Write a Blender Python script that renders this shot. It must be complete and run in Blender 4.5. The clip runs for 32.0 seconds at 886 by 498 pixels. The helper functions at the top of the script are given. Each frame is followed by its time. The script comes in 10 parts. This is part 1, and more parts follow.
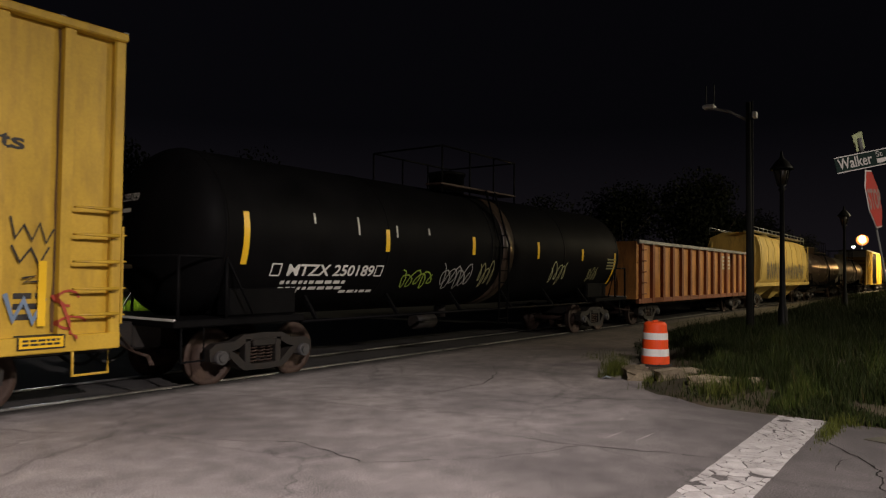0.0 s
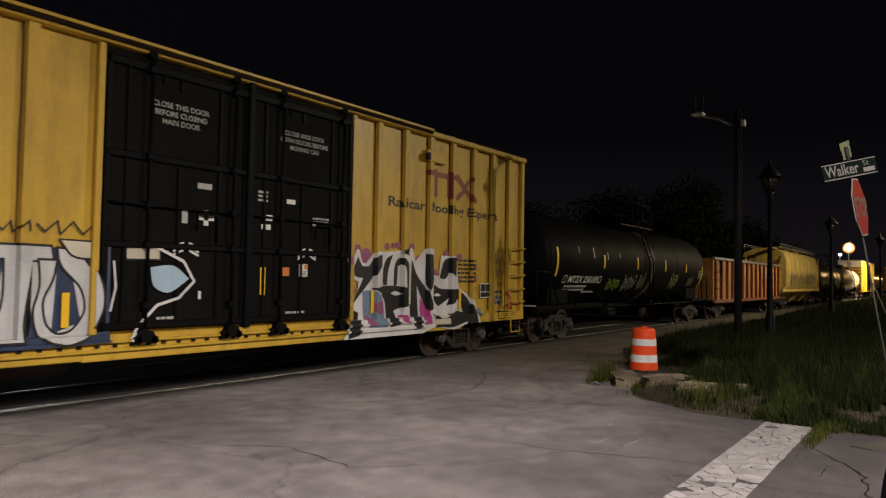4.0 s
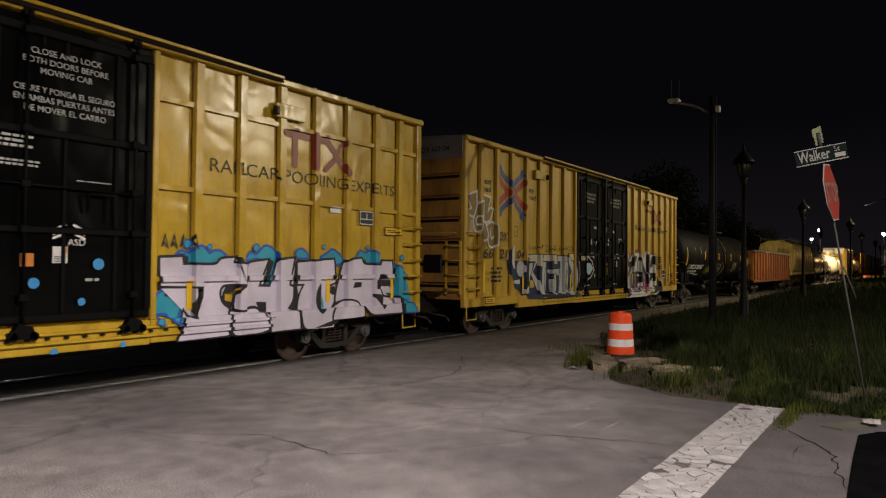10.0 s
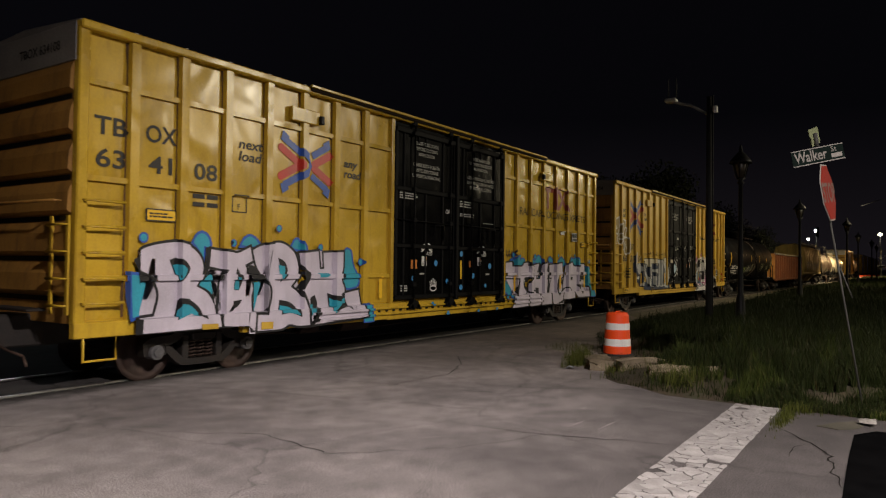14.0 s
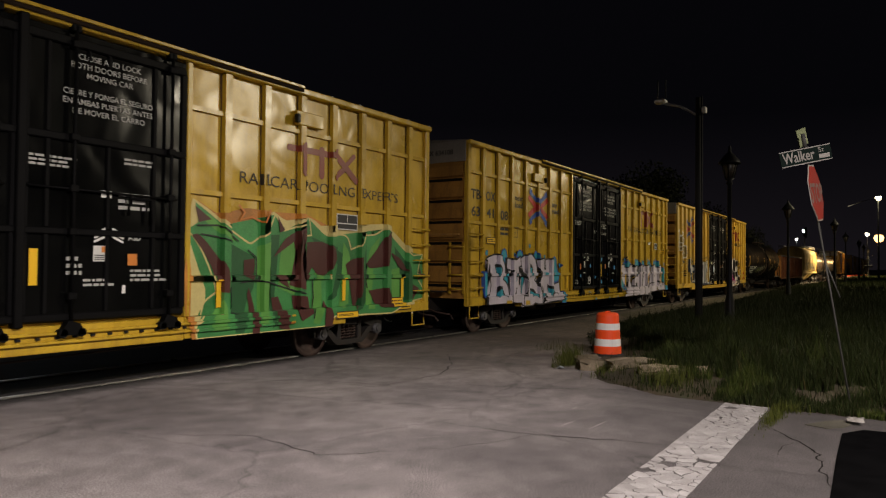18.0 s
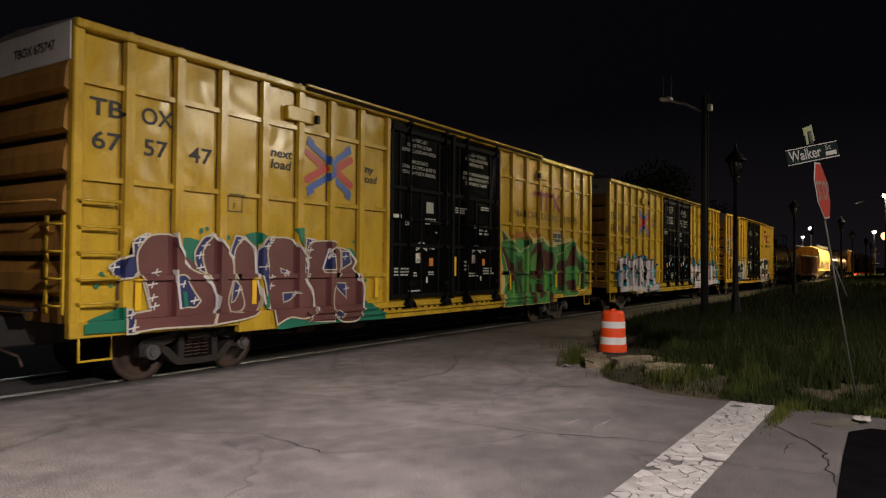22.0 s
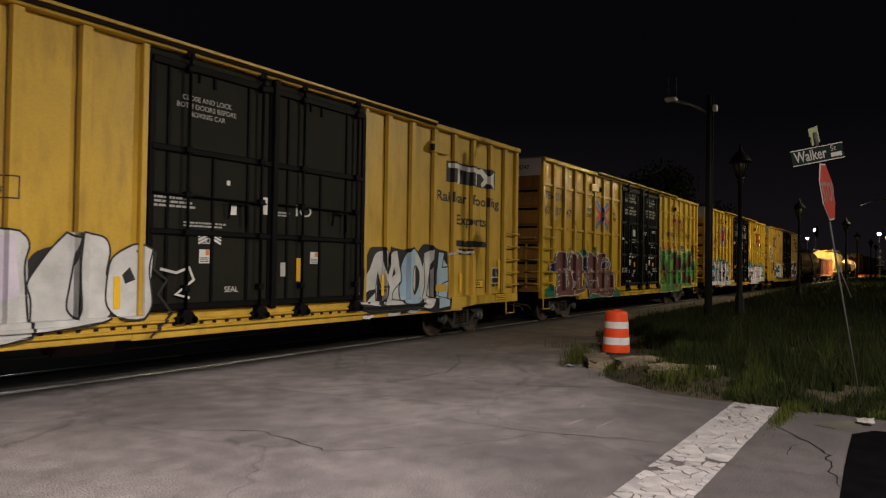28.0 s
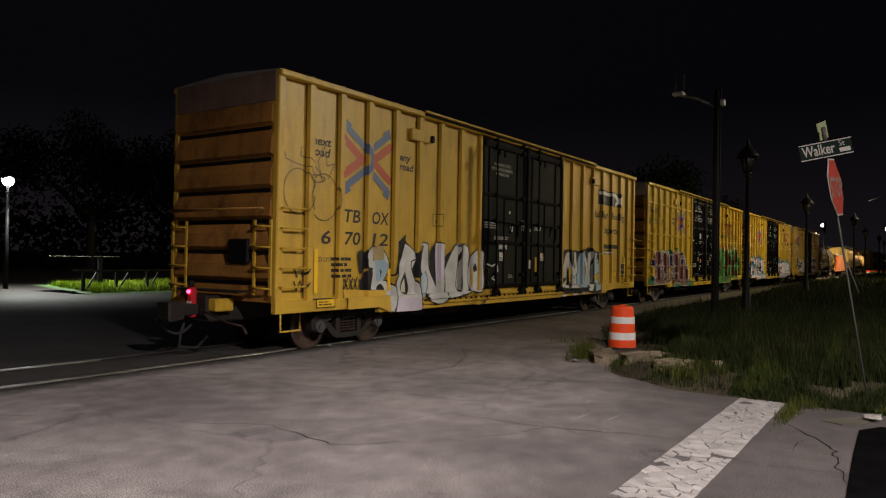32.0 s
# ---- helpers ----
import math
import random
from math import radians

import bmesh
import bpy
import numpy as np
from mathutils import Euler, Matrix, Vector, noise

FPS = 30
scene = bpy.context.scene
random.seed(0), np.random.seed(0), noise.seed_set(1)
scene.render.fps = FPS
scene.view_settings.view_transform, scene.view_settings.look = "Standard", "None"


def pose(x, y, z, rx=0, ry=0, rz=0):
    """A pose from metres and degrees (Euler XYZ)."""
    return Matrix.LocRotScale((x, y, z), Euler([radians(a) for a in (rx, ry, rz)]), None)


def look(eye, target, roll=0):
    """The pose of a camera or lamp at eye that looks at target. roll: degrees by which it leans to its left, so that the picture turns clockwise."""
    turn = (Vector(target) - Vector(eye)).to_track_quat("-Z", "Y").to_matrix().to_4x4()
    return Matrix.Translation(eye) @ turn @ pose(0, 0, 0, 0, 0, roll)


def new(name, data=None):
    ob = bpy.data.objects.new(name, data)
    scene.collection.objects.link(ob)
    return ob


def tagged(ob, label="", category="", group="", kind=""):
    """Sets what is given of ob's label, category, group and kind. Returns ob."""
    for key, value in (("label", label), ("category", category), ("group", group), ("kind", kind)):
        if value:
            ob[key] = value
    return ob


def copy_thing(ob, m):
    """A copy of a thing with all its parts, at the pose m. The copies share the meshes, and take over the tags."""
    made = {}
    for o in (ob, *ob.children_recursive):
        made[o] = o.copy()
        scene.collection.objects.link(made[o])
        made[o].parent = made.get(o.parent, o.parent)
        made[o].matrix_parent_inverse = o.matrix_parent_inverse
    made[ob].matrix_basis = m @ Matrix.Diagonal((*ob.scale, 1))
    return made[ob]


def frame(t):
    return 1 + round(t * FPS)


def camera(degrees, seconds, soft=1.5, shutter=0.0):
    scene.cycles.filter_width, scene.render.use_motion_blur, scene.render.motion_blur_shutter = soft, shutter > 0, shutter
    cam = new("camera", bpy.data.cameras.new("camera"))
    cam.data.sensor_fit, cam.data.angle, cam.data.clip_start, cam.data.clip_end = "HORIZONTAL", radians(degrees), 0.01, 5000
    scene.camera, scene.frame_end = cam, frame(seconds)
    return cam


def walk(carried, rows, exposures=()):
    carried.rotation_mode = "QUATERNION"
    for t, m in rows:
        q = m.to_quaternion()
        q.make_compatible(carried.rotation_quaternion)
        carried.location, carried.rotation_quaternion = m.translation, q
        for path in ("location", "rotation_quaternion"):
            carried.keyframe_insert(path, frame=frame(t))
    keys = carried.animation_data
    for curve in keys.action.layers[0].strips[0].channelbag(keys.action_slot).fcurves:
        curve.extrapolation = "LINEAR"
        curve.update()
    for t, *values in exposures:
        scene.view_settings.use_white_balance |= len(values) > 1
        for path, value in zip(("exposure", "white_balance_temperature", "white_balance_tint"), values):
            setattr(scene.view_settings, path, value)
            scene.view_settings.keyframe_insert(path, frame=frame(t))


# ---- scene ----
cam = camera(64.1, 32.0, soft=1.2, shutter=0.25)
EYE = (0.0, 0.0, 1.87)
# seconds, heading from the track's line, tilt up, lean (degrees)
VIEW = [
    (0.0, 36.37, 1.97, 0.54), (0.5, 36.30, 1.98, 0.41), (1.0, 36.16, 1.84, 0.38), (1.5, 35.86, 1.81, 0.66),
    (2.0, 35.51, 1.72, 0.80), (2.5, 35.33, 1.68, 0.89), (3.0, 35.12, 1.65, 0.88), (3.5, 35.31, 2.18, 0.95),
    (5.5, 36.09, 2.30, 0.59), (6.0, 36.04, 2.18, 0.42), (6.5, 35.97, 1.97, 0.39), (7.0, 35.55, 1.87, 0.37),
    (7.5, 34.93, 1.78, 0.35), (8.0, 34.70, 1.66, 0.26), (8.5, 34.40, 1.60, 0.38), (9.0, 34.15, 1.45, 0.51),
    (9.5, 33.90, 1.33, 0.49), (10.0, 33.77, 1.31, 0.53), (10.5, 33.65, 1.36, 0.50), (11.0, 33.67, 1.40, 0.54),
    (11.5, 33.70, 1.35, 0.63), (12.0, 33.72, 1.42, 0.62), (12.5, 33.82, 1.52, 0.73), (13.0, 33.90, 1.52, 0.77),
    (13.5, 33.63, 1.32, 0.72), (14.0, 33.55, 1.26, 0.65), (14.5, 33.38, 1.22, 0.53), (16.5, 32.93, 1.32, 0.55),
    (17.0, 32.87, 1.36, 0.46), (17.5, 32.80, 1.24, 0.55), (18.0, 32.79, 1.32, 0.53), (18.5, 32.80, 1.32, 0.83),
    (19.0, 32.66, 1.31, 0.91), (19.5, 32.71, 1.39, 0.96), (20.0, 32.93, 1.48, 1.00), (20.5, 33.16, 1.61, 0.95),
    (21.0, 33.25, 1.47, 0.87), (21.5, 33.19, 1.22, 0.83), (22.0, 33.20, 1.17, 0.49), (22.5, 33.21, 1.12, 0.39),
    (23.0, 33.27, 1.37, 0.44), (23.5, 33.90, 1.73, 0.55), (24.0, 34.31, 1.80, 0.62), (24.5, 34.28, 1.89, 0.68),
    (25.0, 34.28, 1.85, 0.71), (25.5, 34.17, 1.72, 0.68), (27.5, 33.50, 1.20, 0.68), (28.0, 33.49, 1.09, 0.86),
    (28.5, 33.49, 1.01, 0.84), (29.0, 33.79, 1.09, 0.84), (29.5, 33.97, 1.13, 0.90), (30.0, 34.04, 1.07, 0.89),
    (30.5, 34.21, 0.96, 0.95), (31.0, 34.34, 0.82, 1.00), (31.5, 34.24, 0.77, 1.01), (32.0, 33.97, 0.65, 0.99),
]
# seconds, metres that the train has rolled along the track
ROLL = [
    (0.0, -0.00), (0.5, 1.48), (1.0, 2.97), (1.5, 4.39), (2.0, 5.86), (2.5, 7.31), (3.0, 8.78), (3.5, 10.25),
    (5.5, 16.03), (6.0, 17.45), (6.5, 18.88), (7.0, 20.29), (7.5, 21.72), (8.0, 23.16), (8.5, 24.56), (9.0, 25.97),
    (9.5, 27.38), (10.0, 28.70), (10.5, 30.12), (11.0, 31.50), (11.5, 32.88), (12.0, 34.22), (12.5, 35.58), (13.0, 36.93),
    (13.5, 38.28), (14.0, 39.65), (14.5, 40.98), (16.5, 46.36), (17.0, 47.68), (17.5, 48.95), (18.0, 50.25), (18.5, 51.57),
    (19.0, 52.84), (19.5, 54.07), (20.0, 55.34), (20.5, 56.61), (21.0, 57.86), (21.5, 59.09), (22.0, 60.38), (22.5, 61.65),
    (23.0, 62.90), (23.5, 64.10), (24.0, 65.33), (24.5, 66.53), (25.0, 67.76), (25.5, 68.97), (27.5, 73.80), (28.0, 74.91),
    (28.5, 76.14), (29.0, 77.36), (29.5, 78.53), (30.0, 79.65), (30.5, 80.78), (31.0, 81.97), (31.5, 83.18), (32.0, 84.39),
]


def aim(az, el, lean):
    a, e = radians(az), radians(el)
    way = Vector((math.cos(a) * math.cos(e), math.sin(a) * math.cos(e), math.sin(e)))
    return look(EYE, Vector(EYE) + way, lean)


walk(cam, [(t, aim(a, e, r)) for t, a, e, r in VIEW])

# ---- sky, lamps ----
world = bpy.data.worlds.new("night")
scene.world = world
world.use_nodes = True
wn, wl = world.node_tree.nodes, world.node_tree.links
sky_co = wn.new("ShaderNodeTexCoord")
sky_xyz = wn.new("ShaderNodeSeparateXYZ")
sky_ramp = wn.new("ShaderNodeValToRGB")
wl.new(sky_co.outputs["Generated"], sky_xyz.inputs[0])
wl.new(sky_xyz.outputs["Z"], sky_ramp.inputs["Fac"])
town = wn.new("ShaderNodeMapRange")
town.inputs["From Min"].default_value, town.inputs["From Max"].default_value = 0.5, 1.0
town.inputs["To Min"].default_value, town.inputs["To Max"].default_value = 1.0, 0.8
wl.new(sky_xyz.outputs["X"], town.inputs["Value"])
sky_mul = wn.new("ShaderNodeVectorMath")
sky_mul.operation = "SCALE"
wl.new(sky_ramp.outputs["Color"], sky_mul.inputs[0])
wl.new(town.outputs["Result"], sky_mul.inputs["Scale"])
# town glow low down, near-black above
sky_ramp.color_ramp.elements[0].position, sky_ramp.color_ramp.elements[0].color = 0.0, (1.15, 0.95, 1.2, 1)
sky_ramp.color_ramp.elements[1].position, sky_ramp.color_ramp.elements[1].color = 0.2, (0.25, 0.235, 0.34, 1)
wl.new(sky_mul.outputs["Vector"], wn["Background"].inputs["Color"])
wn["Background"].inputs["Strength"].default_value = 0.008


def spot(name, at, to, watts, color, degrees=150, blend=0.6, size=0.25):
    data = bpy.data.lights.new(name, "SPOT")
    data.energy, data.color, data.spot_size, data.spot_blend, data.shadow_soft_size = watts, color, radians(degrees), blend, size
    ob = new(name, data)
    ob.matrix_world = look(at, to)
    return ob


spot("street_light_near", (2.0, -5.5, 9.0), (2.1, -4.5, 0), 16000, (1.0, 0.875, 0.83), degrees=160, blend=0.9)
spot("street_light_corner", (30.8, -16.0, 12.0), (14.0, 6.0, 0), 9500, (1.0, 0.88, 0.66))
spot("street_light_lot", (16.3, 34.4, 4.7), (16.3, 34.0, 0), 4600, (0.97, 1.0, 0.93), degrees=136, size=0.3)
# Mid and far spots are added, for unseen lamps that brighten the distant cars.
spot("unseen_lamp_mid", (52.0, -4.0, 10.0), (52.0, 7.0, 0), 8000, (1.0, 0.84, 0.55))
spot("unseen_lamp_far", (110.0, 2.2, 9.0), (112.0, 8.0, 0), 28000, (1.0, 0.78, 0.45), degrees=140, blend=0.7)
spot("street_light_end", (170.0, 3.4, 7.4), (160.0, 9.0, 0), 22000, (1.0, 0.55, 0.2))
scene.view_settings.exposure = 0.0

# ---- materials ----


def nodes_of(name):
    m = bpy.data.materials.new(name)
    m.use_nodes = True
    nt = m.node_tree
    return m, nt, nt.nodes["Principled BSDF"]


def paint(name, base, rough=0.5, metal=0.0, var=0.25, scale=2.0, dirt=None, dirt_amount=0.5, streak=1.0, bump=0.15, spec=0.5, grime_scale=1.0, buckle=0.0):
    """Painted or bare surface: two scales of tone, streaky dirt, fine relief."""
    m, nt, p = nodes_of(name)
    n, l = nt.nodes, nt.links
    co = n.new("ShaderNodeTexCoord")
    info = n.new("ShaderNodeObjectInfo")
    shift = n.new("ShaderNodeVectorMath")
    shift.operation = "MULTIPLY_ADD"
    l.new(info.outputs["Random"], shift.inputs[0])
    shift.inputs[1].default_value = (7.3, 3.1, 5.7)
    l.new(co.outputs["Object"], shift.inputs[2])
    big = n.new("ShaderNodeTexNoise")
    big.inputs["Scale"].default_value, big.inputs["Detail"].default_value = scale * 0.45, 6
    fine = n.new("ShaderNodeTexNoise")
    fine.inputs["Scale"].default_value, fine.inputs["Detail"].default_value = scale * 14, 5
    l.new(shift.outputs[0], big.inputs["Vector"])
    l.new(shift.outputs[0], fine.inputs["Vector"])
    ramp = n.new("ShaderNodeValToRGB")
    c = Vector(base)
    lo, hi = c * (1 - var), c * (1 + var * 0.6)
    ramp.color_ramp.elements[0].position, ramp.color_ramp.elements[1].position = 0.3, 0.72
    ramp.color_ramp.elements[0].color, ramp.color_ramp.elements[1].color = (*lo, 1), (*hi, 1)
    l.new(big.outputs["Fac"], ramp.inputs["Fac"])
    mix = n.new("ShaderNodeMixRGB")
    mix.blend_type = "OVERLAY"
    mix.inputs["Fac"].default_value = var
    l.new(ramp.outputs["Color"], mix.inputs["Color1"])
    l.new(fine.outputs["Fac"], mix.inputs["Color2"])
    last = mix
    if dirt:
        mp = n.new("ShaderNodeMapping")
        mp.inputs["Scale"].default_value = (2.6 * grime_scale, 2.6 * grime_scale, 2.6 * grime_scale / (1 + 3.5 * streak))
        l.new(shift.outputs[0], mp.inputs["Vector"])
        dn = n.new("ShaderNodeTexNoise")
        dn.inputs["Scale"].default_value, dn.inputs["Detail"].default_value, dn.inputs["Roughness"].default_value = 1.6, 8, 0.65
        l.new(mp.outputs["Vector"], dn.inputs["Vector"])
        dr = n.new("ShaderNodeValToRGB")
        dr.color_ramp.elements[0].position, dr.color_ramp.elements[1].position = 0.48, 0.78
        dr.color_ramp.elements[0].color, dr.color_ramp.elements[1].color = (0, 0, 0, 1), (dirt_amount, dirt_amount, dirt_amount, 1)
        l.new(dn.outputs["Fac"], dr.inputs["Fac"])
        dm = n.new("ShaderNodeMixRGB")
        dm.inputs["Color2"].default_value = (*dirt, 1)
        l.new(dr.outputs["Color"], dm.inputs["Fac"])
        l.new(last.outputs["Color"], dm.inputs["Color1"])
        last = dm
    l.new(last.outputs["Color"], p.inputs["Base Color"])
    rr = n.new("ShaderNodeMapRange")
    rr.inputs["To Min"].default_value, rr.inputs["To Max"].default_value = max(rough - 0.12, 0.04), min(rough + 0.15, 1)
    l.new(big.outputs["Fac"], rr.inputs["Value"])
    l.new(rr.outputs["Result"], p.inputs["Roughness"])
    p.inputs["Metallic"].default_value = metal
    p.inputs["Specular IOR Level"].default_value = spec
    bp = n.new("ShaderNodeBump")
    bp.inputs["Strength"].default_value, bp.inputs["Distance"].default_value = bump, 0.01
    l.new(fine.outputs["Fac"], bp.inputs["Height"])
    if buckle:
        wave = n.new("ShaderNodeTexNoise")
        wave.inputs["Scale"].default_value, wave.inputs["Detail"].default_value, wave.inputs["Distortion"].default_value = 1.15, 1, 0.8
        l.new(shift.outputs[0], wave.inputs["Vector"])
        bw = n.new("ShaderNodeBump")
        bw.inputs["Strength"].default_value, bw.inputs["Distance"].default_value = 1.0, buckle
        l.new(wave.outputs["Fac"], bw.inputs["Height"])
        l.new(bw.outputs["Normal"], bp.inputs["Normal"])
    l.new(bp.outputs["Normal"], p.inputs["Normal"])
    return m


def glow(name, color, strength):
    m, nt, p = nodes_of(name)
    p.inputs["Base Color"].default_value = (*color, 1)
    p.inputs["Emission Color"].default_value = (*color, 1)
    p.inputs["Emission Strength"].default_value = strength
    return m


YELLOW = paint("yellow_car_paint", (0.56, 0.355, 0.035), 0.42, var=0.16, dirt=(0.16, 0.08, 0.025), dirt_amount=0.5, bump=0.06)
YELLOW_B = paint("glossy_yellow_car_paint", (0.56, 0.365, 0.03), 0.27, var=0.18, dirt=(0.2, 0.105, 0.028), dirt_amount=0.55, bump=0.04, spec=0.42, buckle=0.036)
END_OCHRE = paint("grimy_yellow_end_paint", (0.36, 0.185, 0.035), 0.6, var=0.3, dirt=(0.09, 0.04, 0.015), dirt_amount=0.8, bump=0.15)
BLACK_DOOR = paint("black_door_paint", (0.003, 0.0032, 0.0032), 0.18, var=0.3, dirt=(0.006, 0.005, 0.004), dirt_amount=0.3, bump=0.05, spec=0.2, buckle=0.03)
END_RUST = paint("rust_stained_end_paint", (0.33, 0.15, 0.03), 0.6, var=0.35, dirt=(0.05, 0.02, 0.009), dirt_amount=1.0, streak=0.3, bump=0.2, grime_scale=0.6)
RUSTY_BAND = paint("rusty_galvanised_band", (0.2, 0.13, 0.1), 0.65, metal=0.2, var=0.35, dirt=(0.1, 0.045, 0.025), dirt_amount=0.9, bump=0.2)
DUSTY_DOOR = paint("dusty_black_door_paint", (0.014, 0.014, 0.010), 0.6, var=0.35, dirt=(0.02, 0.018, 0.012), dirt_amount=0.6, spec=0.12, bump=0.1)
BLACK_DOOR_MATT = paint("worn_black_door_paint", (0.006, 0.0057, 0.005), 0.7, var=0.4, dirt=(0.010, 0.009, 0.007), dirt_amount=0.5, spec=0.08, bump=0.1)
# Sign white darkened: the weak light on the signs is put into the colour.
SIGN_WHITE = paint("dimmed_sign_white", (0.23, 0.22, 0.2), 0.8, spec=0.1, var=0.2)
DOOR_WHITE = paint("faded_door_stencil_white", (0.45, 0.45, 0.42), 0.7, spec=0.1, var=0.2)
BLACK_TRIM = paint("black_trim_paint", (0.006, 0.006, 0.0065), 0.45, var=0.3, spec=0.22)
DOOR_TRIM = paint("black_door_fitting_paint", (0.0035, 0.0035, 0.0038), 0.55, var=0.3, spec=0.09)
HOOD = paint("dark_brown_hood_paint", (0.02, 0.013, 0.008), 0.8, var=0.3, spec=0.08)
TANK_BLACK = paint("black_tank_paint", (0.0045, 0.0045, 0.005), 0.55, var=0.35, dirt=(0.009, 0.008, 0.008), dirt_amount=0.4, bump=0.05, spec=0.045)
STEEL_DARK = paint("oily_dark_steel", (0.015, 0.0125, 0.011), 0.65, metal=0.2, var=0.4, dirt=(0.035, 0.022, 0.014), dirt_amount=0.6, streak=0, bump=0.3)
STEEL_RUST = paint("brown_rusty_steel", (0.045, 0.026, 0.019), 0.7, metal=0.2, var=0.4, dirt=(0.09, 0.055, 0.035), dirt_amount=0.6, streak=0, bump=0.3)
CAP_STEEL = paint("grey_bearing_steel", (0.10, 0.10, 0.105), 0.5, metal=0.5, var=0.4, dirt=(0.04, 0.03, 0.025), dirt_amount=0.7, streak=0, bump=0.3)
RAIL_TOP = paint("worn_rail_steel", (0.58, 0.56, 0.54), 0.3, metal=1.0, var=0.15, scale=6)
ASPHALT_DARK = paint("new_black_asphalt", (0.003, 0.003, 0.0032), 0.98, var=0.3, scale=10, bump=0.4, spec=0.0)
ROAD_WHITE = paint("worn_road_paint", (0.29, 0.28, 0.275), 0.8, var=0.3, scale=7, dirt=(0.17, 0.16, 0.155), dirt_amount=0.9, streak=0, bump=0.4, spec=0.2)
GUTTER = paint("dusty_gutter_concrete", (0.075, 0.07, 0.055), 0.9, var=0.4, scale=4, dirt=(0.06, 0.06, 0.04), dirt_amount=0.8, streak=0, bump=0.6, spec=0.15)
WHITE_PAINT = paint("white_lettering", (0.72, 0.72, 0.68), 0.5, var=0.15)
BLACK_TEXT = paint("black_lettering", (0.02, 0.018, 0.016), 0.5, var=0.2)
POST_SHADE = paint("rusty_post_shade", (0.11, 0.055, 0.015), 0.8, var=0.4, scale=4)
GALV = paint("galvanised_steel", (0.33, 0.33, 0.32), 0.45, metal=0.8, var=0.2, scale=5)
POLE_DARK = paint("black_post_paint", (0.005, 0.005, 0.005), 0.5, var=0.2, scale=5, spec=0.12)
ORANGE = paint("orange_barrel_plastic", (0.85, 0.075, 0.008), 0.5, var=0.12, dirt=(0.3, 0.08, 0.03), dirt_amount=0.4)
BAND_WHITE = paint("reflective_white_band", (0.8, 0.8, 0.78), 0.35, var=0.1, dirt=(0.3, 0.28, 0.25), dirt_amount=0.4)
RUBBER = paint("black_rubber", (0.02, 0.02, 0.02), 0.8, var=0.3)
RED_SIGN = paint("red_sign_sheeting", (0.19, 0.014, 0.008), 0.8, spec=0.08, var=0.1, dirt=(0.2, 0.04, 0.02), dirt_amount=0.3)
GREEN_SIGN = paint("dark_green_sign_sheeting", (0.006, 0.011, 0.009), 0.8, spec=0.05, var=0.2)
RUST_GOND = paint("orange_gondola_paint", (0.58, 0.25, 0.06), 0.6, var=0.3, dirt=(0.1, 0.035, 0.015), dirt_amount=0.8)
RUST_POST = paint("rust_brown_posts", (0.22, 0.07, 0.025), 0.7, var=0.35)
HOPPER_TAN = paint("tan_hopper_paint", (0.6, 0.43, 0.12), 0.55, var=0.22, dirt=(0.14, 0.08, 0.03), dirt_amount=0.7)
TANK_WHITE = paint("dirty_white_tank_paint", (0.5, 0.44, 0.33), 0.4, var=0.2, dirt=(0.14, 0.1, 0.06), dirt_amount=0.7)
TANK_BROWN = paint("brown_black_tank_paint", (0.05, 0.035, 0.025), 0.3, var=0.3, dirt=(0.15, 0.09, 0.05), dirt_amount=0.5)
ROOF_GREY = paint("galvanised_car_roof", (0.3, 0.29, 0.27), 0.5, metal=0.5, var=0.25)
REFLECT_YELLOW = paint("yellow_reflector_sheeting", (0.85, 0.52, 0.02), 0.35, var=0.08)
RED_PLASTIC = paint("red_marker_plastic", (0.5, 0.02, 0.03), 0.35, var=0.15)

# ---- building blocks ----


def part(name, bm, material, parent=None, label=""):
    me = bpy.data.meshes.new(name)
    bmesh.ops.recalc_face_normals(bm, faces=bm.faces)
    bm.to_mesh(me)
    bm.free()
    me.materials.append(material)
    ob = new(name, me)
    ob.parent = parent
    if label:
        tagged(ob, label)
    return ob


def thing(name, label, category, at=(0, 0, 0), group="", kind=""):
    ob = new(name)
    ob.location = at
    return tagged(ob, label, category, group, kind)


def box(bm, x0, x1, y0, y1, z0, z1, bev=0.0):
    b = bmesh.new() if bev else bm
    v = [b.verts.new((x, y, z)) for x in (x0, x1) for y in (y0, y1) for z in (z0, z1)]
    for f in ((0, 1, 3, 2), (4, 6, 7, 5), (0, 4, 5, 1), (2, 3, 7, 6), (0, 2, 6, 4), (1, 5, 7, 3)):
        b.faces.new([v[i] for i in f])
    if bev:
        bmesh.ops.bevel(b, geom=b.edges[:], offset=bev, segments=1, affect="EDGES")
        merge(bm, b)
    return bm


def merge(bm, b, m=None):
    if m is not None:
        b.transform(m)
    table = {v: bm.verts.new(v.co) for v in b.verts}
    for f in b.faces:
        nf = bm.faces.new([table[v] for v in f.verts])
        nf.smooth = f.smooth
    b.free()
    return bm


def bar(bm, p, q, w, h=None):
    """A square bar from p to q."""
    p, q = Vector(p), Vector(q)
    h = h or w
    b = bmesh.new()
    n = (q - p).length
    box(b, -w / 2, w / 2, -h / 2, h / 2, 0, n)
    return merge(bm, b, Matrix.Translation(p) @ (q - p).to_track_quat("Z", "Y").to_matrix().to_4x4())


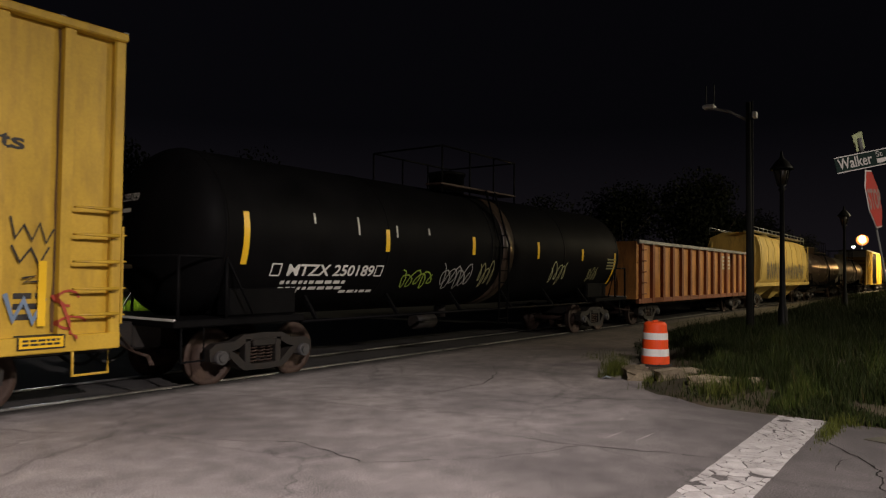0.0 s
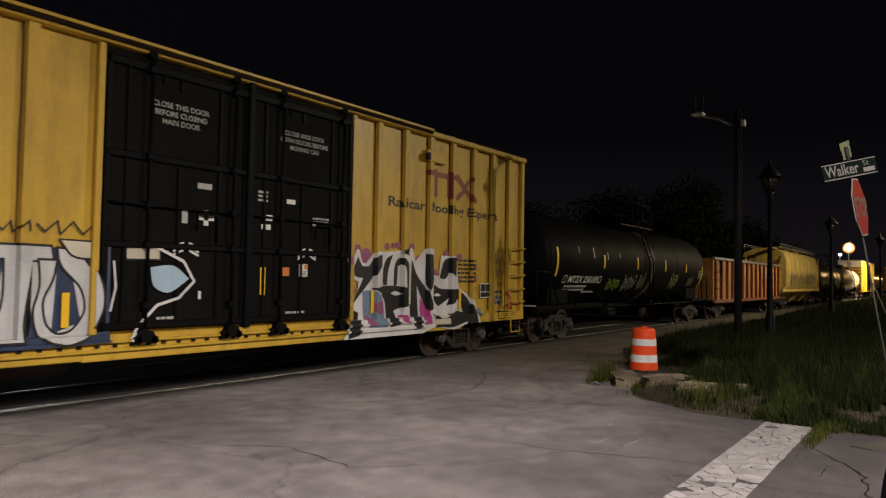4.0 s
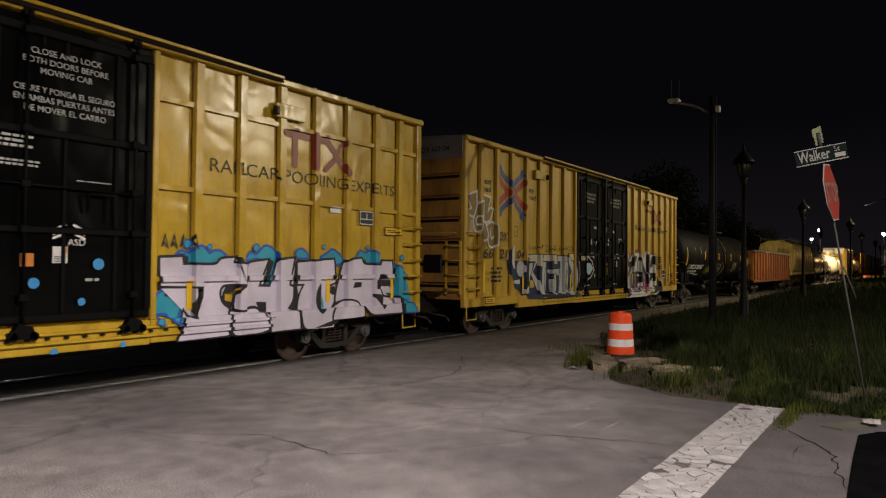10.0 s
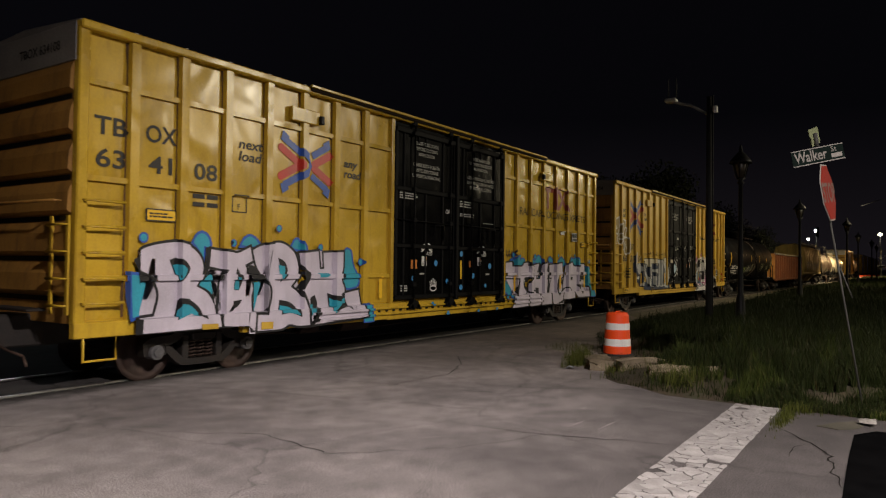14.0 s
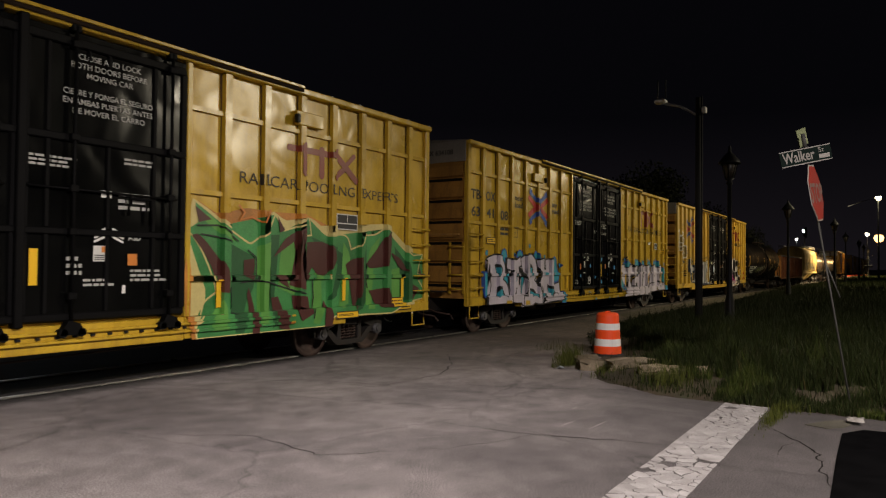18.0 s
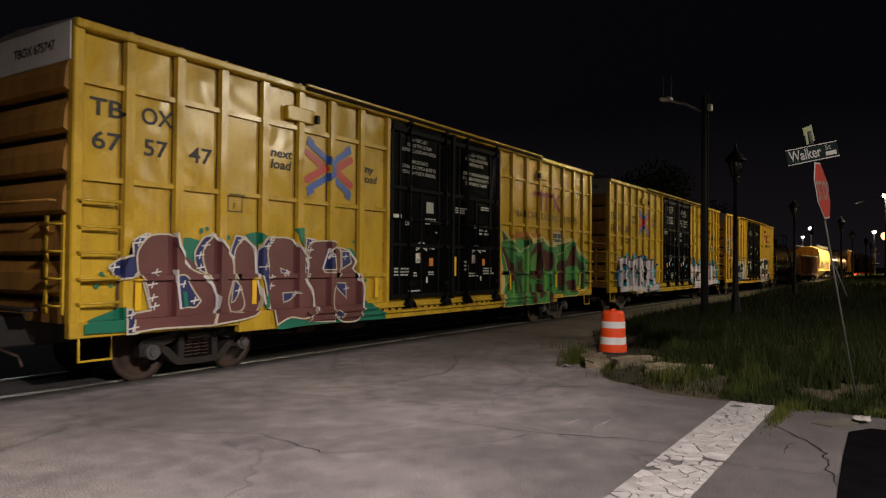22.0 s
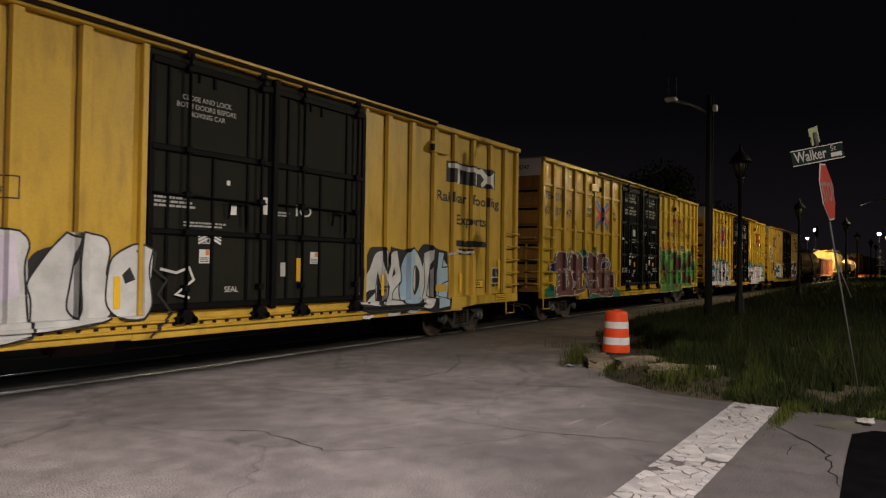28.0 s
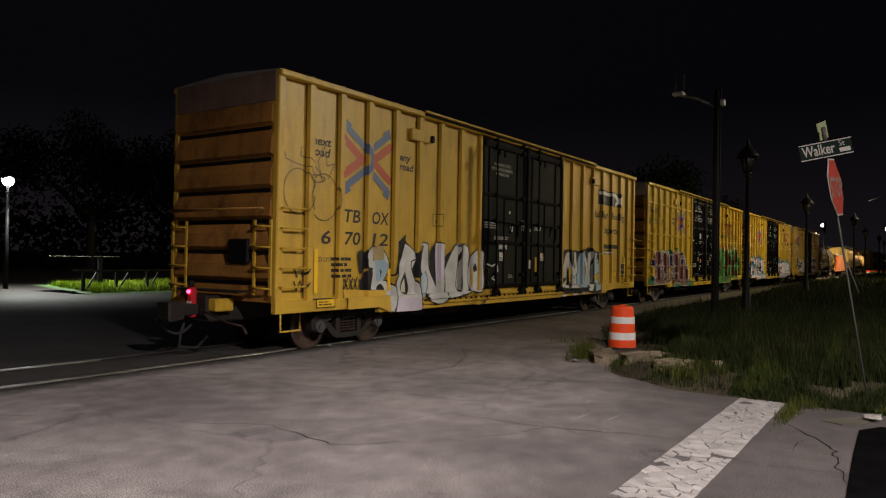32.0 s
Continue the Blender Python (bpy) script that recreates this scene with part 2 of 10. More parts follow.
def rod(bm, p, q, r, seg=10, r2=None, smooth=True):
    p, q = Vector(p), Vector(q)
    b = bmesh.new()
    bmesh.ops.create_cone(b, cap_ends=True, segments=seg, radius1=r, radius2=r if r2 is None else r2, depth=(q - p).length)
    for f in b.faces:
        f.smooth = smooth and len(f.verts) == 4
    return merge(bm, b, Matrix.Translation((p + q) / 2) @ (q - p).to_track_quat("Z", "Y").to_matrix().to_4x4())


def wire(bm, pts, r, seg=6):
    """One bent tube along the points."""
    pts = [Vector(p) for p in pts]
    rings = []
    up = Vector((0.31, 0.17, 0.93))
    for i, p in enumerate(pts):
        d = (pts[min(i + 1, len(pts) - 1)] - pts[max(i - 1, 0)]).normalized()
        u = d.cross(up)
        if u.length < 0.05:
            u = d.cross(Vector((1, 0, 0)))
        u.normalize()
        v = d.cross(u)
        k = 1.0
        if 0 < i < len(pts) - 1:
            k = 1 / max(0.5, d.dot((pts[i + 1] - p).normalized()))
        rings.append([bm.verts.new(p + (u * math.cos(2 * math.pi * j / seg) + v * math.sin(2 * math.pi * j / seg)) * r * k) for j in range(seg)])
    for a, b in zip(rings, rings[1:]):
        for j in range(seg):
            bm.faces.new((a[j], a[(j + 1) % seg], b[(j + 1) % seg], b[j])).smooth = True
    bm.faces.new(rings[0][::-1])
    bm.faces.new(rings[-1])
    return bm


def lathe(bm, profile, seg=24, m=None):
    """Turns (radius, height) pairs round the z axis."""
    b = bmesh.new()
    rings = []
    for r, z in profile:
        rings.append([b.verts.new((r * math.cos(2 * math.pi * i / seg), r * math.sin(2 * math.pi * i / seg), z)) for i in range(seg)])
    for a, c in zip(rings, rings[1:]):
        for i in range(seg):
            f = b.faces.new((a[i], a[(i + 1) % seg], c[(i + 1) % seg], c[i]))
            f.smooth = True
    b.faces.new(rings[0][::-1])
    b.faces.new(rings[-1])
    return merge(bm, b, m)


def prism(bm, pts, y0, y1):
    """A polygon of (x, z) pairs, drawn out from y0 to y1."""
    a = [bm.verts.new((x, y0, z)) for x, z in pts]
    c = [bm.verts.new((x, y1, z)) for x, z in pts]
    n = len(pts)
    bm.faces.new(a)
    bm.faces.new(c[::-1])
    for i in range(n):
        bm.faces.new((a[i], c[i], c[(i + 1) % n], a[(i + 1) % n]))
    return bm


def lettering(body, height, shear=0.0, space=1.0, bold=0.0, wide=1.0, align="LEFT"):
    """Words as a flat mesh in the xz plane, facing -y; height is that of a capital letter."""
    cu = bpy.data.curves.new("words", "FONT")
    cu.body, cu.size, cu.shear, cu.space_character, cu.offset = body, height / 0.69, shear, space, bold
    cu.align_x, cu.resolution_u = align, 3
    ob = new("words", cu)
    dg = bpy.context.evaluated_depsgraph_get()
    me = bpy.data.meshes.new_from_object(ob.evaluated_get(dg))
    bm = bmesh.new()
    bm.from_mesh(me)
    bpy.data.objects.remove(ob)
    bpy.data.meshes.remove(me)
    bpy.data.curves.remove(cu)
    for v in bm.verts:
        v.co = (v.co.x * wide, 0, v.co.y)
    return bm

def by_word(bm, gap):
    """Cuts a line of lettering at its gaps: one mesh a word."""
    faces = sorted(([v.co.copy() for v in f.verts] for f in bm.faces), key=lambda f: min(c.x for c in f))
    out, reach = [], -1e9
    for f in faces:
        if not out or min(c.x for c in f) > reach + gap:
            out.append(bmesh.new())
        reach = max(reach, max(c.x for c in f))
        out[-1].faces.new([out[-1].verts.new(c) for c in f])
    bm.free()
    for b in out:
        bmesh.ops.remove_doubles(b, verts=b.verts[:], dist=0.0001)
    return out

# ---- the train: relief of a boxcar side ----
HALF = 9.45          # half a boxcar's body length
PANEL = 1.405         # side sheet from the car's middle line
EAVE, SILL = 5.17, 0.80
POSTS = [-8.6, -7.75, -6.9, -6.0, -5.12, -4.25, -3.35, 3.42, 4.3, 5.2, 6.08, 6.98, 7.87, 8.68]
DOOR0, DOOR1, DOORMID = -2.4, 2.6, 0.08
BARS = (4.36, 3.02, 1.62)
TRACK_Y = 10.92


def tent(d, base, top, depth):
    d = abs(d)
    return depth if d <= top else (0.0 if d >= base else depth * (base - d) / (base - top))


def depth_at(x, z, grid):
    if z < 1.025:
        return 0.16 if abs(x) < 5.0 and min(abs(z - 0.80), abs(z - 0.92)) < 0.024 else 0.108
    if DOOR0 - 0.05 < x < DOOR1 + 0.05:
        return 0.08
    d = max(tent(x - p, 0.09, 0.07, 0.095) for p in POSTS)
    if grid:
        d = max(d, max(tent(z - b, 0.05, 0.04, 0.06) for b in BARS))
    return d


def conform(bm, grid, lift):
    """Lays a flat mesh of paint on the relief of a boxcar's side."""
    x0, x1 = min(v.co.x for v in bm.verts), max(v.co.x for v in bm.verts)
    z0, z1 = min(v.co.z for v in bm.verts), max(v.co.z for v in bm.verts)
    cuts = [(p + s, 0) for p in POSTS for s in (-0.09, -0.07, 0.07, 0.09)] + [(DOOR0 - 0.05, 0), (DOOR1 + 0.05, 0)]
    cuts += [(1.02, 2), (1.03, 2), (-5.0, 0), (5.0, 0)]
    cuts += [(b + d, 2) for b in (0.80, 0.92) for d in (-0.026, -0.022, 0.022, 0.026)]
    if grid:
        cuts += [(b + s, 2) for b in BARS for s in (-0.05, -0.04, 0.04, 0.05)]
    for c, axis in cuts:
        if (axis == 0 and x0 < c < x1) or (axis == 2 and z0 < c < z1):
            co, no = ((c, 0, 0), (1, 0, 0)) if axis == 0 else ((0, 0, c), (0, 0, 1))
            bmesh.ops.bisect_plane(bm, geom=bm.verts[:] + bm.edges[:] + bm.faces[:], plane_co=co, plane_no=no)
    for v in bm.verts:
        v.co.y = -(PANEL + depth_at(v.co.x, v.co.z, grid) + lift + (0.012 if grid else 0.0) + v.co.y)
    return bm


def words(car, grid, body, x, z, height, material, name="lettering", shear=0.0, wide=1.0, width=None, bold=0.0, lift=0.006, label=""):
    bm = lettering(body, height, shear, wide=wide, bold=bold)
    x0, x1 = min(v.co.x for v in bm.verts), max(v.co.x for v in bm.verts)
    k = width / (x1 - x0) if width else 1.0
    for v in bm.verts:
        v.co = ((v.co.x - x0) * k + x, 0, v.co.z + z)
    for b in by_word(bm, height * (0.36 if " " in body else 9)):
        part(name, conform(b, grid, lift), material, car, label)


def patch(car, grid, x0, x1, z0, z1, material, name="placard", lift=0.004, label=""):
    bm = bmesh.new()
    bm.faces.new([bm.verts.new(c) for c in ((x0, 0, z0), (x1, 0, z0), (x1, 0, z1), (x0, 0, z1))])
    return part(name, conform(bm, grid, lift), material, car, label)


# ---- the train: running gear ----
WHEEL_R = 0.457
WHEELSETS = []


def wheelset(parent, x, keyed):
    bm = bmesh.new()
    rod(bm, (0, -1.05, 0), (0, 1.05, 0), 0.08, 12)
    for s in (-1, 1):
        prof = [(0.1, -0.10), (0.13, -0.10), (0.14, -0.03), (0.36, -0.01), (0.385, -0.075), (0.445, -0.075), (WHEEL_R, -0.06), (0.46, 0.04), (0.485, 0.065), (0.48, 0.085), (0.385, 0.085), (0.37, 0.03), (0.14, 0.03), (0.13, 0.1), (0.1, 0.1)]
        lathe(bm, prof, 32, Matrix.Translation((0, s * 0.745, 0)) @ Matrix.Rotation(radians(90 if s < 0 else -90), 4, "X"))
    ob = part("wheelset", bm, STEEL_RUST, parent, "rust-brown steel wheels on an axle")
    ob.location = (x, 0, WHEEL_R)
    if keyed:
        WHEELSETS.append(ob)
    return ob


def truck(car, x, keyed=True):
    tr = new("truck")
    tr.parent = car
    tr.location = (x, 0, 0)
    for s in (-1, 1):
        y = s * 1.02
        bm = bmesh.new()
        for a in (-1, 1):
            prism(bm, [(a * 1.08, 0.40), (a * 1.1, 0.60), (a * 0.98, 0.68), (a * 0.62, 0.70), (a * 0.42, 0.80), (0, 0.82), (0, 0.70), (a * 0.34, 0.69), (a * 0.52, 0.58), (a * 0.66, 0.54), (a * 0.70, 0.40)][::a], y - 0.09, y + 0.09)
            prism(bm, [(a * 0.70, 0.44), (a * 0.72, 0.56), (a * 0.58, 0.50), (a * 0.36, 0.30), (0, 0.29), (0, 0.19), (a * 0.40, 0.20), (a * 0.52, 0.27)][::a], y - 0.1, y + 0.1)
            box(bm, a * 0.33 - 0.06, a * 0.33 + 0.06, y - 0.09, y + 0.09, 0.26, 0.74, 0.015)
        fr = part("side_frame", bm, STEEL_DARK, tr, "cast steel side frame caked in grease")
        for a in (-1, 1):
            bm = bmesh.new()
            rod(bm, (a * 0.89, y - s * 0.05, WHEEL_R), (a * 0.89, y + s * 0.16, WHEEL_R), 0.115, 16)
            rod(bm, (a * 0.89, y + s * 0.16, WHEEL_R), (a * 0.89, y + s * 0.185, WHEEL_R), 0.07, 12)
            part("bearing_cap", bm, CAP_STEEL, tr, "grey steel axle bearing cap")
        for i in range(3):
            bm = bmesh.new()
            x0 = (i - 1) * 0.165
            pts = [(x0 + 0.07 * math.cos(k * 1.05), y + 0.07 * math.sin(k * 1.05), 0.30 + 0.28 * k / 30) for k in range(31)]
            wire(bm, pts, 0.014, 5)
            part("coil_spring", bm, STEEL_RUST, tr)
        bm = bmesh.new()
        box(bm, -0.24, 0.24, y - s * 0.0 - 0.12, y + 0.12, 0.585, 0.72, 0.02)
        part("bolster_end", bm, STEEL_DARK, tr)
    bm = bmesh.new()
    box(bm, -0.2, 0.2, -0.9, 0.9, 0.55, 0.82, 0.03)
    rod(bm, (0, 0, 0.8), (0, 0, 0.95), 0.2, 16)
    part("bolster", bm, STEEL_DARK, tr)
    for a in (-0.89, 0.89):
        wheelset(tr, a, keyed)
        bm = bmesh.new()
        for s in (-1, 1):
            box(bm, a * 0.44 - 0.04, a * 0.44 + 0.04, s * 0.745 - 0.06, s * 0.745 + 0.06, 0.36, 0.56, 0.015)
        bar(bm, (a * 0.44, -0.75, 0.42), (a * 0.44, 0.75, 0.42), 0.09)
        part("brake_beam", bm, STEEL_DARK, tr)
    return tr


def coupler(car, x, way):
    bm = bmesh.new()
    box(bm, min(x, x + way * 0.75), max(x, x + way * 0.75), -0.09, 0.09, 0.74, 0.96, 0.02)
    prism(bm, [(x + way * 0.7, 0.70), (x + way * 0.95, 0.66), (x + way * 1.02, 0.70), (x + way * 1.02, 1.0), (x + way * 0.7, 1.0)][::way], -0.17, 0.14)
    box(bm, min(x - way * 0.2, x + way * 0.25), max(x - way * 0.2, x + way * 0.25), -0.28, 0.28, 0.66, 1.06, 0.03)
    c = part("coupler", bm, STEEL_DARK, car, "rusty cast knuckle coupler")
    bm = bmesh.new()
    pts = [(x + way * (0.1 + 0.9 * k / 10), 0.22, 0.7 - 0.3 * math.sin(math.pi * k / 10)) for k in range(11)]
    wire(bm, pts, 0.028, 8)
    part("air_hose", bm, RUBBER, car)
    bm = bmesh.new()
    wire(bm, [(x + way * 0.35, -1.3, 0.62), (x + way * 0.35, -0.9, 0.66), (x + way * 0.45, -0.3, 0.86)], 0.02, 6)
    wire(bm, [(x + way * 0.35, -1.3, 0.62), (x + way * 0.36, -1.42, 0.50)], 0.02, 6)
    part("uncoupling_lever", bm, STEEL_RUST, car)
    return c


def ladder(car, x, y0, y1, zs, along_x, material, stand=0.09, rails=True):
    """Grab irons on a side (along_x) or on an end of a car."""
    for z in zs:
        bm = bmesh.new()
        if along_x:
            a, b, o = Vector((y0, x, z)), Vector((y1, x, z)), Vector((0, -stand, 0))
        else:
            a, b, o = Vector((x, y0, z)), Vector((x, y1, z)), Vector((math.copysign(stand, x), 0, 0))
        wire(bm, [a, a + o, b + o, b], 0.014, 6)
        part("grab_iron", bm, material, car)
    if rails:
        for q in (y0, y1):
            bm = bmesh.new()
            if along_x:
                bar(bm, (q, x - 0.03, min(zs) - 0.12), (q, x - 0.03, max(zs) + 0.12), 0.06, 0.03)
            else:
                d = math.copysign(0.03, x)
                bar(bm, (x + d, q, min(zs) - 0.12), (x + d, q, max(zs) + 0.12), 0.03, 0.06)
            part("ladder_rail", bm, material, car)


def door_leaf(car, x0, x1, sheet):
    """A plug door of pressed sheets: rails, stiles, lock rods with keepers, a latch bar."""
    d = -(PANEL + 0.075)
    z0, z1 = 1.06, 5.02
    w = x1 - x0
    bm = bmesh.new()
    box(bm, x0 + 0.01, x1 - 0.01, d, -PANEL + 0.05, z0, z1, 0.02)
    door = part("plug_door", bm, sheet, car, "black plug door with pressed ribs and lock rods")
    for z, h in ((z0 + 0.07, 0.05), (2.28, 0.045), (3.55, 0.05), (z1 - 0.16, 0.06)):
        bm = bmesh.new()
        box(bm, x0 + 0.04, x1 - 0.04, d - 0.05, d + 0.01, z - h, z + h, 0.014)
        part("door_rail", bm, DOOR_TRIM, door)
    for f, spans, r in ((0.025, ((z0 + 0.12, z1 - 0.2),), 0.05), (0.14, ((z0 + 0.12, 2.24), (2.33, 3.5), (3.6, z1 - 0.22)), 0.03), (0.48, ((z0 + 0.12, 2.24), (2.33, 3.5), (4.62, z1 - 0.22)), 0.028), (0.36, ((4.66, z1 - 0.22),), 0.02), (0.77, ((z0 + 0.12, 2.24), (2.33, 3.5), (3.6, z1 - 0.22)), 0.03), (0.975, ((z0 + 0.12, z1 - 0.2),), 0.05)):
        xx = x0 + f * w
        for a, b in spans:
            bm = bmesh.new()
            box(bm, xx - r, xx + r, d - 0.035, d + 0.01, a, b, 0.01)
            part("door_stile", bm, DOOR_TRIM, door)
    for f in (0.27, 0.87):
        xx = x0 + f * w
        bm = bmesh.new()
        rod(bm, (xx, d - 0.085, z0 - 0.05), (xx, d - 0.085, z1 + 0.05), 0.024, 8)
        part("lock_rod", bm, DOOR_TRIM, door)
        for z in (z0 + 0.35, 2.28, 2.86, 3.56, z1 - 0.2):
            bm = bmesh.new()
            box(bm, xx - 0.06, xx + 0.06, d - 0.12, d, z - 0.05, z + 0.05, 0.012)
            part("rod_keeper", bm, DOOR_TRIM, door)
        bm = bmesh.new()
        prism(bm, [(xx - 0.18, z0 - 0.17), (xx + 0.18, z0 - 0.17), (xx + 0.1, z0 - 0.02), (xx - 0.06, z0 + 0.03)], d - 0.14, d - 0.02)
        rod(bm, (xx - 0.13, d - 0.14, z0 - 0.14), (xx - 0.13, d - 0.03, z0 - 0.14), 0.06, 10)
        rod(bm, (xx + 0.13, d - 0.14, z0 - 0.14), (xx + 0.13, d - 0.03, z0 - 0.14), 0.06, 10)
        part("door_roller", bm, DOOR_TRIM, door, "roller carriage under the door")
        bm = bmesh.new()
        box(bm, xx - 0.07, xx + 0.07, d - 0.10, d, z1 - 0.03, z1 + 0.1, 0.015)
        part("door_hanger", bm, DOOR_TRIM, door)
    bm = bmesh.new()
    rod(bm, (x0 + 0.03 * w, d - 0.06, 2.86), (x0 + 0.92 * w, d - 0.06, 2.84), 0.016, 6)
    part("latch_bar", bm, DOOR_TRIM, door)
    bm = bmesh.new()
    xx = x0 + 0.6 * w
    wire(bm, [(xx, d - 0.05, 2.55), (xx, d - 0.09, 2.8), (xx + 0.35, d - 0.09, 2.8), (xx + 0.35, d - 0.09, 2.45)], 0.02, 6)
    part("lock_handle", bm, DOOR_TRIM, door)
    return door


def boxcar(label, x0, grid, body_mat, end_mat, band_mat, door_mat, keyed=True):
    car = thing("boxcar", label, "freight car", (x0, TRACK_Y, 0), "cars of the freight train")
    rng = random.Random(int(-x0 * 10))
    # shell: side sheets, floor, ends
    bm = bmesh.new()
    box(bm, -HALF + 0.03, HALF - 0.03, -PANEL, PANEL, 1.0, EAVE - 0.1)
    part("shell", bm, body_mat, car)
    if grid:
        # slightly dished sheets between posts and bars
        edges = [-HALF + 0.08] + POSTS[:7] + [DOOR0 - 0.1] + [DOOR1 + 0.1] + POSTS[7:] + [HALF - 0.08]
        zs = [SILL + 0.25, BARS[2], BARS[1], BARS[0], EAVE - 0.1]
        for i, (a, b) in enumerate(zip(edges, edges[1:])):
            if a < 0 < b:
                continue
            for z0, z1 in zip(zs, zs[1:]):
                bm = bmesh.new()
                amp, ph = rng.uniform(0.003, 0.009), rng.uniform(-0.8, 0.8)
                N = 8
                g = []
                for u in range(N + 1):
                    for v in range(N + 1):
                        fu, fv = u / N, v / N
                        e = math.sin(math.pi * fu) * math.sin(math.pi * fv)
                        g.append(bm.verts.new((a + (b - a) * fu, -PANEL - 0.003 - amp * e * (1 + ph * math.sin(5 * fu + 3 * fv)), z0 + (z1 - z0) * fv)))
                for u in range(N):
                    for v in range(N):
                        f = bm.faces.new((g[u * (N + 1) + v], g[(u + 1) * (N + 1) + v], g[(u + 1) * (N + 1) + v + 1], g[u * (N + 1) + v + 1]))
                        f.smooth = True
                part("side_sheet", bm, body_mat, car)
    for s in (-1, 1):
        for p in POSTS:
            bm = bmesh.new()
            lo = SILL + (0.02 if abs(p) > 8 else 0.05)
            v = []
            for z in (lo, EAVE - 0.06):
                v.append([bm.verts.new((p + dx, s * (PANEL + dy), z)) for dx, dy in ((-0.09, -0.01), (-0.07, 0.095), (0.07, 0.095), (0.09, -0.01))])
            for i in range(3):
                bm.faces.new((v[0][i], v[0][i + 1], v[1][i + 1], v[1][i]))
            bm.faces.new(v[0])
            bm.faces.new(v[1])
            part("side_post", bm, body_mat, car)
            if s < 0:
                # Brown strip: the shade on the post's left side, with rust, as colour.
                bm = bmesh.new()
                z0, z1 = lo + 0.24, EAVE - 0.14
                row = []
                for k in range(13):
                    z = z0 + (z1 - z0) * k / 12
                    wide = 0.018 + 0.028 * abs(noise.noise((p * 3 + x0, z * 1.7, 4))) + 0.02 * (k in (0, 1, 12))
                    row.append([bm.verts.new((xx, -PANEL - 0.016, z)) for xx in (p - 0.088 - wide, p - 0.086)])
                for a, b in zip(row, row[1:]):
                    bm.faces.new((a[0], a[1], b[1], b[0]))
                part("weld_seam", bm, POST_SHADE, car)
        if grid:
            for a, b in ((-HALF + 0.06, DOOR0 - 0.1), (DOOR1 + 0.1, HALF - 0.06)):
                for z in BARS:
                    bm = bmesh.new()
                    prism(bm, [(a, z - 0.04), (b, z - 0.04), (b, z + 0.04), (a, z + 0.04)], s * (PANEL - 0.01), s * (PANEL + 0.06))
                    part("side_bar", bm, body_mat, car)
        # corner posts, chords, sills
        for e in (-1, 1):
            bm = bmesh.new()
            box(bm, min(e * (HALF - 0.16), e * HALF), max(e * (HALF - 0.16), e * HALF), min(s * 1.36, s * 1.5), max(s * 1.36, s * 1.5), 0.98, EAVE - 0.06, 0.02)
            part("corner_post", bm, body_mat, car)
            bm = bmesh.new()
            x_in = e * (6.55 if e < 0 else 6.45)
            xs = sorted((x_in, e * HALF))
            box(bm, xs[0], xs[1], min(s * 1.38, s * 1.505), max(s * 1.38, s * 1.505), SILL, 1.02, 0.012)
            part("bolster_sill", bm, body_mat, car)
            xs = sorted((e * 2.6, x_in))
            bm = bmesh.new()
            box(bm, xs[0], xs[1], min(s * 1.38, s * 1.51), max(s * 1.38, s * 1.51), 0.68, 1.02, 0.012)
            part("side_sill", bm, body_mat, car)
        bm = bmesh.new()
        box(bm, -HALF, HALF, min(s * 1.36, s * 1.56), max(s * 1.36, s * 1.56), EAVE - 0.12, EAVE, 0.02)
        part("top_chord", bm, body_mat, car)
        bm = bmesh.new()
        box(bm, -5.1, 5.1, min(s * 1.57, s * 1.6), max(s * 1.57, s * 1.6), EAVE - 0.085, EAVE - 0.025, 0.01)
        cover = part("door_track_cover", bm, HOOD, car, "dark hood over the door track")
        bm = bmesh.new()
        box(bm, -5.1, 5.1, min(s * 1.555, s * 1.615), max(s * 1.555, s * 1.615), EAVE - 0.021, EAVE + 0.03, 0.008)
        part("hood_lip", bm, body_mat, cover, "worn yellow lip of the hood")
        bm = bmesh.new()
        box(bm, -2.6, 2.6, min(s * 1.38, s * 1.5), max(s * 1.38, s * 1.5), 0.66, 1.02, 0.012)
        for z in (0.80, 0.92):
            b2 = bmesh.new()
            box(b2, -5.0, 5.0, min(s * 1.5, s * 1.56), max(s * 1.5, s * 1.56), z - 0.02, z + 0.02, 0.008)
            part("door_track", b2, body_mat, car)
        part("door_sill", bm, body_mat, car, "ledge under the doors with the roller track")
        bm = bmesh.new()
        for i in range(40):
            xx = -4.9 + i * 0.25
            box(bm, xx - 0.03, xx + 0.03, min(s * 1.505, s * 1.53), max(s * 1.505, s * 1.53), 0.845, 0.88)
        tagged(part("track_slot", bm, BLACK_TRIM, car), kind="stuff")
    # doors on the near side
    for xx in (DOOR0 - 0.05, DOOR1 + 0.05):
        bm = bmesh.new()
        box(bm, xx - 0.05, xx + 0.05, -PANEL - 0.095, -PANEL + 0.02, 1.02, EAVE - 0.12, 0.012)
        part("door_frame", bm, body_mat, car)
    door_leaf(car, DOOR0, DOORMID, door_mat)
    door_leaf(car, DOORMID, DOOR1, door_mat)
    bm = bmesh.new()
    box(bm, DOORMID - 0.06, DOORMID + 0.06, -PANEL - 0.17, -PANEL - 0.05, 1.02, 5.06, 0.015)
    part("meeting_post", bm, DOOR_TRIM, car, "black post where the two doors meet")
    # roof
    bm = bmesh.new()
    n = 22
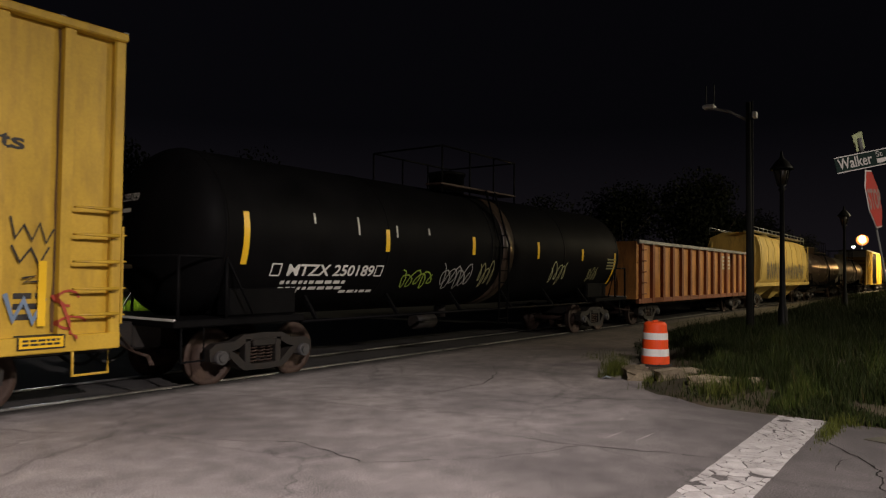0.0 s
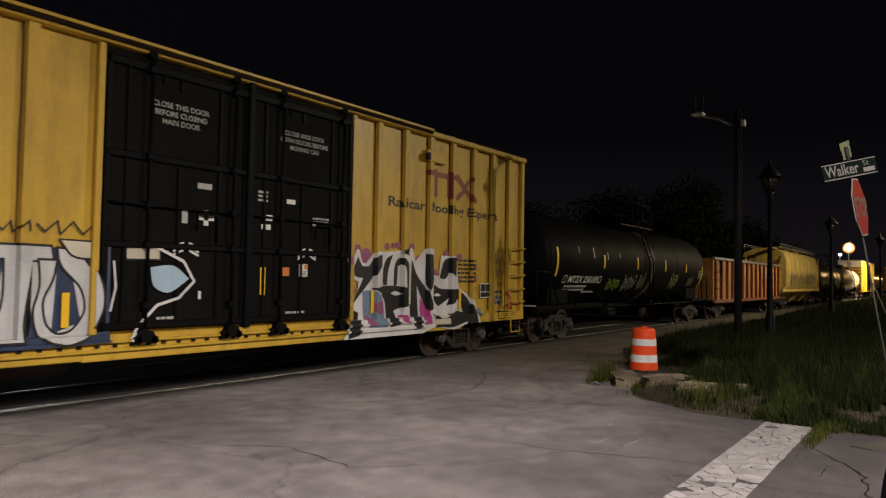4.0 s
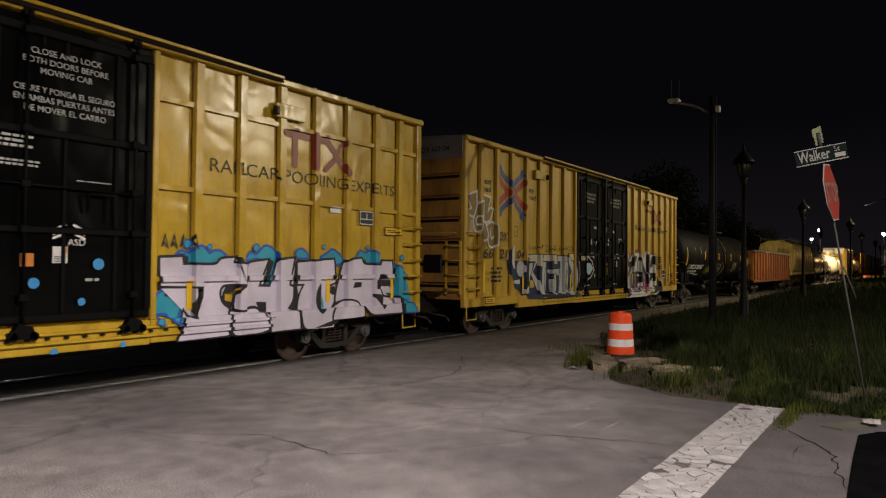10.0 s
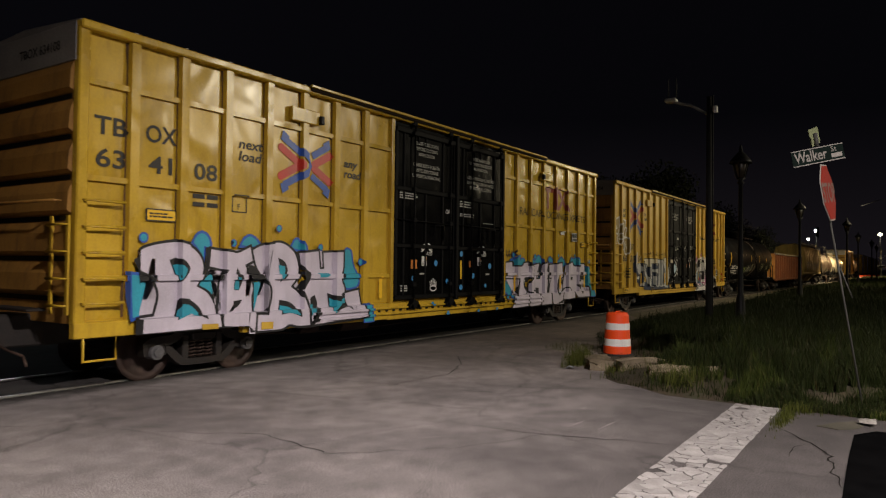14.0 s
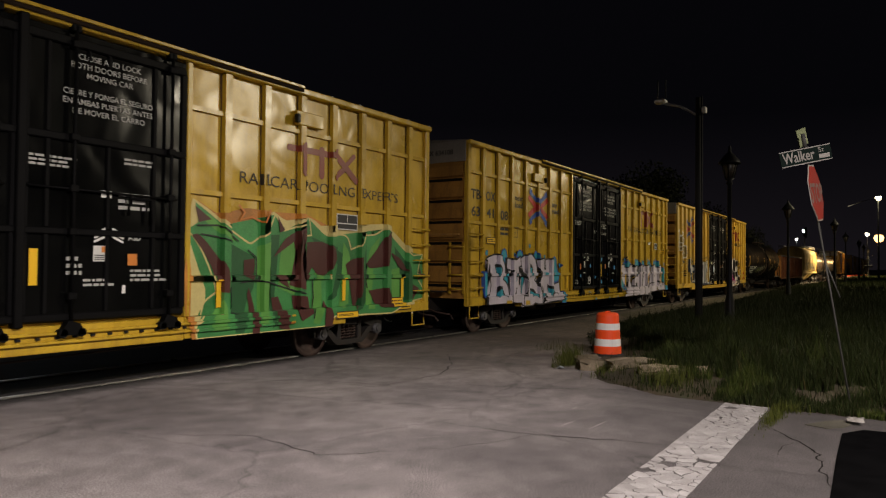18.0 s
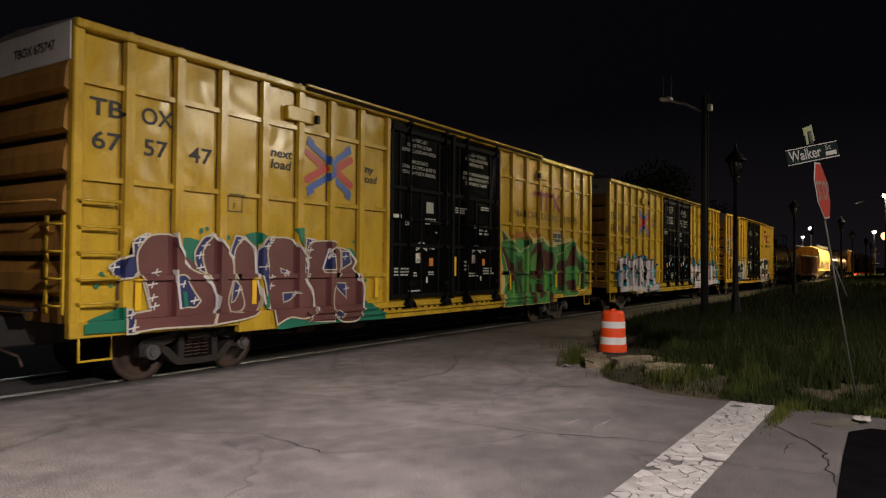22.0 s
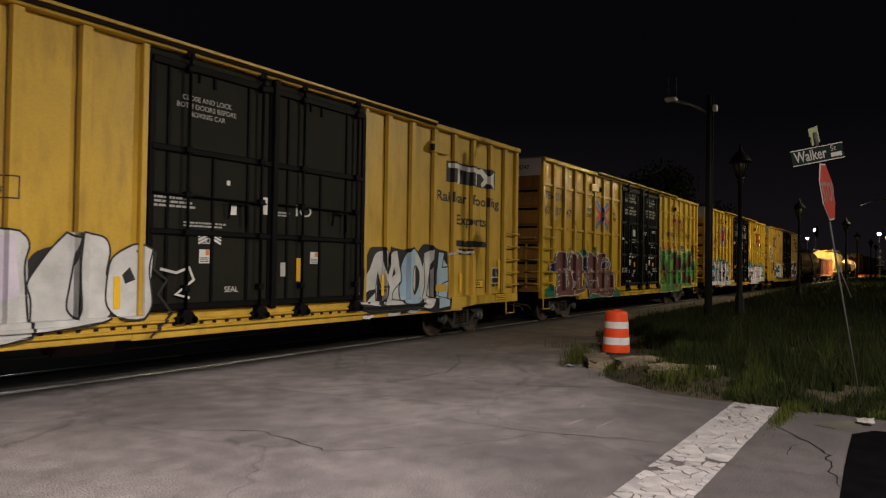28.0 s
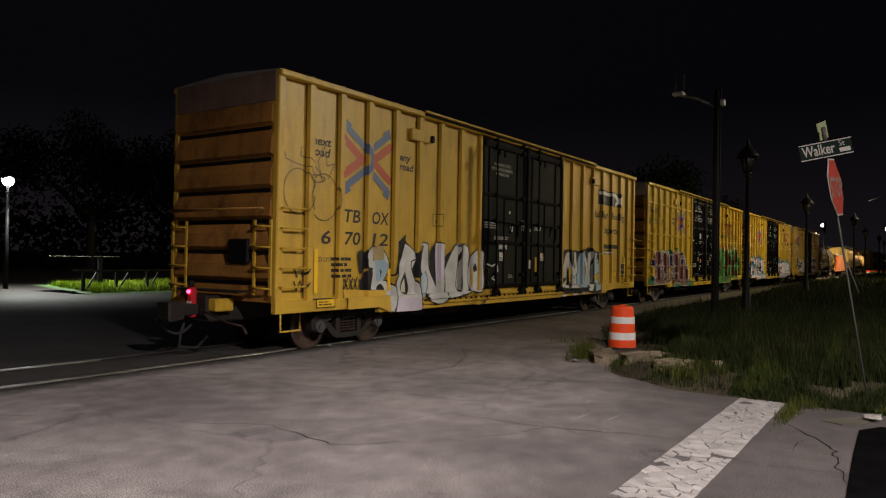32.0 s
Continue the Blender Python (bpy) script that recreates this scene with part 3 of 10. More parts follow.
    for i in range(n):
        a, b = -HALF + 2 * HALF * i / n, -HALF + 2 * HALF * (i + 1) / n
        prism_yz = [(-1.5, EAVE - 0.02), (1.5, EAVE - 0.02), (1.5, EAVE), (0, EAVE + 0.09), (-1.5, EAVE)]
        va = [bm.verts.new((a, y, z)) for y, z in prism_yz]
        vb = [bm.verts.new((b, y, z)) for y, z in prism_yz]
        for k in range(5):
            bm.faces.new((va[k], va[(k + 1) % 5], vb[(k + 1) % 5], vb[k]))
        if i == 0:
            bm.faces.new(va)
        if i == n - 1:
            bm.faces.new(vb)
        box(bm, b - 0.03, b + 0.03, -1.48, 1.48, EAVE - 0.01, EAVE + 0.035)
    part("roof", bm, ROOF_GREY, car, "ribbed galvanised roof sheets")
    # corrugated ends
    for e in (-1, 1):
        bm = bmesh.new()
        box(bm, min(e * (HALF - 0.06), e * (HALF - 0.02)), max(e * (HALF - 0.06), e * (HALF - 0.02)), -1.4, 1.4, 1.0, EAVE - 0.1)
        part("end_wall", bm, end_mat, car, "grimy yellow corrugated end wall")
        bm = bmesh.new()
        box(bm, min(e * (HALF - 0.03), e * (HALF + 0.012)), max(e * (HALF - 0.03), e * (HALF + 0.012)), -1.42, 1.42, EAVE - 0.56, EAVE - 0.02, 0.01)
        part("end_top_band", bm, band_mat, car, "pale band across the top of the end")
        for k in range(6):
            z = 1.42 + k * 0.56
            bm = bmesh.new()
            for a, b, d in ((z - 0.03, z + 0.43, 0.075),):
                v = []
                for y in (-1.36, 1.36):
                    v.append([bm.verts.new((e * (HALF - 0.02 + dx), y, zz)) for dx, zz in ((0, a), (d, a + 0.05), (d * 0.8, b - 0.16), (0, b))])
                for i in range(3):
                    bm.faces.new((v[0][i], v[0][i + 1], v[1][i + 1], v[1][i]))
                bm.faces.new(v[0])
                bm.faces.new(v[1])
            part("end_corrugation", bm, end_mat, car)
            # Black strip drawn in for the shadow line between two corrugations.
            bm = bmesh.new()
            box(bm, min(e * (HALF - 0.03), e * (HALF - 0.012)), max(e * (HALF - 0.03), e * (HALF - 0.012)), -1.3, 1.3, z - 0.12, z - 0.05)
            part("end_groove", bm, BLACK_TRIM, car)
        ladder(car, e * (HALF + 0.02), -1.40, -0.98, [1.25, 1.62, 1.99, 2.36], False, body_mat)
        ladder(car, e * (HALF + 0.02), 0.98, 1.40, [1.25, 1.62, 1.99, 2.36], False, body_mat)
        ladder(car, -1.505, min(e * 9.36, e * 8.78), max(e * 9.36, e * 8.78), [1.28, 1.62, 1.98, 2.34, 2.7], True, body_mat, 0.07, rails=False)
        bm = bmesh.new()
        xa, xb = e * 9.3, e * 8.82
        wire(bm, [(xa, -1.47, 0.95), (xa, -1.47, 0.48), (xb, -1.47, 0.48), (xb, -1.47, 0.95)], 0.018, 6)
        part("step", bm, body_mat, car, "bent rod sill step")
        bm = bmesh.new()
        box(bm, min(e * 9.2, e * (HALF + 0.55)), max(e * 9.2, e * (HALF + 0.55)), -0.32, 0.32, 0.62, 1.1, 0.03)
        part("draft_gear_box", bm, STEEL_DARK, car)
        bm = bmesh.new()
        box(bm, min(e * (HALF + 0.06), e * (HALF + 0.32)), max(e * (HALF + 0.06), e * (HALF + 0.32)), -0.9, 0.9, 1.16, 1.2, 0.01)
        part("crossover_platform", bm, STEEL_DARK, car)
        coupler(car, e * (HALF + 0.2), e)
        truck(car, e * 7.05, keyed)
    # underframe
    bm = bmesh.new()
    box(bm, -HALF, HALF, -0.3, 0.3, 0.62, 1.0, 0.02)
    for xx in (-4.5, -2.2, 0, 2.2, 4.5):
        box(bm, xx - 0.1, xx + 0.1, -1.38, 1.38, 0.78, 1.0, 0.02)
    part("centre_sill", bm, STEEL_DARK, car)
    bm = bmesh.new()
    rod(bm, (-3.4, -0.75, 0.62), (-2.5, -0.75, 0.62), 0.2, 16)
    rod(bm, (-4.6, -0.8, 0.6), (-4.1, -0.8, 0.6), 0.14, 14)
    wire(bm, [(-6, -0.6, 0.55), (-4.6, -0.8, 0.5), (-2.5, -0.75, 0.45), (3, -0.5, 0.5)], 0.02, 6)
    part("brake_cylinder", bm, STEEL_RUST, car)
    # defect-card box and bracket high on each half
    for xx in (-5.15, 5.35):
        bm = bmesh.new()
        box(bm, xx - 0.36, xx + 0.36, -1.525, -1.43, 4.48, 4.74, 0.015)
        part("placard_board", bm, body_mat, car)
        bm = bmesh.new()
        box(bm, xx + (0.33 if xx < 0 else -0.42), xx + (0.42 if xx < 0 else -0.33), -1.6, -1.5, 4.5, 4.66, 0.015)
        part("board_latch", bm, BLACK_TRIM, car)
    return car


CARS = []
CARS.append((boxcar("yellow steel boxcar with vertical side posts and black doors", -4.18, False, YELLOW, END_OCHRE, ROOF_GREY, BLACK_DOOR_MATT), -4.18))
CARS.append((boxcar("glossy yellow boxcar with gridded side panels and black doors", -24.98, True, YELLOW_B, END_OCHRE, ROOF_GREY, BLACK_DOOR), -24.98))
CARS.append((boxcar("yellow gridded boxcar with a pale band on its end", -45.70, True, YELLOW_B, END_OCHRE, WHITE_PAINT, BLACK_DOOR), -45.70))
CARS.append((boxcar("yellow post-sided boxcar at the tail of the train", -66.22, False, YELLOW, END_RUST, RUSTY_BAND, DUSTY_DOOR), -66.22))

# ---- lettering and spray paint on the boxcars ----
def hue(name, color, rough=0.4, var=0.2):
    return paint(name, color, rough, var=var, scale=3, dirt=tuple(c * 0.55 + 0.02 for c in color), dirt_amount=0.35)


LILAC = hue("pale_lilac_spray", (0.62, 0.57, 0.66))
CYAN = hue("turquoise_spray", (0.03, 0.33, 0.44))
BLUE = hue("blue_spray", (0.03, 0.10, 0.42))
INK = hue("black_spray", (0.012, 0.012, 0.014))
NAVY = hue("navy_spray", (0.025, 0.04, 0.085))
CREAM = hue("cream_spray", (0.6, 0.55, 0.42))
WHITE_SPRAY = hue("white_spray", (0.68, 0.67, 0.66))
OLIVE = hue("olive_spray", (0.24, 0.17, 0.045))
PINK = hue("magenta_spray", (0.42, 0.06, 0.24))
BROWN = hue("brown_spray", (0.14, 0.05, 0.048))
GREEN = hue("green_spray", (0.05, 0.25, 0.065), var=0.4)
TEAL = hue("teal_spray", (0.01, 0.17, 0.10))
MAROON = hue("maroon_spray", (0.07, 0.018, 0.014))
ORANGE_SPRAY = hue("orange_spray", (0.6, 0.2, 0.03))
SILVER = hue("silver_spray", (0.55, 0.56, 0.55), 0.3)
CHALK = paint("chalky_white_spray", (0.6, 0.6, 0.58), 0.5, var=0.25, scale=4, dirt=(0.36, 0.42, 0.36), dirt_amount=0.7, streak=0)
DOT_BLUE = hue("bright_blue_spray", (0.05, 0.28, 0.6))
SKY = hue("pale_blue_spray", (0.36, 0.50, 0.60))
LOGO_BLUE = hue("faded_blue_stencil", (0.05, 0.09, 0.28))
LOGO_RED = hue("faded_red_stencil", (0.38, 0.055, 0.03))
PINK_HAZE = hue("dusty_pink_haze", (0.3, 0.09, 0.17))
MUTED_BLUE = hue("muted_blue_spray", (0.17, 0.24, 0.34))
TOUCH_UP = hue("clean_yellow_touch_up", (0.62, 0.40, 0.05))
SAND = hue("sandy_cover_coat", (0.42, 0.33, 0.15))
DEEP_BLUE = hue("deep_blue_spray", (0.022, 0.03, 0.13))
LEAF_GREEN = hue("leaf_green_spray", (0.11, 0.33, 0.06))
LOGO_MAROON = hue("maroon_stencil", (0.24, 0.04, 0.02))

def ring(cx, cz, rx, rz, turns=1.1, n=30):
    return [(cx + rx * math.cos(6.283 * turns * k / n), cz + rz * math.sin(6.283 * turns * k / n)) for k in range(n + 1)]


def eased(pts):
    """Rounds the shallow bends of a closed outline and keeps its sharp corners."""
    out, n = [], len(pts)
    for i in range(n):
        a, p, b = Vector(pts[i - 1]), Vector(pts[i]), Vector(pts[(i + 1) % n])
        u, v = p - a, b - p
        turn = abs(u.angle_signed(v, 0.0)) if u.length > 0.001 and v.length > 0.001 else 9.0
        if turn > 1.15 or turn < 0.06:
            out.append(tuple(p))
        else:
            p0, p2 = p - u * min(0.4, 0.16 / u.length), p + v * min(0.4, 0.16 / v.length)
            for f in (0.0, 0.35, 0.65, 1.0):
                out.append(tuple(p0 * (1 - f) ** 2 + p * 2 * f * (1 - f) + p2 * f * f))
    return out


class Spray:
    """Coats of spray paint on one car's side, each laid over the one before."""

    def __init__(self, car, grid, label, lift=0.018):
        self.car, self.grid, self.label, self.lift = car, grid, label, lift

    def coat(self, bm, material, name, label=""):
        self.lift += 0.0007
        for v in bm.verts:
            v.co.z = max(v.co.z, SILL if abs(v.co.x) > 6.5 else 0.66)
        return part(name, conform(bm, self.grid, self.lift), material, self.car, label)

    def __call__(self, material, pts, edge=None, w=0.02, name="graffiti"):
        pts = eased(pts)
        bm = bmesh.new()
        bm.faces.new([bm.verts.new((x, 0, z)) for x, z in pts])
        bmesh.ops.triangulate(bm, faces=bm.faces[:])
        self.coat(bm, material, name, self.label if name in ("graffiti", "graffiti_letter") else "")
        if edge:
            bm = bmesh.new()
            outline(bm, pts, w)
            self.coat(bm, edge, "letter_edge")

    def line(self, material, w, pts):
        bm = bmesh.new()
        outline(bm, pts, w, False)
        self.coat(bm, material, "paint_line")

    def dot(self, material, x, z, r, edge=None):
        for m, k in ((edge, 1.35), (material, 0.9)):
            if m:
                bm = bmesh.new()
                disc(bm, x, z, r * k, 0, 18)
                self.coat(bm, m, "paint_spot")

    def cross(self, material, x, z):
        bm = bmesh.new()
        for dx, dz in ((0.075, 0.012), (0.014, 0.05)):
            ribbon(bm, [(x - dx, z - dz), (x + dx, z + dz)], 0.011, dx * 0.003, False)
        self.coat(bm, material, "paint_cross")


def outline(bm, pts, w, closed=True):
    """One mitred stroke of half-width w along (x, z) points."""
    n = len(pts)
    rows = []
    for i in range(n):
        p = Vector(pts[i])
        a = Vector(pts[i - 1]) if closed or i else p
        b = Vector(pts[(i + 1) % n]) if closed or i < n - 1 else p
        u, v = (p - a), (b - p)
        u = u.normalized() if u.length > 1e-6 else v.normalized()
        v = v.normalized() if v.length > 1e-6 else u
        t = (u + v)
        t = t.normalized() if t.length > 0.05 else u
        k = w / max(0.55, t.dot(u))
        rows.append([bm.verts.new((p.x - t.y * k * f, 0, p.y + t.x * k * f)) for f in (-1, 1)])
    for i in range(n if closed else n - 1):
        a, b = rows[i], rows[(i + 1) % n]
        bm.faces.new((a[0], b[0], b[1], a[1]))


def ribbon(bm, pts, w, lift=0.0, square=True):
    """A flat stroke of half-width w along (x, z) points, with rounded joints."""
    pts = [Vector((x, 0, z)) for x, z in pts]
    k = 0
    for i, (a, b) in enumerate(zip(pts, pts[1:])):
        d = (b - a).normalized()
        n = Vector((-d.z, 0, d.x)) * w
        if square and i == 0:
            a = a - d * w * 0.8
        if square and i == len(pts) - 2:
            b = b + d * w * 0.8
        y = lift + k * 0.00035
        k += 1
        bm.faces.new([bm.verts.new((c.x, y, c.z)) for c in (a - n, b - n, b + n, a + n)])
    for i, p in enumerate(pts):
        if square and i in (0, len(pts) - 1):
            continue
        y = lift + k * 0.00035
        k += 1
        bm.faces.new([bm.verts.new((p.x + w * math.cos(j * math.pi / 6), y, p.z + w * math.sin(j * math.pi / 6))) for j in range(12)])
    return bm


def disc(bm, x, z, r, lift=0.0, n=14):
    bm.faces.new([bm.verts.new((x + r * math.cos(2 * math.pi * j / n), lift, z + r * math.sin(2 * math.pi * j / n))) for j in range(n)])


def arrow_logo(car, grid, x0, x1, z0, z1, blue, red):
    """Crossed red and blue arms, a pooled-fleet emblem."""
    X, Z = lambda u: x0 + u * (x1 - x0), lambda v: z0 + v * (z1 - z0)
    w = 0.05 * (x1 - x0)
    for k, (u, v) in enumerate((((0.02, 0.76), (0.40, 0.5)), ((0.02, 0.24), (0.40, 0.5)), ((0.98, 0.76), (0.66, 0.54)), ((0.98, 0.25), (0.66, 0.47)))):
        bm = bmesh.new()
        ribbon(bm, [(X(u[0]), Z(u[1])), (X(v[0]), Z(v[1]))], w * 1.15, 0, False)
        part("emblem_arm", conform(bm, grid, 0.006 + 0.0008 * k), red, car, "red arm of a fleet emblem")
    arms = ([(X(0.07), Z(0.93)), (X(0.44), Z(0.69)), (X(0.53), Z(0.60)), (X(0.56), Z(0.50)), (X(0.53), Z(0.41)), (X(0.44), Z(0.33)), (X(0.07), Z(0.08))], [(X(0.94), Z(0.93)), (X(0.62), Z(0.70))], [(X(0.60), Z(0.32)), (X(0.94), Z(0.08))])
    for k, line in enumerate(arms):
        bm = bmesh.new()
        outline(bm, line, w, False)
        part("emblem_arm", conform(bm, grid, 0.012 + 0.0008 * k), blue, car, "blue arm of a fleet emblem")
    for k, (cx, cz, a, b) in enumerate(((0.05, 0.94, -1, 1), (0.05, 0.06, -1, -1), (0.95, 0.93, 1, 1), (0.95, 0.06, 1, -1))):
        bm = bmesh.new()
        bm.faces.new([bm.verts.new((X(cx) + a * p * w, 0, Z(cz) + b * q * w)) for p, q in ((0.9, -0.6), (0.1, 2.1), (-2.4, 0.6), (-1.0, -1.2))])
        part("emblem_tip", conform(bm, grid, 0.015 + 0.0008 * k), blue, car, "barbed blue tip of a fleet emblem")


def bars_of_text(car, grid, x0, x1, z0, z1, lines, material, seed, name="stencil", lift=0.005):
    """Stencilled lines too small to read, as plain bars."""
    rng = random.Random(seed)
    bm = bmesh.new()
    h = (z1 - z0) / lines
    for i in range(lines):
        x = x0
        end = x1 - rng.uniform(0, 0.3) * (x1 - x0)
        while x < end:
            n = rng.uniform(0.6, 2.2) * h
            b = min(x + n, x1)
            bm.faces.new([bm.verts.new(c) for c in ((x, 0, z0 + h * (i + 0.25)), (b, 0, z0 + h * (i + 0.25)), (b, 0, z0 + h * (i + 0.8)), (x, 0, z0 + h * (i + 0.8)))])
            x = b + h * 0.3
    ob = part(name, conform(bm, grid, lift), material, car)
    return tagged(ob, "lines of small stencilled text", kind="stuff")


def numbers(car, grid, rows, material, shear=0.0, name="car_number", bold=0.006, lift=0.006):
    for body, x0, x1, z, h in rows:
        words(car, grid, body, x0, z, h, material, name, shear, width=x1 - x0, bold=bold, lift=lift)


def fittings(car, grid, seed, tall=True, data=(7.32, 7.78, 1.40, 1.76), stencil=(-6.75, 2.72)):
    """Reflectors, data panels and warning plates that every one of these cars has."""
    for x in (-8.42, -6.2, -2.82, 3.28, 6.42, 8.42):
        z0, z1 = ((1.15, 1.98) if abs(x) > 8 and tall else (1.14, 1.6))
        patch(car, grid, x - 0.05, x + 0.05, z0, z1, REFLECT_YELLOW, "reflector", 0.062, "yellow reflector strip")
    bm = bmesh.new()
    x0, x1, z0, z1 = data
    xm, zm = (x0 + x1) / 2, z0 + 0.4 * (z1 - z0)
    patch(car, grid, x0, x1, z0, z1, WHITE_PAINT, "data_panel", 0.056, "black data panel with a white border")
    for a, b, c, d in ((x0 + 0.02, xm - 0.01, zm + 0.01, z1 - 0.02), (xm + 0.01, x1 - 0.02, zm + 0.01, z1 - 0.02), (x0 + 0.02, x1 - 0.02, z0 + 0.02, zm - 0.01)):
        patch(car, grid, a, b, c, d, INK, "data_field", 0.060)
    for x0, x1 in ((-8.45, -7.93), (8.12, 8.7)):
        patch(car, grid, x0, x1, 0.86, 1.04, INK, "warning_plate", 0.006, "yellow warning plate with a dark border")
        patch(car, grid, x0 + 0.02, x1 - 0.02, 0.88, 1.02, REFLECT_YELLOW, "warning_field", 0.010)
        bars_of_text(car, grid, x0 + 0.06, x1 - 0.06, 0.90, 1.0, 2, BLACK_TEXT, seed, lift=0.014)
    bars_of_text(car, grid, -7.95, -7.35, 1.4, 1.85, 4, BLACK_TEXT, seed + 1)
    if not grid:
        bars_of_text(car, grid, 6.4, 7.1, 1.75, 2.35, 6, BLACK_TEXT, seed + 2)
    bars_of_text(car, grid, 8.1, 8.5, 1.2, 1.6, 3, BLACK_TEXT, seed + 3)
    x, z = stencil
    bm = bmesh.new()
    for a, b in (((x, z), (x + 0.3, z)), ((x + 0.3, z), (x + 0.3, z + 0.28)), ((x + 0.3, z + 0.28), (x, z + 0.28)), ((x, z + 0.28), (x, z))):
        ribbon(bm, [a, b], 0.009)
    part("stencil_box", conform(bm, grid, 0.005), BLACK_TEXT, car)
    words(car, grid, "F", x + 0.11, z + 0.04, 0.1, BLACK_TEXT, "stencil")


L_DOOR = 0.014


def door_words(car, lines, xc, ztop, h=0.078, step=0.125):
    """Centred lines of white stencil on a door."""
    for i, line in enumerate(lines):
        if not line:
            continue
        bm = lettering(line, h, bold=0.001)
        x0, x1 = min(v.co.x for v in bm.verts), max(v.co.x for v in bm.verts)
        k = min(1.0, 1.35 / (x1 - x0))
        for v in bm.verts:
            v.co = ((v.co.x - (x0 + x1) / 2) * k + xc, 0, v.co.z + ztop - i * step)
        for b in by_word(bm, 0.026):
            part("door_lettering", conform(b, False, L_DOOR), DOOR_WHITE, car)


def door_text(car, x0, x1, z0, z1, n, seed=1):
    bars_of_text(car, False, x0, x1, z0, z1, n, DOOR_WHITE, seed + int(abs(x0) * 100), "door_stencil", L_DOOR)


def door_sticker(car, x, z, w, h, material):
    patch(car, False, x - w / 2, x + w / 2, z - h / 2, z + h / 2, material, "door_sticker", L_DOOR)


def half_sticker(car, x, z, w=0.2, h=0.22):
    """A white shipping card with an orange corner and printed lines."""
    door_sticker(car, x, z, w, h, WHITE_PAINT)
    patch(car, False, x + 0.1 * w, x + 0.46 * w, z + 0.08 * h, z + 0.46 * h, ORANGE_SPRAY, "door_sticker", L_DOOR + 0.003)
    bars_of_text(car, False, x - 0.4 * w, x + 0.4 * w, z - 0.45 * h, z - 0.05 * h, 3, BLACK_TEXT, 7, "door_stencil", L_DOOR + 0.003)


def latch_marks(car, x, z, word=True):
    """Fanned bars that show which way the latch turns, and the letters beside them."""
    for sd in (-1, 1):
        for k in range(3):
            bm = bmesh.new()
            ribbon(bm, [(x + sd * 0.06, z + 0.05 - k * 0.055), (x + sd * 0.21, z - 0.02 - k * 0.055)], 0.017, 0, False)
            part("latch_mark", conform(bm, False, L_DOOR), WHITE_PAINT, car)
    if word:
        words(car, False, "ASD", x - 0.02, z - 0.22, 0.085, WHITE_PAINT, "door_lettering", width=0.24, lift=L_DOOR)


def reflector(car, x, z0, z1, w=0.11):
    patch(car, False, x - w / 2, x + w / 2, z0, z1, REFLECT_YELLOW, "reflector", L_DOOR, "yellow reflector strip")


CLOSE_THIS = ["CLOSE THIS DOOR", "BEFORE CLOSING", "MAIN DOOR"]
CLOSE_LOCK = ["CLOSE AND LOCK", "BOTH DOORS BEFORE", "MOVING CAR"]
CLOSE_BOTH = CLOSE_THIS + ["", "CIERRE ESTA PUERTA", "ANTES DE CERRAR", "LA PUERTA PRINCIPAL"]
LONG_CLOSE = ["IMPORTANT", "CLOSE THIS DOOR", "BEFORE CLOSING MAIN DOOR", "", "IMPORTANTE", "CIERRE ESTA PUERTA ANTES DE", "CERRAR LA PUERTA PRINCIPAL"]
LONG_LOCK = ["CLOSE AND LOCK", "BOTH DOORS BEFORE", "MOVING CAR", "", "CIERRE Y PONGA EL SEGURO", "EN AMBAS PUERTAS ANTES", "DE MOVER EL CARRO"]
car_a, car_b, car_c, car_d = [c[0] for c in CARS]


def slogan(car, grid, x, z):
    words(car, grid, "next", x, z + 0.21, 0.16, BLACK_TEXT, "slogan", 0.18, width=0.54, bold=0.006)
    words(car, grid, "load", x, z, 0.16, BLACK_TEXT, "slogan", 0.18, width=0.52, bold=0.006)


def slogan2(car, grid, x, z):
    words(car, grid, "any", x, z + 0.21, 0.15, BLACK_TEXT, "slogan", 0.18, width=0.42, bold=0.006)
    words(car, grid, "road", x, z, 0.15, BLACK_TEXT, "slogan", 0.18, width=0.53, bold=0.006)


def pool_logo(car, grid, x0, x1, z0, z1, m):
    """Two barred legs and a crossed chevron: a fleet owner's emblem."""
    w, h = x1 - x0, z1 - z0
    bm = bmesh.new()
    ribbon(bm, [(x0, z1 - 0.06), (x0 + 0.62 * w, z1 - 0.06)], 0.06, 0, False)
    for f in (0.17, 0.44):
        ribbon(bm, [(x0 + f * w, z1), (x0 + f * w, z0)], 0.07, 0.002 + f * 0.001, False)
    ribbon(bm, [(x0 + 0.62 * w, z1), (x0 + 0.96 * w, z0)], 0.07, 0.004, False)
    ribbon(bm, [(x0 + 0.62 * w, z0), (x0 + 0.78 * w, z0 + 0.42 * h)], 0.06, 0.005, False)
    ribbon(bm, [(x0 + 0.80 * w, z0 + 0.58 * h), (x0 + 0.92 * w, z1)], 0.05, 0.006, False)
    part("fleet_emblem", conform(bm, grid, 0.006), m, car, "faded maroon fleet emblem")


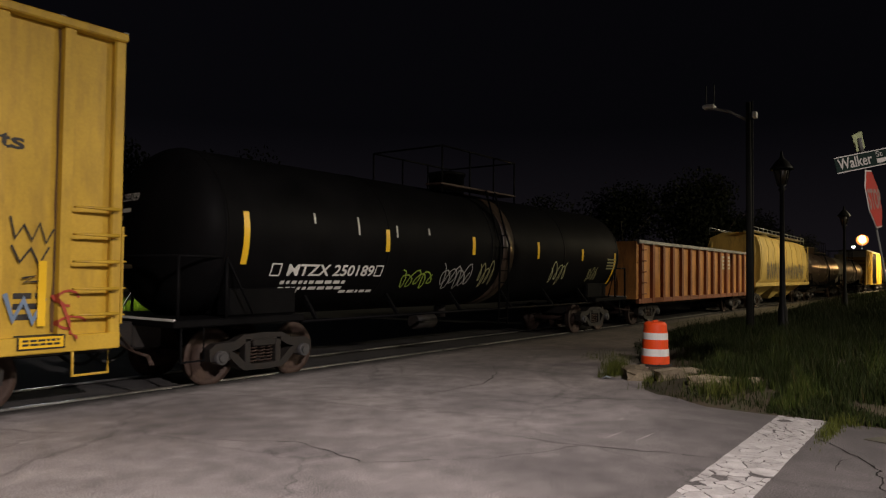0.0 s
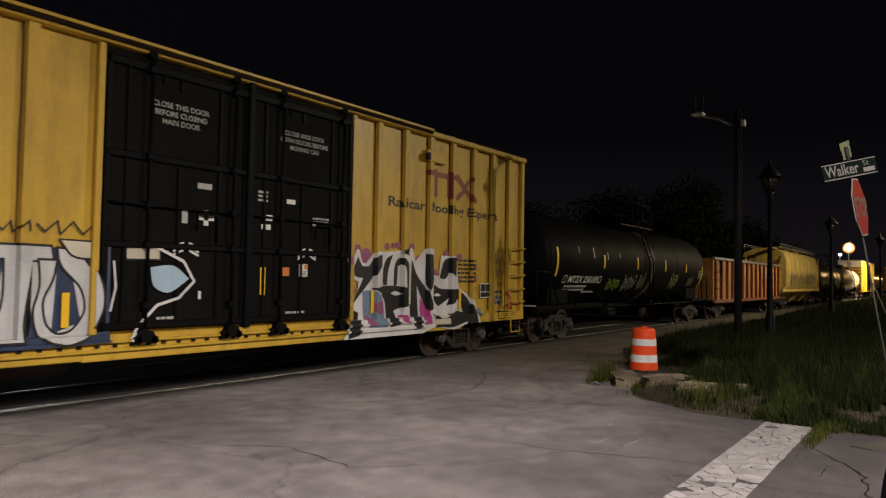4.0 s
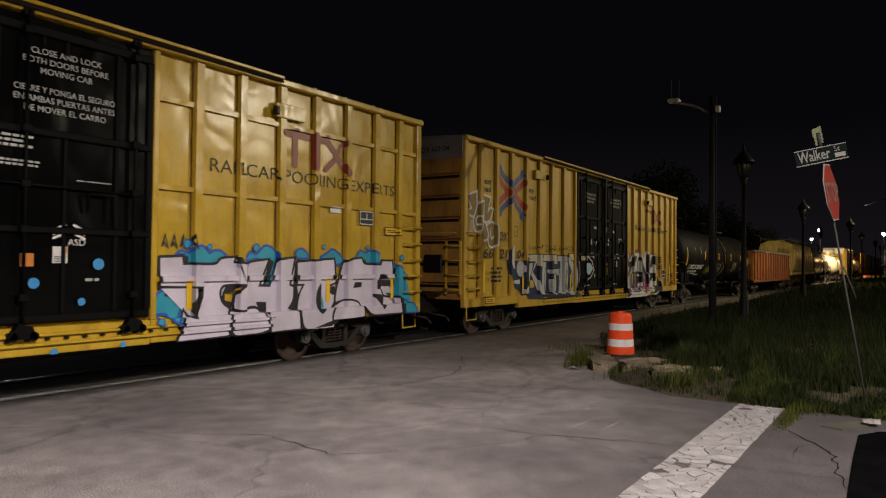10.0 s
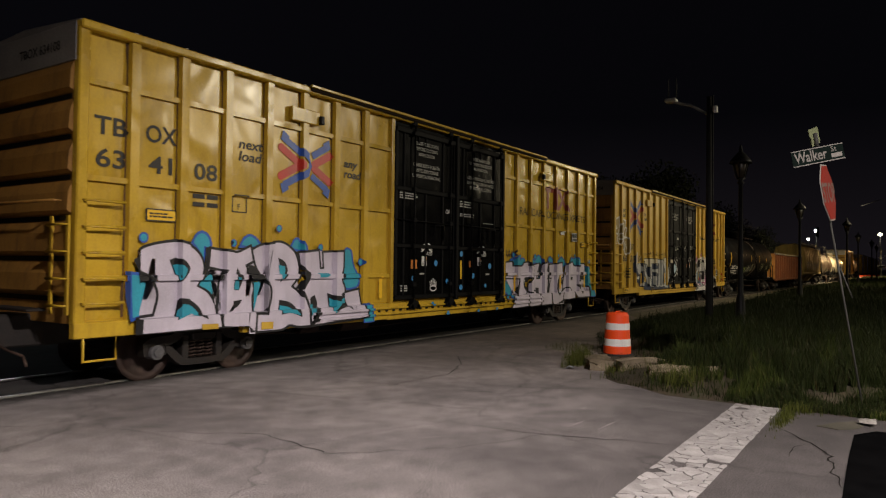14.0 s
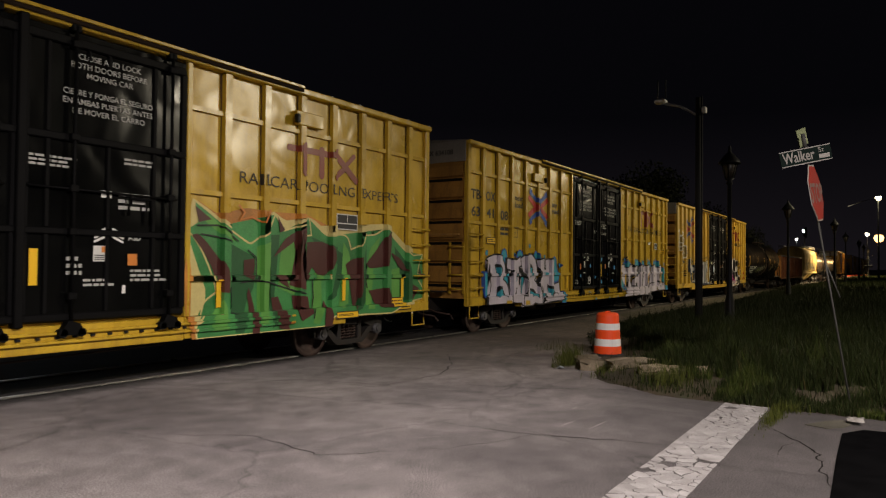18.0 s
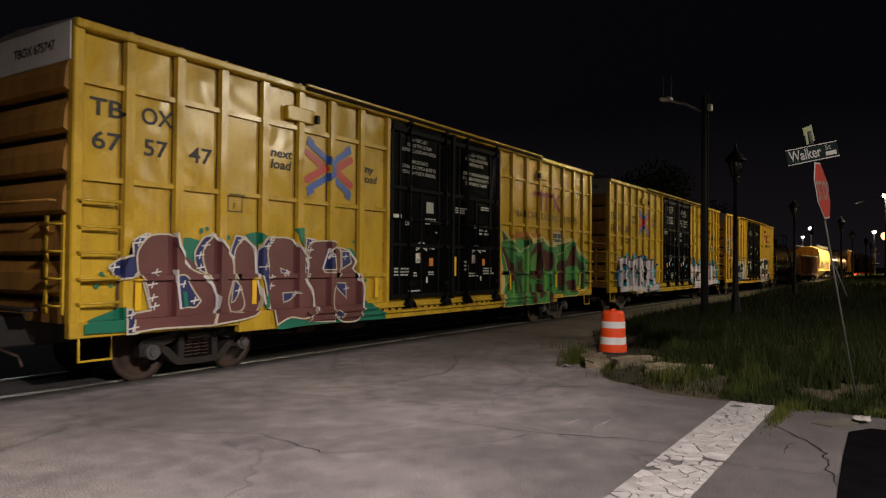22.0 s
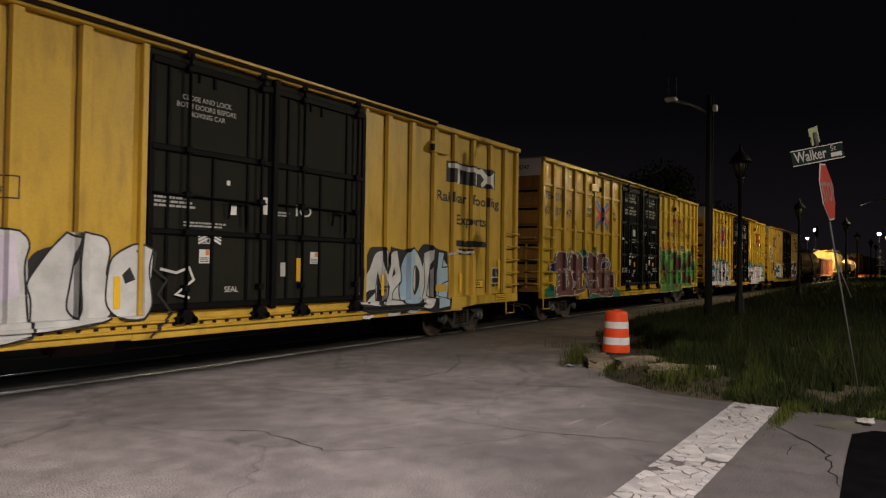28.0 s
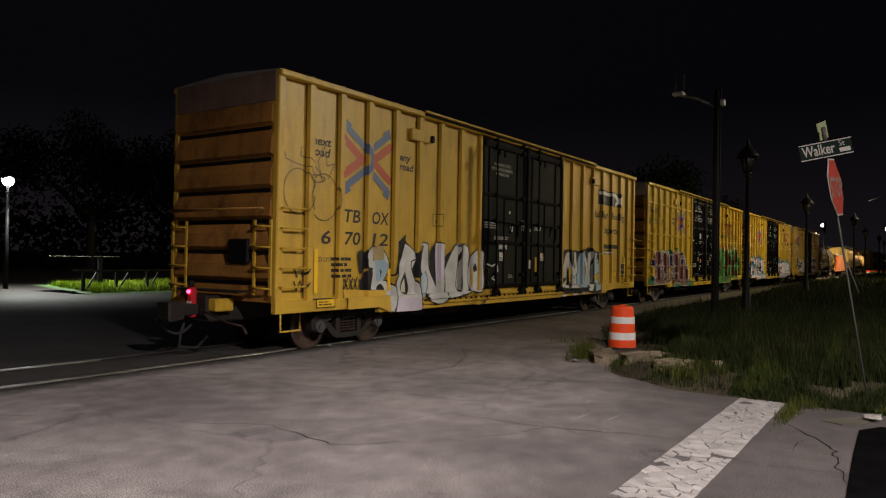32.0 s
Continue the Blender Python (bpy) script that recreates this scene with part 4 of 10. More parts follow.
# first boxcar
fittings(car_a, False, 11)
slogan(car_a, False, -8.5, 3.84)
slogan2(car_a, False, -5.82, 3.84)
arrow_logo(car_a, False, -7.66, -6.06, 3.24, 4.62, LOGO_BLUE, LOGO_RED)
numbers(car_a, False, [("OX", -7.63, -7.13, 2.56, 0.24), ("66", -8.47, -7.96, 2.08, 0.24), ("21", -7.59, -7.12, 2.08, 0.24), ("04", -6.57, -6.10, 2.08, 0.24)], BLACK_TEXT, 0.2, lift=0.06)
pool_logo(car_a, False, 5.12, 7.05, 3.78, 4.3, LOGO_MAROON)
words(car_a, False, "Railcar Pooling Experts", 3.79, 3.38, 0.2, BLACK_TEXT, "slogan", 0.0, width=4.4, bold=0.006)
words(car_a, False, "LD LMT", -8.32, 1.62, 0.09, BLACK_TEXT, "stencil")
words(car_a, False, "LT WT", -8.32, 1.45, 0.09, BLACK_TEXT, "stencil")

# second boxcar
fittings(car_b, True, 31, False, (7.35, 7.77, 2.69, 2.97))
slogan(car_b, True, -6.64, 3.60)
slogan2(car_b, True, -3.98, 3.60)
arrow_logo(car_b, True, -5.70, -4.38, 3.2, 4.2, BLUE, hue("bright_red_stencil", (0.55, 0.04, 0.03)))
numbers(car_b, True, [("TB", -9.18, -8.68, 3.66, 0.25), ("OX", -8.38, -7.85, 3.66, 0.25), ("63", -9.15, -8.7, 3.2, 0.25), ("41", -8.33, -7.92, 3.2, 0.25), ("08", -7.52, -7.07, 3.19, 0.25)], BLACK_TEXT)
bars_of_text(car_b, True, -7.54, -7.05, 2.72, 2.98, 2, BLACK_TEXT, 5)
pool_logo(car_b, True, 5.25, 7.05, 3.70, 4.3, LOGO_MAROON)
words(car_b, True, "RAILCAR POOLING EXPERTS", 3.68, 3.36, 0.22, BLACK_TEXT, "slogan", 0.0, width=4.86, bold=-0.002)

# third boxcar
fittings(car_c, True, 51, False, (6.18, 6.83, 2.57, 2.89))
slogan(car_c, True, -5.82, 3.56)
slogan2(car_c, True, -3.3, 3.56)
arrow_logo(car_c, True, -4.92, -3.62, 3.2, 4.2, BLUE, hue("strong_red_stencil", (0.5, 0.03, 0.02)))
numbers(car_c, True, [("TB", -9.18, -8.67, 3.92, 0.24), ("OX", -8.38, -7.83, 3.92, 0.24), ("67", -9.14, -8.69, 3.45, 0.24), ("57", -8.33, -7.92, 3.45, 0.24), ("47", -7.54, -7.09, 3.45, 0.24)], BLACK_TEXT)
pool_logo(car_c, True, 4.9, 6.9, 3.6, 4.1, LOGO_MAROON)
words(car_c, True, "RAILCAR POOLING EXPERTS", 3.74, 3.26, 0.2, BLACK_TEXT, "slogan", 0.0, width=4.55, bold=-0.002)
GREEN_DARK = hue("deep_green_spray", (0.018, 0.10, 0.03))
STRAW_SPRAY = hue("pale_yellow_spray", (0.62, 0.52, 0.2))
ORANGE_HAZE = hue("orange_haze_spray", (0.5, 0.2, 0.03), var=0.45)

# last boxcar
fittings(car_d, False, 71, data=(8.02, 8.48, 1.32, 1.75), stencil=(-4.5, 2.6))
slogan(car_d, False, -8.54, 3.76)
slogan2(car_d, False, -5.83, 3.78)
arrow_logo(car_d, False, -7.68, -6.15, 3.14, 4.54, hue("grey_blue_stencil", (0.10, 0.15, 0.26)), hue("orange_red_stencil", (0.5, 0.08, 0.03)))
numbers(car_d, False, [("TB", -7.61, -7.10, 2.54, 0.25), ("OX", -6.73, -6.17, 2.54, 0.25), ("6", -8.24, -7.97, 2.09, 0.25), ("70", -7.57, -7.09, 2.09, 0.25), ("12", -6.72, -6.19, 2.09, 0.25), ("4", -5.78, -5.52, 2.1, 0.25)], BLACK_TEXT, 0.12)
words(car_d, False, "LD LMT", -8.35, 1.74, 0.09, BLACK_TEXT, "stencil")
patch(car_d, False, 5.78, 8.2, 3.86, 4.38, INK, "logo_field", 0.008, "black emblem panel")
bm = bmesh.new()
ribbon(bm, [(5.9, 4.27), (6.75, 4.27)], 0.06, 0, False)
ribbon(bm, [(6.3, 4.27), (6.3, 3.93)], 0.09, 0.001, False)
ribbon(bm, [(6.8, 4.27), (7.35, 4.27)], 0.06, 0.002, False)
ribbon(bm, [(7.1, 4.27), (7.1, 3.93)], 0.09, 0.003, False)
ribbon(bm, [(7.45, 4.28), (8.05, 3.94)], 0.09, 0.004, False)
ribbon(bm, [(7.5, 3.94), (8.05, 4.28)], 0.07, 0.005, False)
part("emblem", conform(bm, False, 0.016), WHITE_PAINT, car_d, "white barred fleet emblem")
words(car_d, False, "Railcar Pooling", 5.36, 3.38, 0.24, BLACK_TEXT, "slogan", 0.0, width=3.08, bold=0.008)
words(car_d, False, "Experts", 6.25, 2.84, 0.24, BLACK_TEXT, "slogan", 0.0, width=1.5, bold=0.008)
bm = bmesh.new()
for a, b in ((6.2, 6.62), (6.78, 7.7)):
    ribbon(bm, [(a, 2.36), (b, 2.36)], 0.075, 0, False)
part("web_line", conform(bm, False, 0.006), BLACK_TEXT, car_d)
THIN_BROWN = hue("thin_brown_spray", (0.17, 0.1, 0.03))


for line in (ring(-8.87, 3.04, 0.36, 0.42), ring(-8.19, 2.98, 0.4, 0.45), ring(-8.4, 3.32, 0.22, 0.07), [(-9.28, 3.87), (-9.18, 3.61), (-8.94, 3.55), (-8.62, 3.51), (-8.52, 3.32)], [(-8.79, 3.87), (-8.82, 3.7), (-8.63, 3.67), (-8.35, 3.48), (-8.24, 3.29)], [(-8.24, 3.29), (-8.36, 3.65), (-8.19, 3.96), (-8.11, 3.59), (-7.89, 3.66), (-8.07, 3.35)]):
    bm = bmesh.new()
    ribbon(bm, line, 0.011)
    part("tag", conform(bm, False, 0.007), THIN_BROWN, car_d, "thin looping spray line")

# first boxcar: black letters edged in white over magenta haze
sp = Spray(car_a, False, "black wild-style letters edged in white over magenta")
sp.dot(PINK_HAZE, 2.85, 2.41, 0.12)
sp.dot(PINK_HAZE, 3.11, 2.29, 0.18)
sp.dot(PINK_HAZE, 3.77, 2.52, 0.08)
sp.dot(PINK_HAZE, 3.97, 2.54, 0.07)
sp.dot(PINK_HAZE, 4.13, 2.56, 0.08)
sp.dot(PINK_HAZE, 4.59, 2.53, 0.11)
sp.dot(PINK_HAZE, 5.32, 2.46, 0.09)
sp.dot(PINK_HAZE, 5.9, 2.45, 0.1)
sp.dot(PINK_HAZE, 6.44, 2.38, 0.1)
sp.dot(PINK_HAZE, 7.01, 2.15, 0.07)
sp.dot(PINK_HAZE, 7.05, 1.89, 0.1)
sp.dot(PINK_HAZE, 6.45, 1.88, 0.07)
sp.dot(PINK_HAZE, 2.57, 2.19, 0.11)
sp.dot(PINK_HAZE, 7.1, 1.63, 0.07)
sp.dot(PINK_HAZE, 2.66, 1.6, 0.16)
sp.dot(PINK_HAZE, 4.85, 2.2, 0.19)
sp.dot(PINK_HAZE, 5.4, 1.94, 0.16)
sp.dot(PINK_HAZE, 2.99, 1.71, 0.15)
sp(WHITE_SPRAY, [(2.64, 1.99), (2.83, 2.43), (2.91, 2.41), (2.97, 2.18), (3.07, 2.13), (3.21, 2.17), (3.35, 2.41), (3.62, 2.39), (3.95, 2.42), (4.06, 2.38), (4.25, 2.41), (4.42, 2.29), (4.59, 2.52), (4.72, 2.19), (4.97, 1.93), (4.97, 2.47), (5.13, 2.55), (5.34, 2.49), (5.3, 1.94), (5.59, 1.92), (5.67, 2.39), (6.23, 2.39), (6.24, 1.9), (6.42, 1.63), (6.76, 1.51), (7.05, 1.25), (7.13, 0.94), (7.23, 0.77), (6.65, 0.71), (6.01, 0.68), (5.32, 0.8), (4.89, 0.65), (3.76, 0.66), (2.91, 0.61), (2.39, 0.63), (2.57, 0.97), (2.74, 1.34), (2.99, 1.59), (3.07, 1.73), (2.72, 1.82)])
sp(MUTED_BLUE, [(3, 1.59), (3.27, 1.61), (3.47, 1.53), (3.67, 1.35), (3.69, 0.84), (3.09, 0.86), (3.02, 1.17)])
sp(PINK_HAZE, [(3.32, 1.34), (3.63, 1.41), (3.68, 1.14), (3.49, 1.09), (3.34, 1.16)])
sp(PINK_HAZE, [(3.05, 1.06), (3.18, 1.11), (3.35, 0.92), (3.21, 0.86), (3.09, 0.9)])
sp(INK, [(2.7, 1.97), (2.86, 2.27), (2.96, 2.1), (3.08, 2.06), (3.21, 2.1), (3.39, 2.34), (3.6, 2.31), (3.46, 2.05), (3.28, 1.83), (2.77, 1.37), (2.67, 1.28), (2.61, 1.27), (2.81, 1.45), (3.26, 1.86), (2.93, 1.85), (2.78, 1.88)])
sp(INK, [(2.63, 1.27), (2.89, 1.16), (2.85, 0.73), (2.51, 0.62), (2.57, 0.97)])
sp(INK, [(3.62, 1.71), (3.61, 2.05), (3.73, 2.28), (3.93, 2.34), (3.79, 2.05), (3.75, 1.71)])
sp(INK, [(3.97, 1.69), (3.98, 2.12), (4.09, 2.27), (4.23, 2.3), (4.38, 2.18), (4.42, 1.62), (4.32, 1.63), (4.3, 2.05), (4.21, 2.15), (4.1, 2.11), (4.08, 1.71)])
sp(INK, [(3.27, 1.64), (3.64, 1.7), (3.99, 1.7), (4.32, 1.67), (4.52, 1.49), (4.52, 1.28), (4.24, 1.24), (3.94, 1.17), (4.08, 0.88), (3.77, 0.84), (3.75, 1.26), (3.6, 1.51), (3.43, 1.56)])
sp(WHITE_SPRAY, [(3.86, 1.54), (4.04, 1.6), (4.23, 1.52), (4.04, 1.48)])
sp(WHITE_SPRAY, [(3.96, 1.17), (4.24, 1.18), (4.52, 1.26), (4.55, 1.1), (4.44, 0.85), (4.2, 0.88)])
sp(PINK, [(4.1, 1.08), (4.41, 1.08), (4.39, 0.9), (4.22, 0.91)])
sp(INK, [(4.47, 2.14), (4.59, 2.25), (4.75, 1.93), (5.13, 1.62), (5.17, 1.41), (5.32, 1.2), (5.12, 1.12), (4.75, 1.71), (4.84, 0.81), (4.59, 0.74), (4.51, 1.28)])
sp(CREAM, [(4.41, 2.14), (4.57, 2.22), (4.54, 1.71), (4.55, 1.29), (4.49, 1.3), (4.41, 1.84)])
sp(PINK, [(4.87, 1.44), (5.17, 1.12), (5.23, 0.85), (4.97, 0.84), (4.88, 1.09)])
sp(INK, [(5.08, 2.41), (5.24, 2.39), (5.26, 1.71), (5.14, 1.56), (5.06, 1.93)])
sp(INK, [(5.78, 2.32), (6.18, 2.37), (6.2, 1.89), (5.98, 2), (5.86, 1.84), (5.61, 1.87)])
sp(INK, [(5.34, 1.75), (5.63, 1.62), (6.36, 1.62), (6.44, 1.41), (5.88, 1.22), (5.62, 1.19), (5.36, 1.38)])
sp(WHITE_SPRAY, [(5.38, 1.49), (5.52, 1.54), (5.67, 1.47), (5.48, 1.45)])
sp(INK, [(6.35, 1.62), (6.76, 1.42), (7.04, 1.09), (7.13, 0.78), (6.64, 0.8), (6.65, 1.01), (6.3, 1.45)])
sp(WHITE_SPRAY, [(5.48, 1.19), (5.99, 1.41), (5.82, 1.14), (5.68, 0.97)])
sp(INK, [(5.31, 1.12), (5.65, 0.91), (6.19, 1.13), (6.64, 1.06), (6.64, 0.86), (6.01, 0.73), (5.37, 0.79)])
sp(CREAM, [(5.32, 0.95), (5.93, 0.95), (5.94, 0.82), (5.33, 0.83)], name="paint_patch")
sp.line(INK, 0.013, [(8.03, 2.53), (8.09, 2.26), (8.19, 2.43), (8.29, 2.24), (8.38, 2.46), (8.46, 2.21), (8.55, 2.39)])
sp.line(INK, 0.013, [(8.05, 2.17), (8.15, 1.96), (8.28, 2.14), (8.38, 1.93), (8.5, 2.16)])
sp.line(INK, 0.013, [(8.18, 1.76), (8.34, 1.79), (8.21, 1.71), (8.39, 1.72)])
sp.line(MUTED_BLUE, 0.03, [(7.99, 1.57), (8.09, 1.24), (8.21, 1.49), (8.32, 1.21), (8.46, 1.51)])
sp.line(LOGO_RED, 0.02, [(8.54, 1.54), (8.64, 1.43), (8.75, 1.14), (8.83, 0.97)])
sp.dot(MUTED_BLUE, 7.29, 1.06, 0.1)

# first boxcar: pale letters with cream tops on navy
sp = Spray(car_a, False, "pale blocky spray-paint letters on navy")
sp(NAVY, [(-7.14, 1.97), (-6.96, 2.39), (-6.8, 2.47), (-6.69, 2.01), (-6.04, 2.03), (-6.02, 1.18), (-6.23, 1.04), (-6.41, 1.2), (-6.66, 1.24), (-6.98, 1.6)])
sp(NAVY, [(-5.99, 2.03), (-2.25, 2.23), (-2.23, 0.92), (-3.68, 0.87), (-5.11, 0.87), (-6.03, 0.92), (-5.98, 1.55)])
sp(WHITE_SPRAY, [(-6.96, 2.35), (-6.83, 2.48), (-6.7, 2.4), (-6.71, 2.05), (-6.61, 1.8), (-6.87, 1.79), (-6.97, 1.94)])
sp(WHITE_SPRAY, [(-6.72, 1.45), (-6.31, 1.48), (-6.33, 1.35), (-6.68, 1.36)])
sp.dot(SILVER, -6.29, 1.79, 0.26)
sp(TOUCH_UP, [(-7.45, 2.38), (-7.02, 2.39), (-7.01, 2.04), (-7.44, 2.05)], name="touch_up")
sp(TOUCH_UP, [(-6.67, 2.31), (-6, 2.34), (-5.99, 2.04), (-6.67, 2.03)], name="touch_up")
sp(TOUCH_UP, [(-5.7, 1.45), (-5.42, 1.45), (-5.41, 1.23), (-5.7, 1.23)], name="touch_up")
sp(SILVER, [(-5.72, 1.97), (-5.49, 1.97), (-5.56, 1.65), (-5.66, 1.62), (-5.8, 1.06), (-6.23, 1.04), (-6.19, 1.15), (-5.97, 1.27), (-5.78, 1.73)], edge=INK, w=0.016, name="graffiti_letter")
sp(SILVER, [(-5.38, 2), (-5.23, 1.96), (-5.48, 1.7), (-5.2, 1.49), (-4.95, 1.13), (-4.68, 1.14), (-4.7, 0.98), (-5.11, 1), (-5.52, 1.49), (-5.64, 1.6), (-5.52, 1.77)], edge=INK, w=0.016, name="graffiti_letter")
sp(SILVER, [(-4.83, 2.01), (-4.57, 2), (-4.75, 1.41), (-4.66, 1), (-5.01, 0.99), (-4.91, 1.53)], edge=INK, w=0.016, name="graffiti_letter")
sp(SILVER, [(-4.61, 1.77), (-3.65, 1.8), (-3.65, 1.56), (-3.9, 1.58), (-4.5, 1.64)], edge=INK, w=0.016, name="graffiti_letter")
sp(SILVER, [(-4.16, 1.63), (-3.87, 1.63), (-3.85, 1.13), (-4, 0.94), (-4.26, 1), (-4.42, 1.11), (-4.44, 1.48), (-4.22, 1.48), (-4.15, 1.18)], edge=INK, w=0.016, name="graffiti_letter")
sp(SILVER, [(-3.79, 2.21), (-3.01, 2.21), (-2.97, 2.02), (-3.26, 2), (-3.36, 1.22), (-3.33, 0.97), (-3.72, 0.97), (-3.57, 1.51), (-3.58, 2.02), (-3.79, 2.02)], edge=INK, w=0.016, name="graffiti_letter")
sp(SILVER, [(-3.17, 2.03), (-2.93, 2.03), (-2.97, 1.76), (-3.11, 1.5), (-3.06, 1.19), (-2.92, 1.05), (-2.72, 1.08), (-2.53, 1.35), (-2.6, 1.67), (-2.9, 1.94), (-2.94, 2.19), (-2.66, 2.17), (-2.34, 1.76), (-2.3, 1.39), (-2.5, 0.98), (-2.85, 0.89), (-3.16, 1.01), (-3.23, 1.37), (-3.13, 1.68)], edge=INK, w=0.016, name="graffiti_letter")
sp(CREAM, [(-5.97, 1.99), (-5.86, 2.21), (-4.83, 2.24), (-4.85, 1.87), (-4.99, 1.82), (-5.23, 1.86), (-5.33, 2)], edge=INK, w=0.014)
sp(CREAM, [(-4.8, 2.23), (-3.81, 2.23), (-3.78, 1.93), (-4.01, 1.93), (-4.04, 2.02), (-4.84, 2.01)], edge=INK, w=0.014)
sp(CREAM, [(-2.91, 2.3), (-1.51, 2.28), (-1.5, 2.07), (-2.74, 2.05)], edge=INK, w=0.014)
sp(SKY, [(-1.66, 1.96), (-1.27, 2.02), (-1.01, 1.8), (-1.34, 1.56), (-1.61, 1.66)])
sp.line(WHITE_SPRAY, 0.022, [(-1.55, 2.25), (-1.11, 2.06), (-0.92, 1.76), (-1.18, 1.51), (-1.53, 1.41), (-1.8, 1.14), (-1.94, 0.91)])
sp.line(WHITE_SPRAY, 0.016, [(-2.21, 2.04), (-2.17, 1.67), (-2.24, 1.34)])
sp.line(INK, 0.011, [(-5.86, 2.46), (-5.83, 2.35), (-5.77, 2.48), (-5.72, 2.35), (-5.66, 2.45)])
sp.line(INK, 0.011, [(-5.58, 2.36), (-5.51, 2.44), (-5.46, 2.36), (-5.39, 2.46), (-5.32, 2.36), (-5.24, 2.47), (-5.14, 2.37)])
sp.line(INK, 0.011, [(-5.07, 2.4), (-5.02, 2.54), (-4.94, 2.38), (-4.86, 2.57), (-4.89, 2.48)])
sp.line(INK, 0.011, [(-4.7, 2.49), (-4.51, 2.52), (-4.67, 2.33), (-4.46, 2.35)])
sp.line(INK, 0.011, [(-4.38, 2.51), (-4.36, 2.36), (-4.24, 2.51), (-4.2, 2.36), (-4.09, 2.48)])
sp.line(INK, 0.011, [(-4.06, 2.35), (-3.92, 2.53), (-4.03, 2.52), (-3.9, 2.36)])
sp.line(INK, 0.011, [(-3.71, 2.47), (-3.61, 2.38), (-3.52, 2.5), (-3.49, 2.37), (-3.34, 2.51), (-3.32, 2.38)])
sp.line(INK, 0.011, [(-3.21, 2.49), (-3.11, 2.39), (-2.95, 2.54), (-2.91, 2.37), (-2.75, 2.54), (-2.61, 2.38), (-2.47, 2.53)])

# first boxcar: olive bubble letters
sp = Spray(car_a, False, "olive bubble letters edged in white")
sp(OLIVE, [(-9.27, 3.66), (-8.75, 3.81), (-8.74, 3.31), (-8.86, 3.12), (-9.11, 3.15), (-9.19, 3.28), (-9.02, 3.35)], edge=WHITE_SPRAY, w=0.028, name="graffiti_letter")
sp(OLIVE, [(-8.69, 3.54), (-8.52, 3.56), (-8.54, 3.27), (-8.58, 2.85), (-8.7, 2.73), (-8.83, 2.76), (-8.95, 3.01), (-8.84, 3.21)], edge=WHITE_SPRAY, w=0.028, name="graffiti_letter")
sp(OLIVE, [(-8.44, 3.75), (-8.02, 3.7), (-8.18, 3.31), (-8.07, 3.44), (-7.89, 3.39), (-8.08, 3.05), (-8.4, 3.02), (-8.49, 3.14)], edge=WHITE_SPRAY, w=0.028, name="graffiti_letter")
sp(OLIVE, [(-8.45, 3.01), (-8.3, 3.03), (-8.14, 2.7), (-8.19, 2.56), (-8.39, 2.52), (-8.53, 2.63), (-8.51, 2.85)], edge=WHITE_SPRAY, w=0.028, name="graffiti_letter")
sp(OLIVE, [(-8.27, 2.94), (-8, 3.06), (-7.79, 3.01), (-7.72, 2.78), (-7.75, 2.45), (-7.91, 2.35), (-8.11, 2.38), (-8.19, 2.55), (-8.13, 2.71)], edge=WHITE_SPRAY, w=0.028, name="graffiti_letter")
sp.line(WHITE_SPRAY, 0.025, [(-8.59, 3.02), (-8.59, 3.15), (-8.71, 3.16), (-8.8, 3.07), (-8.77, 2.94), (-8.65, 2.94)])
sp.line(WHITE_SPRAY, 0.02, [(-8.02, 2.89), (-8.05, 2.69), (-7.96, 2.58), (-7.86, 2.68)])
sp.line(WHITE_SPRAY, 0.018, [(-9.35, 3.01), (-9.31, 2.78), (-9.27, 3.04), (-9.2, 2.79), (-9.13, 3.07), (-9.1, 2.78), (-9.02, 3.02), (-8.97, 2.81)])
sp.line(WHITE_SPRAY, 0.018, [(-9.31, 2.72), (-9.01, 2.76), (-9.16, 2.67)])

# second boxcar: pale lilac letters over turquoise
sp = Spray(car_b, True, "pale lilac block letters edged in black over turquoise")
sp(CYAN, [(3.07, 2.01), (3.14, 2.07), (3.22, 2.05), (3.3, 2.03), (3.37, 2.13), (3.5, 2.15), (3.62, 2.11), (3.68, 2.03), (3.78, 2.08), (3.9, 2.08), (4.01, 2.01), (3.86, 1.86), (3.27, 1.85), (3.22, 2)], edge=BLUE, w=0.022)
sp(CYAN, [(4.41, 1.94), (4.52, 2.07), (4.65, 2.02), (4.73, 2.09), (4.84, 2.19), (4.98, 2.18), (5.13, 2.06), (5.11, 1.9), (4.96, 1.49), (4.86, 1.49), (4.93, 1.9), (4.69, 1.96), (4.46, 1.91)], edge=BLUE, w=0.022)
sp(CYAN, [(5.58, 2.04), (5.62, 2.13), (5.75, 2.16), (5.89, 2.08), (5.92, 1.97), (5.64, 1.97)], edge=BLUE, w=0.022)
sp(CYAN, [(6.22, 1.98), (6.27, 2.02), (6.44, 2.09), (6.54, 2.17), (6.69, 2.13), (6.84, 2.02), (6.9, 1.91), (6.69, 1.84), (6.64, 1.97)], edge=BLUE, w=0.022)
sp(CYAN, [(7.31, 2.05), (7.4, 2.16), (7.58, 2.1), (7.7, 2.17), (7.89, 2.13), (8.05, 1.97), (8.02, 1.9), (7.46, 1.89), (7.25, 2)], edge=BLUE, w=0.022)
sp(CYAN, [(8.48, 1.88), (8.69, 1.83), (8.94, 1.68), (8.91, 1.48), (8.95, 1.3), (8.78, 1.13), (9.03, 1.07), (9.25, 0.93), (9.29, 0.8), (8.71, 0.81), (8.64, 1.18), (8.1, 1.2), (8.13, 1.42), (8.53, 1.43)], edge=BLUE, w=0.022)
